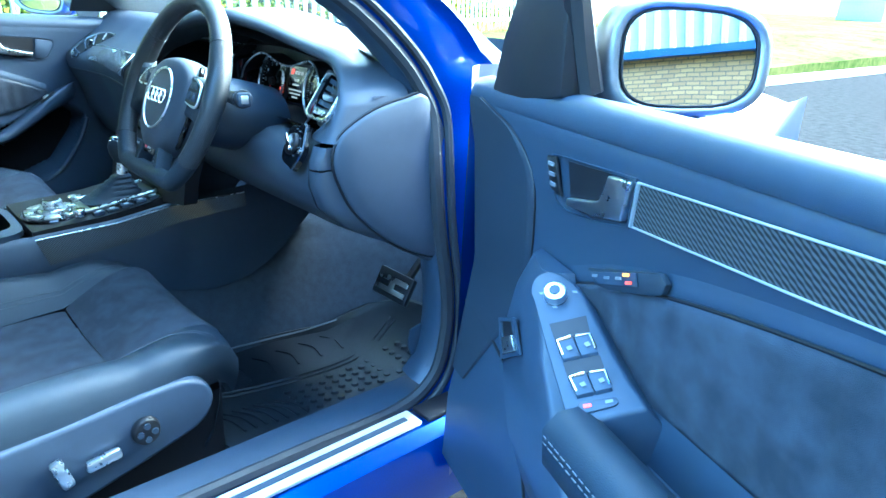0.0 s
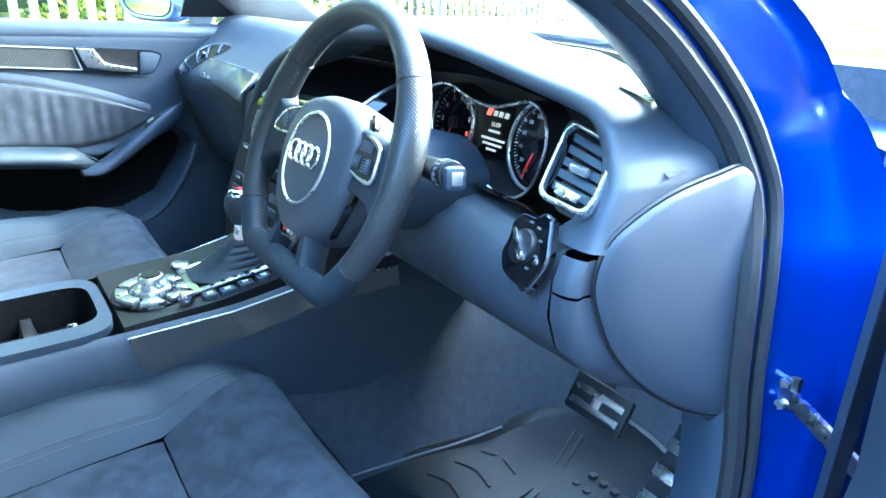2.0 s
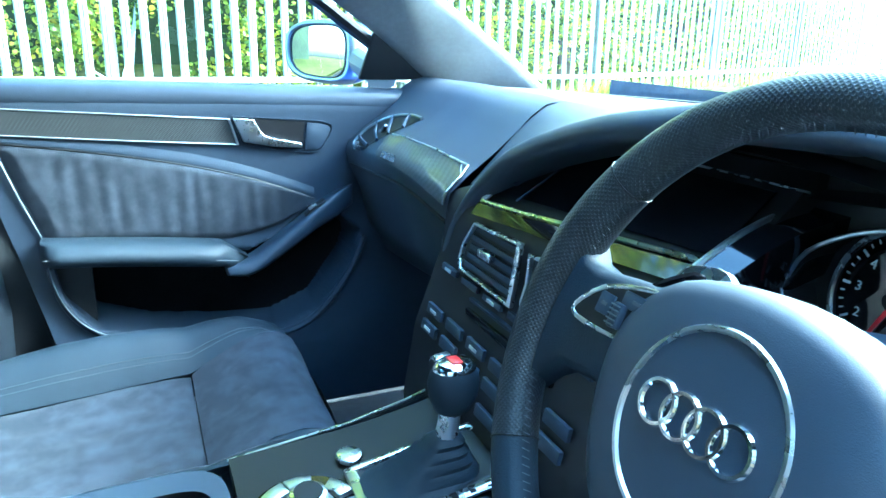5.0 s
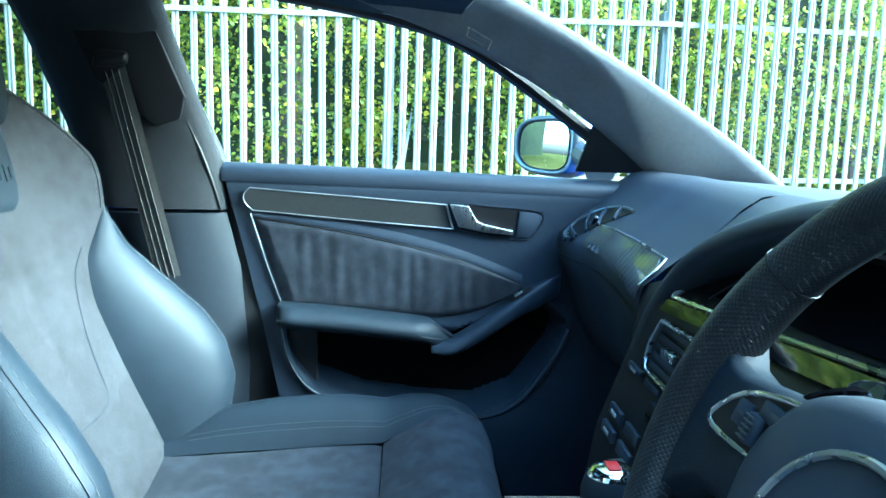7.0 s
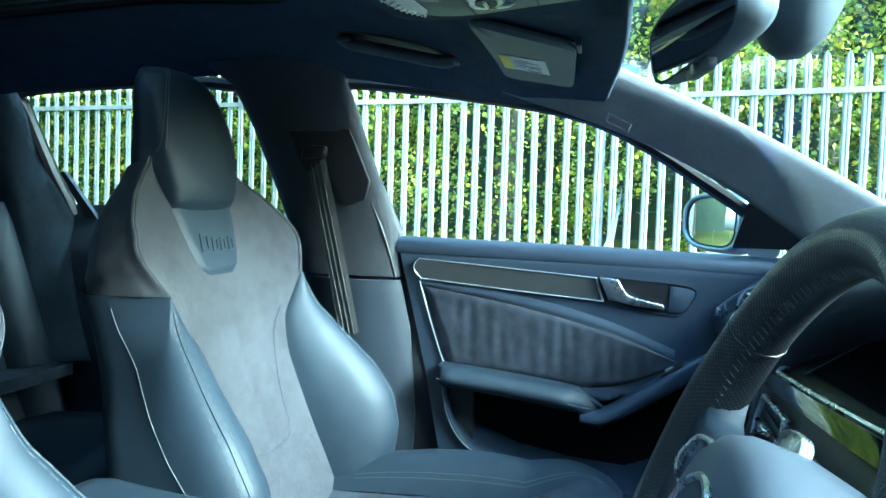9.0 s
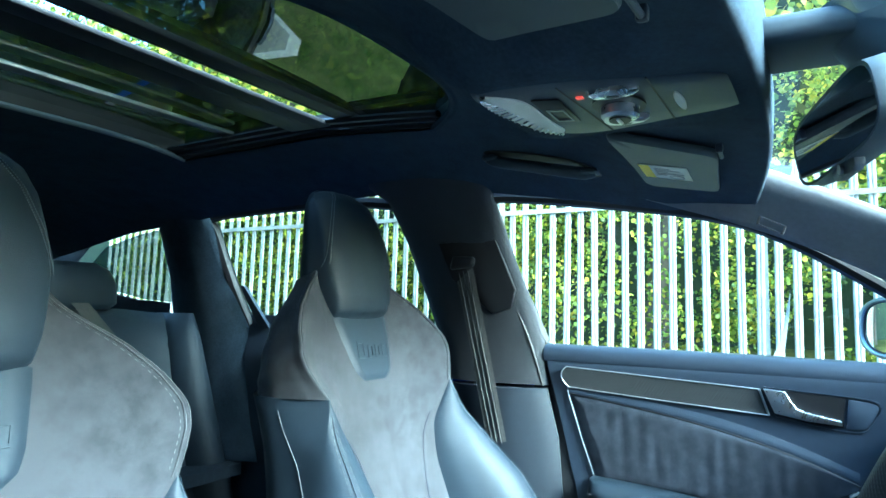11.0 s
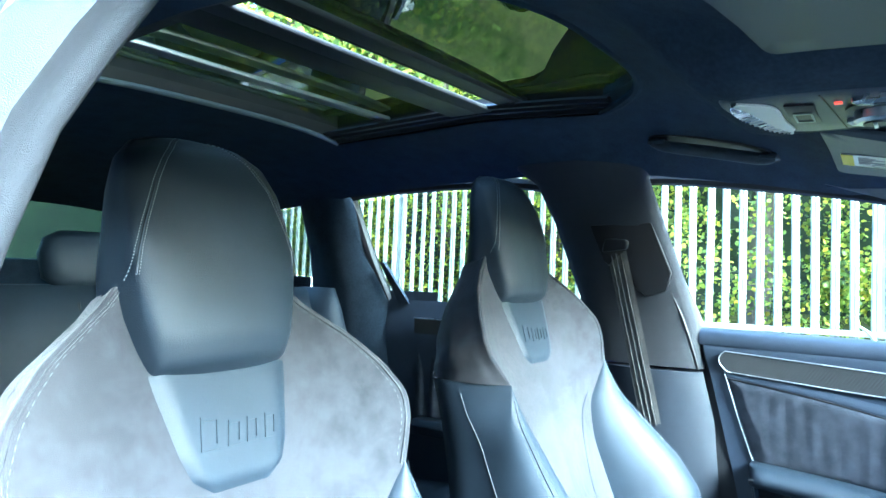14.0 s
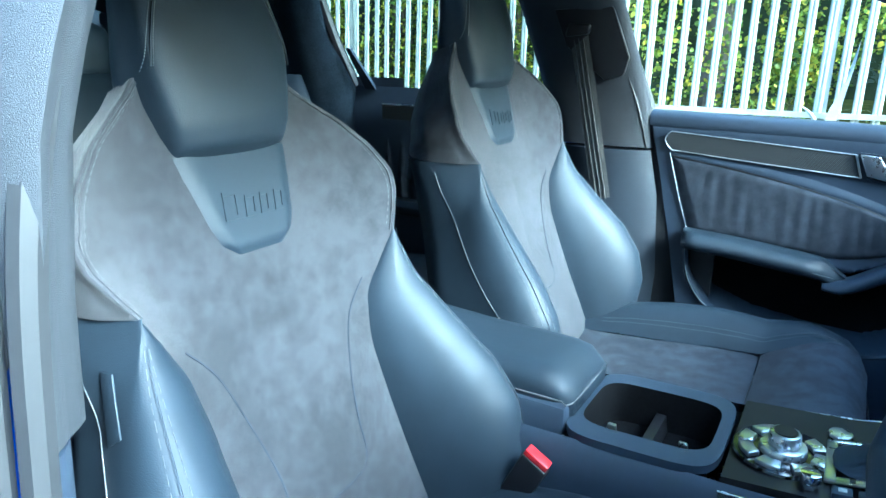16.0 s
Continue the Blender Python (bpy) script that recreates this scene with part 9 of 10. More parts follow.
    for t in [k / 10 for k in range(11)]:
        p = Vector((0.028, 0.035, ctop(0.03) + 0.004)).lerp(knob_base, t)
        w = lerp(0.046, 0.013, t ** 0.7) + (0.003 if int(t * 10) % 2 else 0)
        l = lerp(0.072, 0.014, t ** 0.7) + (0.003 if int(t * 10) % 2 else 0)
        rings.append([p + Vector((w * math.copysign(abs(math.cos(a)) ** 0.6, math.cos(a)), l * math.copysign(abs(math.sin(a)) ** 0.6, math.sin(a)) - (1 - t) * 0.0, 0)) for a in [2 * math.pi * k / 20 for k in range(20)]])
    loft(bm, rings)
    part("gaiter", bm, M_leather, gate, "pleated black leather gaiter", smooth=50)
    bm = bmn()
    cyl(bm, knob_base - Vector((0, 0, 0.005)), knob_base + Vector((0, 0.004, 0.030)), 0.013, 0.011, n=20)
    part("selector_collar", bm, M_chrome, gate, "satin collar")
    bm = bmn()
    ck = knob_base + Vector((0, 0.006, 0.055))
    rings = []
    for z, r in ((-0.030, 0.012), (-0.025, 0.018), (-0.010, 0.024), (0.005, 0.026), (0.016, 0.024), (0.022, 0.021)):
        rings.append([ck + Vector((r * 0.92 * math.cos(a), r * 1.1 * math.sin(a), z)) for a in [2 * math.pi * k / 24 for k in range(24)]])
    loft(bm, rings)
    kn = part("selector_knob", bm, M_leather, gate, "black leather knob", smooth=60)
    bm = bmn()
    rings = []
    for z, r in ((0.0215, 0.0215), (0.026, 0.020), (0.029, 0.016), (0.030, 0.006)):
        rings.append([ck + Vector((r * 0.92 * math.cos(a), r * 1.1 * math.sin(a), z)) for a in [2 * math.pi * k / 24 for k in range(24)]])
    loft(bm, rings)
    part("knob_cap", bm, M_bright, kn, "polished cap", smooth=60)
    bm = bmn()
    box(bm, ck + Vector((0, 0, 0.0305)), (0.018, 0.012, 0.001))
    part("cap_badge", bm, M_red, kn, bevel=0.0003)
    # cupholder tray
    bm = bmn()
    yt0, yt1 = -0.405, -0.172
    def tray(wx, y0, y1, dz):
        """Rounded oblong, longer along the car."""
        cy, hy = (y0 + y1) / 2, (y1 - y0) / 2
        pts = []
        for k in range(40):
            a = 2 * math.pi * k / 40
            y = cy + hy * math.copysign(abs(math.sin(a)) ** 0.4, math.sin(a))
            pts.append(Vector((0.004 + wx * math.copysign(abs(math.cos(a)) ** 0.4, math.cos(a)), y, ctop(y) + dz)))
        return pts
    outer, inner = tray(0.116, yt0, yt1, 0.0), tray(0.078, yt0 + 0.018, yt1 - 0.018, 0.002)
    frame_prism(bm, outer, inner, (0, 0, -0.012))
    part("cupholder_rim", bm, M_plastic, console, "dark cupholder rim", smooth=40)
    bm = bmn()
    rows = [[p + Vector((0, 0, -dz)) for p in inset_line(inner, k)] for k, dz in ((1.0, 0.0), (0.97, 0.03), (0.93, 0.065), (0.5, 0.066), (0.02, 0.066))]
    loft(bm, rows, True, False)
    part("cupholder_well", bm, M_recess_shade, console, smooth=40)
    bm = bmn()
    loft(bm, [[Vector((x, -0.290 + dy, ctop(-0.29) - dz)) for x in (-0.074, -0.03, 0.03, 0.082)] for dy, dz in ((-0.014, 0.064), (-0.008, 0.036), (0.008, 0.036), (0.014, 0.064))], closed=False)
    part("cup_divider", bm, M_black, console, smooth=60)
    for yy in (-0.235, -0.345):
        bm = bmn()
        box(bm, (0.046, yy + 0.005, ctop(yy) - 0.022), (0.008, 0.014, 0.026))
        part("cup_spring", bm, M_chrome, console, "bright cup spring", bevel=0.002)
    # rear plate beside the tray
    bm = bmn()
    sheet(bm, lambda u, v: Vector((lerp(-0.120, 0.120, u), lerp(-0.62, -0.40, v), ctop(-0.45) - 0.02)), 2, 2, (0, 0, -0.02))
    part("console_deck", bm, M_plastic, console)
    # armrest lid
    bm = bmn()
    rings = []
    for k in range(15):
        t = k / 14
        y = lerp(-0.80, -0.395, t)
        e = min(1, min(t, 1 - t) / 0.10) ** 0.5
        w, h = 0.092 * (0.85 + 0.15 * e), 0.030 * e + 0.02
        z = 0.584
        rings.append([Vector((w * math.copysign(abs(math.cos(a)) ** 0.45, math.cos(a)), y, z + h * math.copysign(abs(math.sin(a)) ** 0.55, math.sin(a)) - 0.012 * t)) for a in [2 * math.pi * j / 28 for j in range(28)]])
    loft(bm, rings)
    arm = part("armrest_lid", bm, M_leather, console, "black leather armrest lid", smooth=70)
    bm = bmn()
    tube(bm, smoothline([Vector((0.0915, lerp(-0.78, -0.41, k / 10), 0.586)) for k in range(11)] + [Vector((0.08, -0.396, 0.581)), Vector((-0.08, -0.396, 0.581))], 2), 0.0014, 5)
    part("lid_stitch", bm, M_thread, arm)
    bm = bmn()
    box(bm, (0, -0.60, 0.50), (0.20, 0.40, 0.16))
    part("armrest_box", bm, M_plastic, console, bevel=0.010)
    # belt buckle on the driver's side
    bk = thing("belt_buckle", (0.155, -0.42, 0.50), "black belt buckle with red release button", "seat belt buckle")
    bm = bmn()
    box(bm, (0.153, -0.445, 0.470), (0.026, 0.046, 0.110), Euler((radians(-28), 0, 0)).to_matrix())
    part("buckle_body", bm, M_black, bk, bevel=0.006)
    bm = bmn()
    box(bm, (0.153, -0.418, 0.522), (0.020, 0.042, 0.010), Euler((radians(-28), 0, 0)).to_matrix())
    part("release_button", bm, M_red, bk, "red release button", bevel=0.002)


build_console()


def footwell():
    # rubber mat with raised rim, channels and studs
    mt = thing("floor_mat", (0.46, 0.3, 0.21), "black rubber floor mat with raised rim and studs", "floor mat")
    o = [(0.235, 0.05), (0.62, 0.03), (0.685, 0.12), (0.69, 0.40), (0.66, 0.56), (0.52, 0.62), (0.36, 0.60), (0.255, 0.45)]
    ol = [(p.x, p.y) for p in smoothline([(x, y, 0) for x, y in o], 4, closed=True)]

    def zf(y):
        return 0.206 + max(0, y - 0.45) * 0.45
    bm = bmn()
    rows = [[Vector((0.46 + (x - 0.46) * k, 0.32 + (y - 0.32) * k, zf(0.32 + (y - 0.32) * k) + dz)) for x, y in ol] for k, dz in ((1.0, 0.0), (1.0, 0.022), (0.97, 0.024), (0.94, 0.008), (0.6, 0.007), (0.3, 0.007), (0.02, 0.007))]
    loft(bm, rows, True, False)
    body = part("mat_tray", bm, M_rubber, mt, smooth=50)
    # highlight on the tunnel-side rim, put in as a thin pale tube
    bm = bmn()
    rim = [(0.228, 0.12), (0.236, 0.20), (0.247, 0.30), (0.258, 0.38), (0.272, 0.47)]
    tube(bm, smoothline([Vector((x, y, zf(y) + 0.024)) for x, y in rim], 4), 0.0022, 6)
    part("rim_highlight", bm, M_piping, body, "pale highlight strip along the rim")
    for lines in ([(0.36, 0.06), (0.392, 0.117), (0.428, 0.32), (0.416, 0.457), (0.385, 0.56)], [(0.376, 0.06), (0.408, 0.117), (0.444, 0.32), (0.432, 0.457), (0.405, 0.56)]):
        bm = bmn()
        tube(bm, smoothline([Vector((x, y, zf(y) + 0.009)) for x, y in lines], 4), 0.004, 6)
        part("mat_ridge", bm, M_rubber, body)
    for k in range(7):
        bm = bmn()
        y0 = 0.075 + 0.022 * k
        tube(bm, smoothline([Vector((0.455 + 0.004 * k, y0 - 0.030, zf(y0) + 0.009)), Vector((0.495 + 0.004 * k, y0 - 0.004, zf(y0) + 0.010)), Vector((0.545 + 0.003 * k, y0 + 0.004, zf(y0) + 0.009))], 4), 0.0032, 6)
        part("mat_rib", bm, M_rubber, body)
        bm = bmn()
        y1 = 0.10 + 0.062 * k
        tube(bm, smoothline([Vector((0.285, y1, zf(y1) + 0.008)), Vector((0.325, y1 + 0.018, zf(y1) + 0.010)), Vector((0.375, y1 + 0.012, zf(y1) + 0.008))], 4), 0.0028, 6)
        part("mat_rib", bm, M_rubber, body)
        bm = bmn()
        tube(bm, smoothline([Vector((0.600, y1, zf(y1) + 0.008)), Vector((0.63, y1 + 0.02, zf(y1) + 0.010)), Vector((0.655, y1 + 0.05, zf(y1) + 0.008))], 4), 0.0028, 6)
        part("mat_rib", bm, M_rubber, body)
    for i in range(4):
        for j in range(12):
            bm = bmn()
            x, y = 0.468 + 0.026 * i + 0.013 * (j % 2), 0.215 + 0.027 * j
            cyl(bm, (x, y, zf(y) + 0.006), (x, y, zf(y) + 0.0125), 0.0095, 0.0075, n=10)
            part("mat_stud", bm, M_rubber, body)
    # pedals
    brake = thing("brake_pedal", (0.47, 0.52, 0.40), "aluminium-faced brake pedal with rubber bars", "pedal")

    def pedal(c, w, h, name, parent, tilt):
        r = Euler((radians(tilt), 0, 0)).to_matrix()
        bm = bmn()
        box(bm, c, (w, 0.014, h), r)
        pd = part(name, bm, M_rubber, parent, bevel=0.005)
        for dx, dz, ww, hh in ((0, 0.012, w * 0.84, 0.012), (0, -0.014, w * 0.84, 0.012), (0.0, -0.001, 0.018, h * 0.55)):
            bm = bmn()
            box(bm, Vector(c) + r @ Vector((dx, -0.008, dz)), (ww, 0.004, hh), r)
            part("pedal_plate", bm, M_chrome, pd, "aluminium pedal face", bevel=0.001)
        return pd
    pedal((0.488, 0.492, 0.404), 0.125, 0.066, "pedal_pad", brake, -28)
    bm = bmn()
    tube(bm, [(0.46, 0.505, 0.40), (0.44, 0.57, 0.38), (0.43, 0.66, 0.46), (0.42, 0.72, 0.62)], 0.010, 8)
    part("pedal_arm", bm, M_black, brake)
    acc = thing("accelerator_pedal", (0.60, 0.58, 0.25), "aluminium-faced floor-hinged accelerator pedal", "pedal")
    bm = bmn()
    loft(bm, [[(x, y, z) for x in (0.575, 0.63)] for y, z in ((0.50, 0.235), (0.56, 0.30), (0.62, 0.40), (0.64, 0.43))] , closed=False)
    loft(bm, [[(x, y + 0.012, z) for x in (0.575, 0.63)] for y, z in ((0.50, 0.235), (0.56, 0.30), (0.62, 0.40), (0.64, 0.43))] , closed=False)
    part("pedal_pad", bm, M_rubber, acc)
    for k in range(4):
        bm = bmn()
        t = 0.15 + 0.22 * k
        p = Vector((0.6025, 0.50, 0.245)).lerp(Vector((0.6025, 0.63, 0.42)), t)
        box(bm, p + Vector((0, -0.006, 0.004)), (0.045, 0.004, 0.022), Euler((radians(-36), 0, 0)).to_matrix())
        part("pedal_plate", bm, M_chrome, acc, bevel=0.001)
    # kick panel
    bm = bmn()
    loft(bm, [[(0.728, y, z) for y in (0.40, 0.50, 0.62, 0.85)] for z in (0.20, 0.40, 0.60)], closed=False)
    tagged(part("kick_panel", bm, M_plastic), "dark plastic kick panel in the footwell", "trim", kind="structure")
    bm = bmn()
    prism(bm, [(0.724, y, z) for y, z in ((0.352, 0.425), (0.380, 0.432), (0.386, 0.405), (0.380, 0.372), (0.356, 0.368), (0.348, 0.395))], (-0.006, 0, 0))
    tagged(part("bonnet_release", bm, M_plastic, bevel=0.002), "dark plastic bonnet release lever", "lever")


footwell()

# ---- overhead ----


def overhead_console():
    CAR[0] = False
    oc = thing("overhead_console", (0.045, -0.15, 1.26), "grey overhead console with sunroof dial and reading lamps", "overhead console")

    def R(x, y, dz=0.0):
        return Vector((x, y, 1.243 + dz))
    ol = [(p.x, p.y) for p in smoothline([(-0.004, -0.022, 0), (-0.026, -0.09, 0), (-0.047, -0.165, 0), (-0.040, -0.210, 0), (-0.005, -0.236, 0), (0.06, -0.250, 0), (0.118, -0.254, 0), (0.140, -0.236, 0), (0.138, -0.165, 0), (0.118, -0.09, 0), (0.096, -0.022, 0), (0.046, -0.014, 0)], 5, closed=True)]
    cx, cy = 0.047, -0.145

    def grown(k, dz):
        return [R(cx + (x - cx) * k, cy + (y - cy) * k, dz) for x, y in ol]
    bm = bmn()
    loft(bm, [grown(1.10, 0.040), grown(1.07, 0.010), grown(1.035, 0.002), grown(0.99, 0.0), grown(0.6, 0.0), grown(0.02, 0.0)])
    part("console_body", bm, M_plastic, oc, smooth=60)
    # split lines between lamp, switch and front panels
    for pts in ([(0.126, -0.170), (0.06, -0.166), (-0.045, -0.160)], [(0.118, -0.088), (0.04, -0.0885), (-0.026, -0.088)]):
        bm = bmn()
        tube(bm, [R(x, y, -0.0002) for x, y in pts], 0.0009, 6)
        part("panel_gap", bm, M_black, oc)
    # sunroof dial in its oval seat
    def oval(x, y, a, b, dz, n=28):
        return [R(x + a * math.cos(2 * math.pi * k / n), y + b * math.sin(2 * math.pi * k / n), dz) for k in range(n)]
    bm = bmn()
    loft(bm, [oval(0.050, -0.129, 0.036, 0.026, 0.001), oval(0.050, -0.129, 0.036, 0.026, -0.0025), oval(0.050, -0.129, 0.032, 0.022, -0.003)])
    part("dial_seat", bm, M_black, oc, smooth=40)
    bm = bmn()
    loft(bm, [oval(0.046, -0.129, 0.021, 0.019, -0.002), oval(0.046, -0.129, 0.021, 0.019, -0.012), oval(0.046, -0.129, 0.018, 0.016, -0.015)])
    dial = part("sunroof_dial", bm, M_chrome, oc, "satin sunroof dial", smooth=40)
    bm = bmn()
    loft(bm, [oval(0.046, -0.129, 0.013, 0.011, -0.0145), oval(0.046, -0.129, 0.013, 0.011, -0.0165)])
    part("dial_face", bm, M_black, dial, smooth=30)
    bm = bmn()
    box(bm, R(0.046, -0.129, -0.0175), (0.022, 0.0035, 0.003))
    part("dial_grip", bm, M_chrome, dial, bevel=0.001)
    for x, y in ((0.098, -0.123), (0.002, -0.133)):
        bm = bmn()
        loft(bm, [oval(x, y, 0.011, 0.024, 0.001), oval(x, y, 0.011, 0.024, -0.004), oval(x, y, 0.007, 0.019, -0.007)])
        sw = part("lamp_switch", bm, M_chrome, oc, "oval satin lamp switch", smooth=50)
        bm = bmn()
        loft(bm, [oval(x, y, 0.0035, 0.006, -0.0065, 14), oval(x, y, 0.0035, 0.006, -0.0078, 14)])
        part("switch_mark", bm, M_plastic, sw)
    for x, y, w in ((0.089, -0.158, 0.007), (-0.010, -0.146, 0.004)):
        bm = bmn()
        box(bm, R(x, y, -0.0008), (w, w, 0.002))
        part("lamp_led", bm, M_led_red, oc, "red lamp indicator", bevel=0.0005)
    bm = bmn()
    loft(bm, [oval(0.038, -0.0715, 0.030, 0.0042, 0.001, 20), oval(0.038, -0.0715, 0.030, 0.0042, -0.002, 20)])
    part("ambient_lamp", bm, M_label, oc, "slim pale ambient lamp", smooth=30)
    # ribbed lens along the rear edge, ending in a point
    arc = [p for p in smoothline([(0.134, -0.246, 0), (0.105, -0.2495, 0), (0.06, -0.2455, 0), (0.0, -0.232, 0), (-0.026, -0.214, 0)], 5)]
    inn = [p for p in smoothline([(0.132, -0.241, 0), (0.112, -0.218, 0), (0.085, -0.2105, 0), (0.03, -0.2115, 0), (-0.018, -0.2085, 0)], 5)]
    bm = bmn()
    loft(bm, [[R(p.x, p.y, 0.001) for p in arc], [R(p.x, p.y, -0.004) for p in arc], [R(*p.lerp(q, 0.35).xy, -0.0045) for p, q in zip(arc, inn)], [R(p.x, p.y, -0.0022) for p in inn], [R(p.x, p.y, 0.001) for p in inn]], closed=False)
    lens = part("reading_lamp", bm, M_label, oc, "ribbed pale lamp lens")
    for k in range(1, len(arc)):
        p, q = arc[k], inn[k]
        bm = bmn()
        tube(bm, [R(p.x, p.y, -0.0042), R(*p.lerp(q, 0.42).xy, -0.0046)], 0.0014, 5)
        part("lens_rib", bm, M_chrome, lens)
    # lamp key with a satin outline
    ko = [(0.104, -0.204), (0.020, -0.206), (0.012, -0.180), (0.096, -0.178)]
    bm = bmn()
    prism(bm, [R(x, y, -0.0005) for x, y in ko], (0, 0, -0.002))
    key = part("lamp_key", bm, M_black, oc, bevel=0.002)
    kf = [R(lerp(0.058, x, 0.52) - 0.012, lerp(-0.192, y, 0.66), -0.0026) for x, y in ko]
    bm = bmn()
    frame_prism(bm, kf, inset_line(kf, 0.80), (0, 0, -0.0012))
    part("key_outline", bm, M_shell, key)
    CAR[0] = True


def visor(s, name_label, pts):
    """Folded sun visor: padded board under the lining with a pivot rod and clip."""
    v = thing("sun_visor", (pts[0][0], -0.12, 1.28), name_label, "sun visor", "sun visors")
    ol = []
    for k in range(4):
        a, b, c = Vector(pts[k - 1]), Vector(pts[k]), Vector(pts[(k + 1) % 4])
        r = 0.020
        p, q = b + (a - b).normalized() * r, b + (c - b).normalized() * r
        ol += [p.lerp(b, t).lerp(b.lerp(q, t), t) for t in (0, 0.25, 0.5, 0.75, 1)]
    m = sum(ol, Vector((0, 0))) / len(ol)

    def V(p, k, dz):
        x, y = m + (p - m) * k
        return Vector((x, y, roof_z(x, y) - 0.010 + dz))
    bm = bmn()
    dense = []
    for a, b in zip(ol, ol[1:] + ol[:1]):
        dense += [a.lerp(b, t) for t in ((0, 0.25, 0.5, 0.75) if (b - a).length > 0.05 else (0,))]
    loft(bm, [[V(p, k, dz) for p in dense] for k, dz in ((0.3, 0.004), (0.985, 0.004), (1.0, 0.0), (1.0, -0.005), (0.975, -0.010), (0.7, -0.011), (0.35, -0.011))])
    part("visor_board", bm, M_visor, v, smooth=50)
    bm = bmn()
    c = Vector((pts[1][0] - s * 0.012, pts[1][1] + 0.004))
    tube(bm, [V(c, 1, -0.004) - Vector((s * 0.012, 0, 0)), V(c, 1, -0.004) + Vector((s * 0.035, -0.002, 0))], 0.0032, 10)
    part("pivot_rod", bm, M_plastic, v)
    bm = bmn()
    box(bm, V(c, 1, -0.001) - Vector((s * 0.010, 0, 0)), (0.009, 0.010, 0.014))
    part("visor_clip", bm, M_plastic, v, bevel=0.003)
    return v


def overhead():
    overhead_console()
    visor(1, "large folded grey driver's sun visor", [(0.218, -0.226), (0.292, -0.078), (0.55, -0.115), (0.55, -0.245)])
    v = visor(-1, "folded grey sun visor with a printed label", [(-0.155, -0.226), (-0.205, -0.078), (-0.445, -0.105), (-0.43, -0.226)])
    # printed label beside the visor's rear edge
    q = [Vector((x, y, roof_z(x, y) - 0.0218)) for x, y in ((-0.292, -0.210), (-0.292, -0.135), (-0.372, -0.138), (-0.362, -0.212))]
    down = Vector((0, 0, -0.0008))
    bm = bmn()
    prism(bm, q, down)
    lb = part("visor_label", bm, M_label, v, "pale printed warning label")
    bm = bmn()
    prism(bm, [q[0] + down, q[0].lerp(q[1], 0.22) + down, q[3].lerp(q[2], 0.22) + down, q[3] + down], down * 0.6)
    part("label_band", bm, M_yellow, lb)

    def on(u, w):
        return q[0].lerp(q[1], u).lerp(q[3].lerp(q[2], u), w) + down * 1.3
    for w, u1 in ((0.18, 0.62), (0.30, 0.82), (0.42, 0.55), (0.56, 0.88), (0.68, 0.50)):
        bm = bmn()
        tube(bm, [on(0.30, w), on(u1, w)], 0.0006, 4)
        part("label_line", bm, M_grey_print, lb)
    bm = bmn()
    tube(bm, [on(0.70 + 0.15 * math.cos(2 * math.pi * k / 16), 0.80 + 0.13 * math.sin(2 * math.pi * k / 16)) for k in range(17)], 0.0007, 4)
    part("label_mark", bm, M_grey_print, lb)
    grab_handle(-1, 0.470, "dark grey fold-down grab handle above the passenger window")
    grab_handle(1, 0.497, "dark grey fold-down grab handle above the driver's door")


def grab_handle(s, x0, label):
    """Folded grab handle in a shallow recess of the roof lining."""
    gh = thing("grab_handle", (s * x0, -0.43, 1.31), label, "grab handle", "grab handles")

    def G(dx, y, dz):
        x = s * (x0 - dx)
        return Vector((x, y, roof_z(x, y) + dz))
    bm = bmn()
    loft(bm, [[G(-0.030 * k * c, -0.448 + 0.122 * k * sn, dz) for c, sn in [(math.copysign(abs(math.cos(a)) ** 0.6, math.cos(a)), math.copysign(abs(math.sin(a)) ** 0.35, math.sin(a))) for a in [2 * math.pi * j / 36 for j in range(36)]]] for k, dz in ((1.03, 0.001), (1.0, -0.0025), (0.9, -0.001), (0.3, -0.0008))])
    part("handle_recess", bm, M_black, gh, smooth=50)
    bm = bmn()
    pts = smoothline([G(0.008, -0.335, -0.004), G(0.012, -0.350, -0.014), G(0.016, -0.378, -0.020), G(0.018, -0.448, -0.022), G(0.016, -0.518, -0.020), G(0.012, -0.546, -0.014), G(0.008, -0.561, -0.004)], 4)
    tube(bm, pts, 0.0085, 10, flat=1.5)
    part("handle_bar", bm, M_visor, gh, smooth=60)
    for y in (-0.343, -0.553):
        bm = bmn()
        box(bm, G(0.006, y, -0.007), (0.034, 0.034, 0.012))
        part("handle_foot", bm, M_visor, gh, bevel=0.005, segs=3)


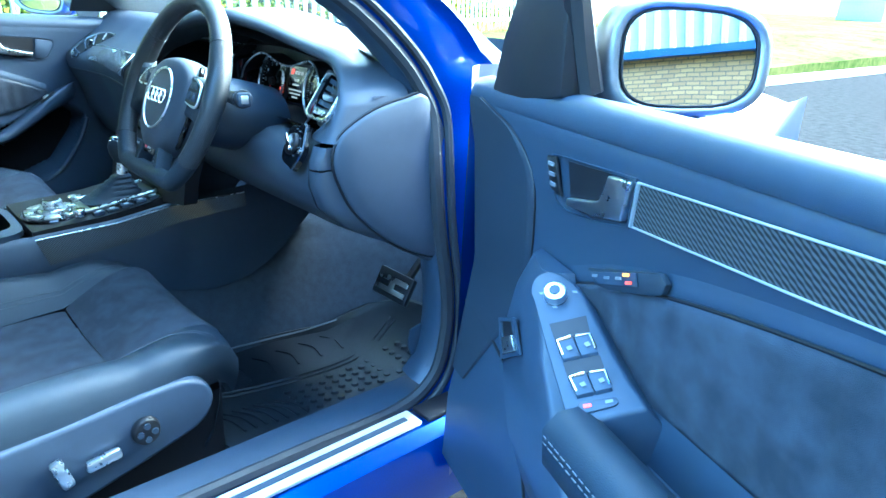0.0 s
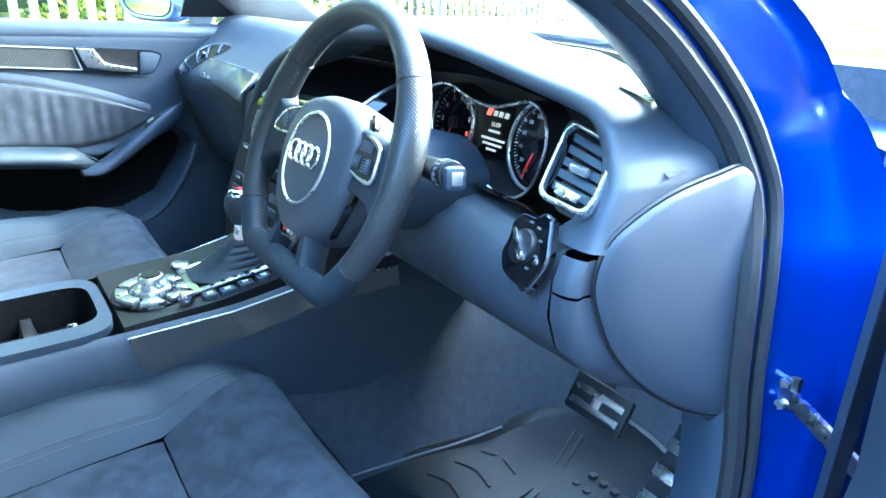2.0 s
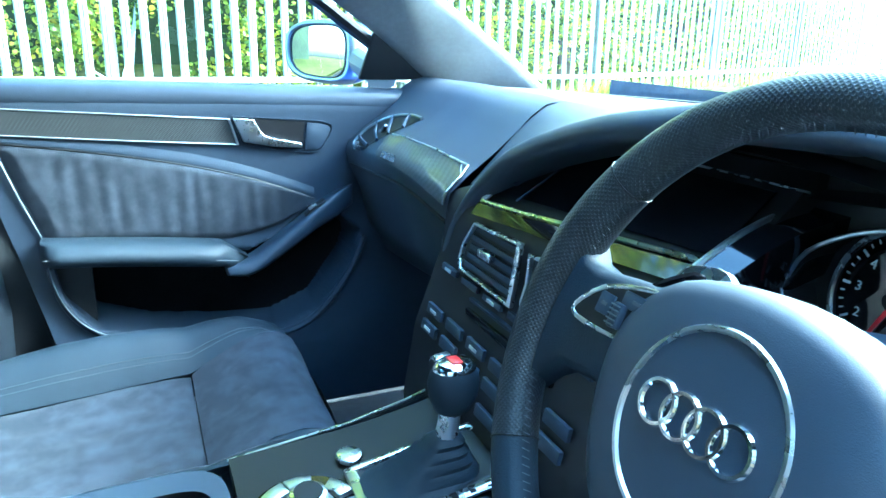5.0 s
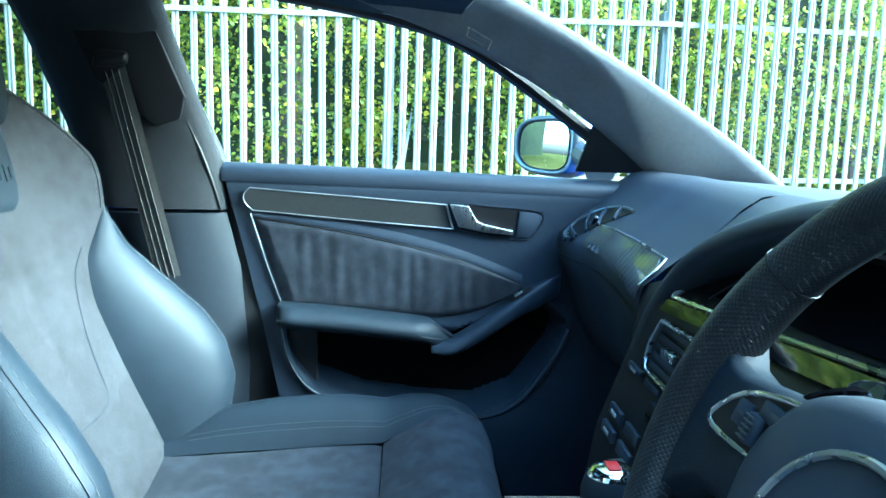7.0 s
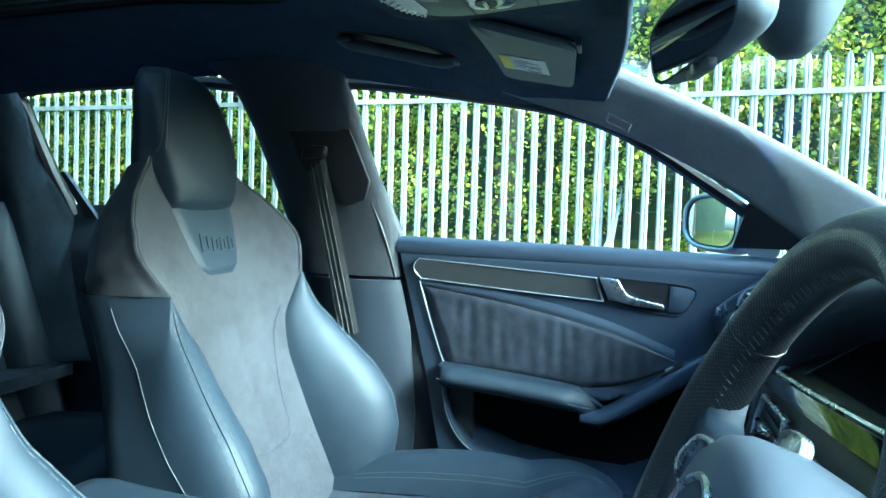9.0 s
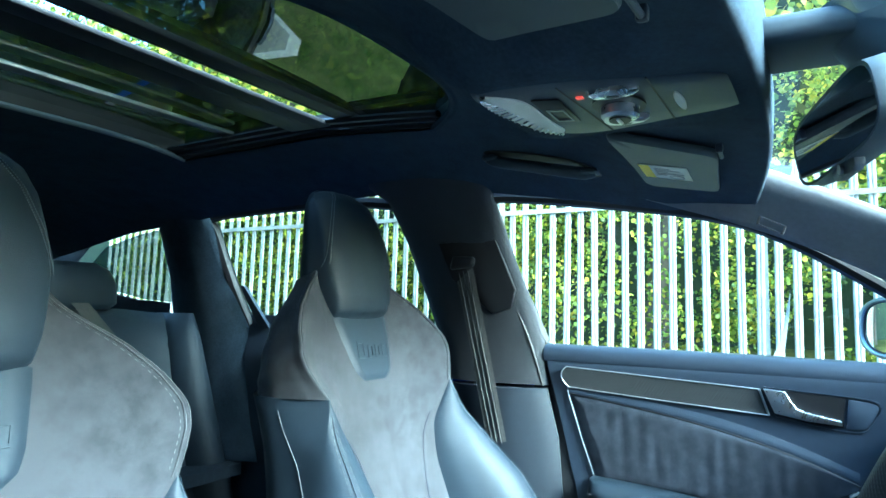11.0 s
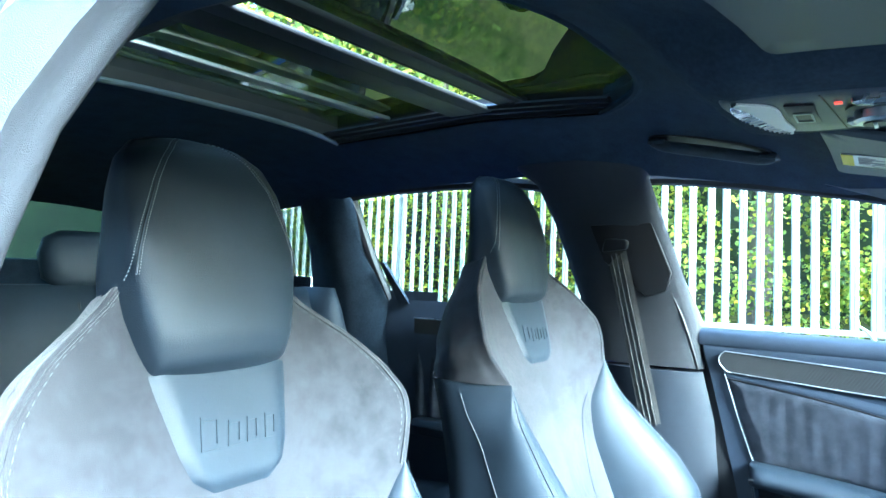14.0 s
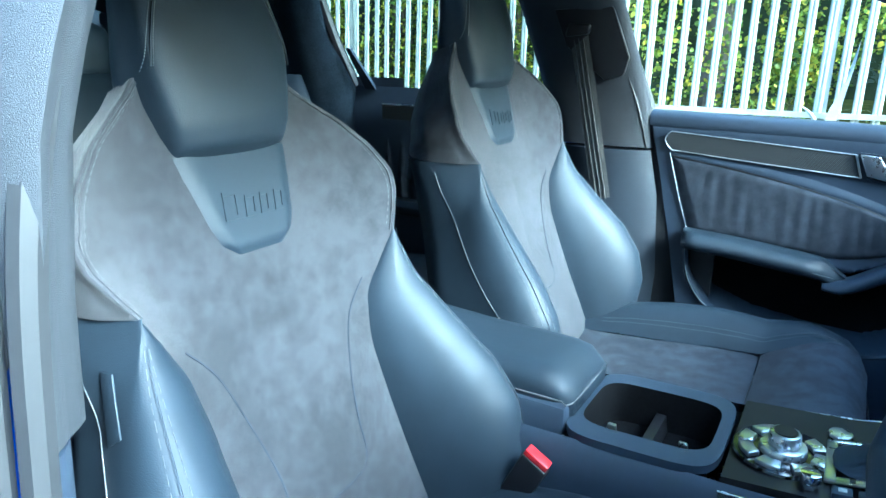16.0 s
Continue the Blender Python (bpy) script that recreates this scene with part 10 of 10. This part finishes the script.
def rear_view_mirror():
    CAR[0] = False
    rv = thing("rear_view_mirror", (0.03, 0.06, 1.25), "grey-cased rear view mirror on a windscreen pod", "mirror")
    c = Vector((0.030, 0.056, 1.198))
    n = Vector((0.265, -0.955, -0.134)).normalized()
    sd = (Vector((0.96, 0.265, 0.05)) - n * n.dot(Vector((0.96, 0.265, 0.05)))).normalized()
    up = n.cross(sd)
    if up.z < 0:
        up = -up

    def mr(k, d, kv=None):
        kv = k if kv is None else kv
        return [c + sd * (0.112 * k * math.copysign(abs(math.cos(a)) ** 0.42, math.cos(a))) + up * (0.034 * kv * math.copysign(abs(math.sin(a)) ** 0.55, math.sin(a))) - n * d for a in [2 * math.pi * j / 32 for j in range(32)]]
    bm = bmn()
    loft(bm, [mr(0.955, 0.0), mr(0.985, -0.001), mr(1.0, 0.003), mr(1.02, 0.014, 1.04), mr(0.98, 0.026, 1.0), mr(0.88, 0.036, 0.84), mr(0.6, 0.042, 0.5)])
    part("mirror_case", bm, M_visor, rv, smooth=70)
    bm = bmn()
    loft(bm, [mr(0.94, -0.0006, 0.90), mr(0.94, 0.004, 0.90)])
    part("mirror_glass", bm, M_mirror, rv, smooth=30)
    bm = bmn()
    b0 = c - up * 0.036 + sd * 0.004
    loft(bm, [[b0 + sd * (x * w) + up * z - n * d for x, d in ((-1, 0.002), (1, 0.002), (1, 0.012), (-1, 0.012))] for w, z in ((0.030, 0.006), (0.027, -0.004), (0.020, -0.008))])
    tab = part("dimming_button", bm, M_plastic, rv, bevel=0.002)
    bm = bmn()
    cyl(bm, b0 + n * 0.001 - up * 0.001, b0 - n * 0.004 - up * 0.001, 0.0045, n=14)
    part("button_face", bm, M_shell, tab)
    # rain sensor pod behind the glass and the base on the header
    bm = bmn()

    def pod(z, y, a, b):
        return [Vector((0.035 + a * math.cos(2 * math.pi * k / 24), y + b * math.sin(2 * math.pi * k / 24), z)) for k in range(24)]
    loft(bm, [pod(1.300, 0.105, 0.070, 0.060), pod(1.270, 0.122, 0.066, 0.062), pod(1.235, 0.138, 0.058, 0.050), pod(1.205, 0.143, 0.048, 0.036), pod(1.182, 0.143, 0.036, 0.025), pod(1.170, 0.142, 0.018, 0.012)])
    part("sensor_pod", bm, M_visor, rv, smooth=80)
    bm = bmn()
    tube(bm, [c - n * 0.036, c - n * 0.06 + up * 0.012, c - n * 0.085 + up * 0.03], 0.014, 12)
    part("mirror_stem", bm, M_black, rv)
    bm = bmn()
    box(bm, (0.035, 0.035, 1.283), (0.10, 0.13, 0.026))
    part("mirror_base", bm, M_visor, rv, bevel=0.010, segs=3)
    CAR[0] = True


rear_view_mirror()
overhead()


def left_belt():
    b = thing("passenger_seat_belt", (-0.64, -0.70, 1.1), "grey-striped passenger seat belt on the centre pillar", "seat belt")
    g = Vector((-0.628, -0.705, 1.13))
    bm = bmn()
    rows = []
    for t in [k / 10 for k in range(11)]:
        p = g.lerp(Vector((-0.640, -0.62, 0.74)), t) + Vector((0.006, 0, 0))
        rows.append([p + Vector((0, -0.024, -0.004)), p + Vector((0, 0.024, 0.004))])
    loft(bm, rows, closed=False)
    part("webbing", bm, M_belt, b, "woven grey belt webbing")
    for dy in (-0.012, 0.0, 0.012):
        bm = bmn()
        tube(bm, [g + Vector((0.0070, dy, -0.01)), Vector((-0.6330, -0.62 + dy, 0.74))], 0.0016, 4)
        part("belt_stripe", bm, M_stripe, b, "darker woven stripe")
    bm = bmn()
    loft(bm, [[g + Vector((x, y, z)) for y, z in ((-0.034, -0.008), (0.030, 0.0), (0.034, 0.024), (-0.026, 0.030))] for x in (-0.01, 0.018)])
    part("belt_guide", bm, M_black, b, "black belt guide", bevel=0.008, segs=3)
    bm = bmn()
    q = [(-0.6385, -0.620, 1.195), (-0.662, -0.580, 1.075), (-0.672, -0.595, 1.03), (-0.668, -0.64, 1.015), (-0.640, -0.735, 1.10), (-0.622, -0.765, 1.19)]
    prism(bm, [Vector(p) + Vector((0.020, 0, 0)) for p in q], (-0.012, 0, 0))
    part("guide_plate", bm, M_black, b, "dark belt guide plate", bevel=0.004)


left_belt()


def rear_left_door():
    d = thing("rear_passenger_door", (-0.70, -1.15, 0.3), "shut rear passenger door with carbon inlay", "car door")

    def P(y, b, z):
        return Vector((-0.70 + b, y, z))
    bm = bmn()
    sheet(bm, lambda u, v: P(lerp(-0.79, lerp(-1.40, -1.49, v), u), interp(v, [0, 0.3, 0.55, 0.85, 1.0], [0.02, -0.01, 0.0, 0.012, -0.01]), lerp(0.28, 0.975, v)), 16, 20)
    part("door_card", bm, M_plastic, d, smooth=60)
    bm = bmn()
    sheet(bm, lambda u, v: P(lerp(-0.86, -1.36, u), 0.012, lerp(0.885, 0.925, v)), 6, 2, (0.003, 0, 0))
    part("inlay", bm, M_carbon, d, "carbon fibre inlay")
    bm = bmn()
    tube(bm, [P(-0.86, 0.016, 0.928), P(-1.36, 0.016, 0.928)], 0.0018, 5)
    part("inlay_edge", bm, M_chrome, d)
    bm = bmn()
    sheet(bm, lambda u, v: P(lerp(-0.86, -1.36, u), 0.006 + 0.004 * math.sin(60 * u), lerp(0.66, 0.86, v)), 40, 4)
    part("suede_insert", bm, M_suede_dark, d, smooth=80)
    bm = bmn()
    loft(bm, [[P(y, b, z) for b, z in ((-0.01, 0.655), (0.04, 0.655), (0.055, 0.64), (0.05, 0.615), (-0.01, 0.60))] for y in (-0.88, -0.95, -1.2, -1.34)])
    part("armrest", bm, M_leather, d, bevel=0.004)
    win = [(-0.80, 0.975), (-1.485, 0.965), (-1.53, 1.10), (-1.565, 1.285), (-1.20, 1.300), (-0.90, 1.285)]
    bm = bmn()
    vs = [bm.verts.new(P(y, -0.03 + (z - 0.95) * 0.26, z)) for y, z in win]
    face(bm, vs)
    g = part("window_pane", bm, M_privacy, d)
    g.visible_shadow = False
    bm = bmn()
    tube(bm, smoothline([P(y, -0.026 + (z - 0.95) * 0.26, z) for y, z in ((-1.49, 0.965), (-1.535, 1.10), (-1.572, 1.27), (-1.56, 1.305), (-1.2, 1.318), (-0.92, 1.302), (-0.87, 1.25), (-0.82, 1.08), (-0.79, 0.97))], 4), 0.016, 8)
    part("window_seal", bm, M_black, d)
    bm = bmn()
    prism(bm, [P(y, -0.02 + (z - 0.95) * 0.26, z) for y, z in ((-1.40, 0.965), (-1.475, 1.09), (-1.49, 1.09), (-1.44, 0.965))], (0.012, 0, 0))
    part("fixed_pane_bar", bm, M_plastic, d, "grey window divider")
    bm = bmn()
    loft(bm, [[Vector((-0.92, y, z)) for y in (-0.62, -1.2, -1.62)] for z in (0.25, 0.6, 0.92)], closed=False)
    loft(bm, [[Vector((x, y, z)) for y in (-0.62, -1.2, -1.62)] for x, z in ((-0.92, 0.92), (-0.80, 0.965), (-0.72, 0.955))], closed=False)
    part("door_skin", bm, M_blue, d)


rear_left_door()


def right_side_rear():
    """The rear door on the driver's side closes the car behind the open doorway."""
    d = thing("rear_driver_side_door", (0.72, -1.15, 0.3), "shut rear door behind the driver's seat", "car door")
    bm = bmn()
    sheet(bm, lambda u, v: Vector((0.70 - interp(v, [0, 0.3, 0.55, 0.85, 1.0], [0.02, -0.01, 0.0, 0.012, -0.01]), lerp(-0.79, lerp(-1.40, -1.49, v), u), lerp(0.28, 0.975, v))), 10, 14)
    part("door_card", bm, M_plastic, d, smooth=60)
    bm = bmn()
    loft(bm, [[Vector((0.92, y, z)) for y in (-0.66, -1.2, -1.62)] for z in (0.25, 0.6, 0.92)], closed=False)
    loft(bm, [[Vector((x, y, z)) for y in (-0.66, -1.2, -1.62)] for x, z in ((0.92, 0.92), (0.80, 0.965), (0.72, 0.955))], closed=False)
    part("door_skin", bm, M_blue, d)
    win = [(-0.80, 0.975), (-1.485, 0.965), (-1.53, 1.10), (-1.565, 1.285), (-1.20, 1.300), (-0.90, 1.285)]
    bm = bmn()
    vs = [bm.verts.new((0.73 - (z - 0.95) * 0.26, y, z)) for y, z in win]
    face(bm, vs)
    g = part("window_pane", bm, M_privacy, d)
    g.visible_shadow = False
    bm = bmn()
    tube(bm, smoothline([Vector((0.726 - (z - 0.95) * 0.26, y, z)) for y, z in ((-1.49, 0.965), (-1.535, 1.10), (-1.572, 1.27), (-1.56, 1.305), (-1.2, 1.318), (-0.92, 1.302), (-0.87, 1.25), (-0.82, 1.08), (-0.79, 0.97))], 4), 0.016, 8)
    part("window_seal", bm, M_black, d)


right_side_rear()
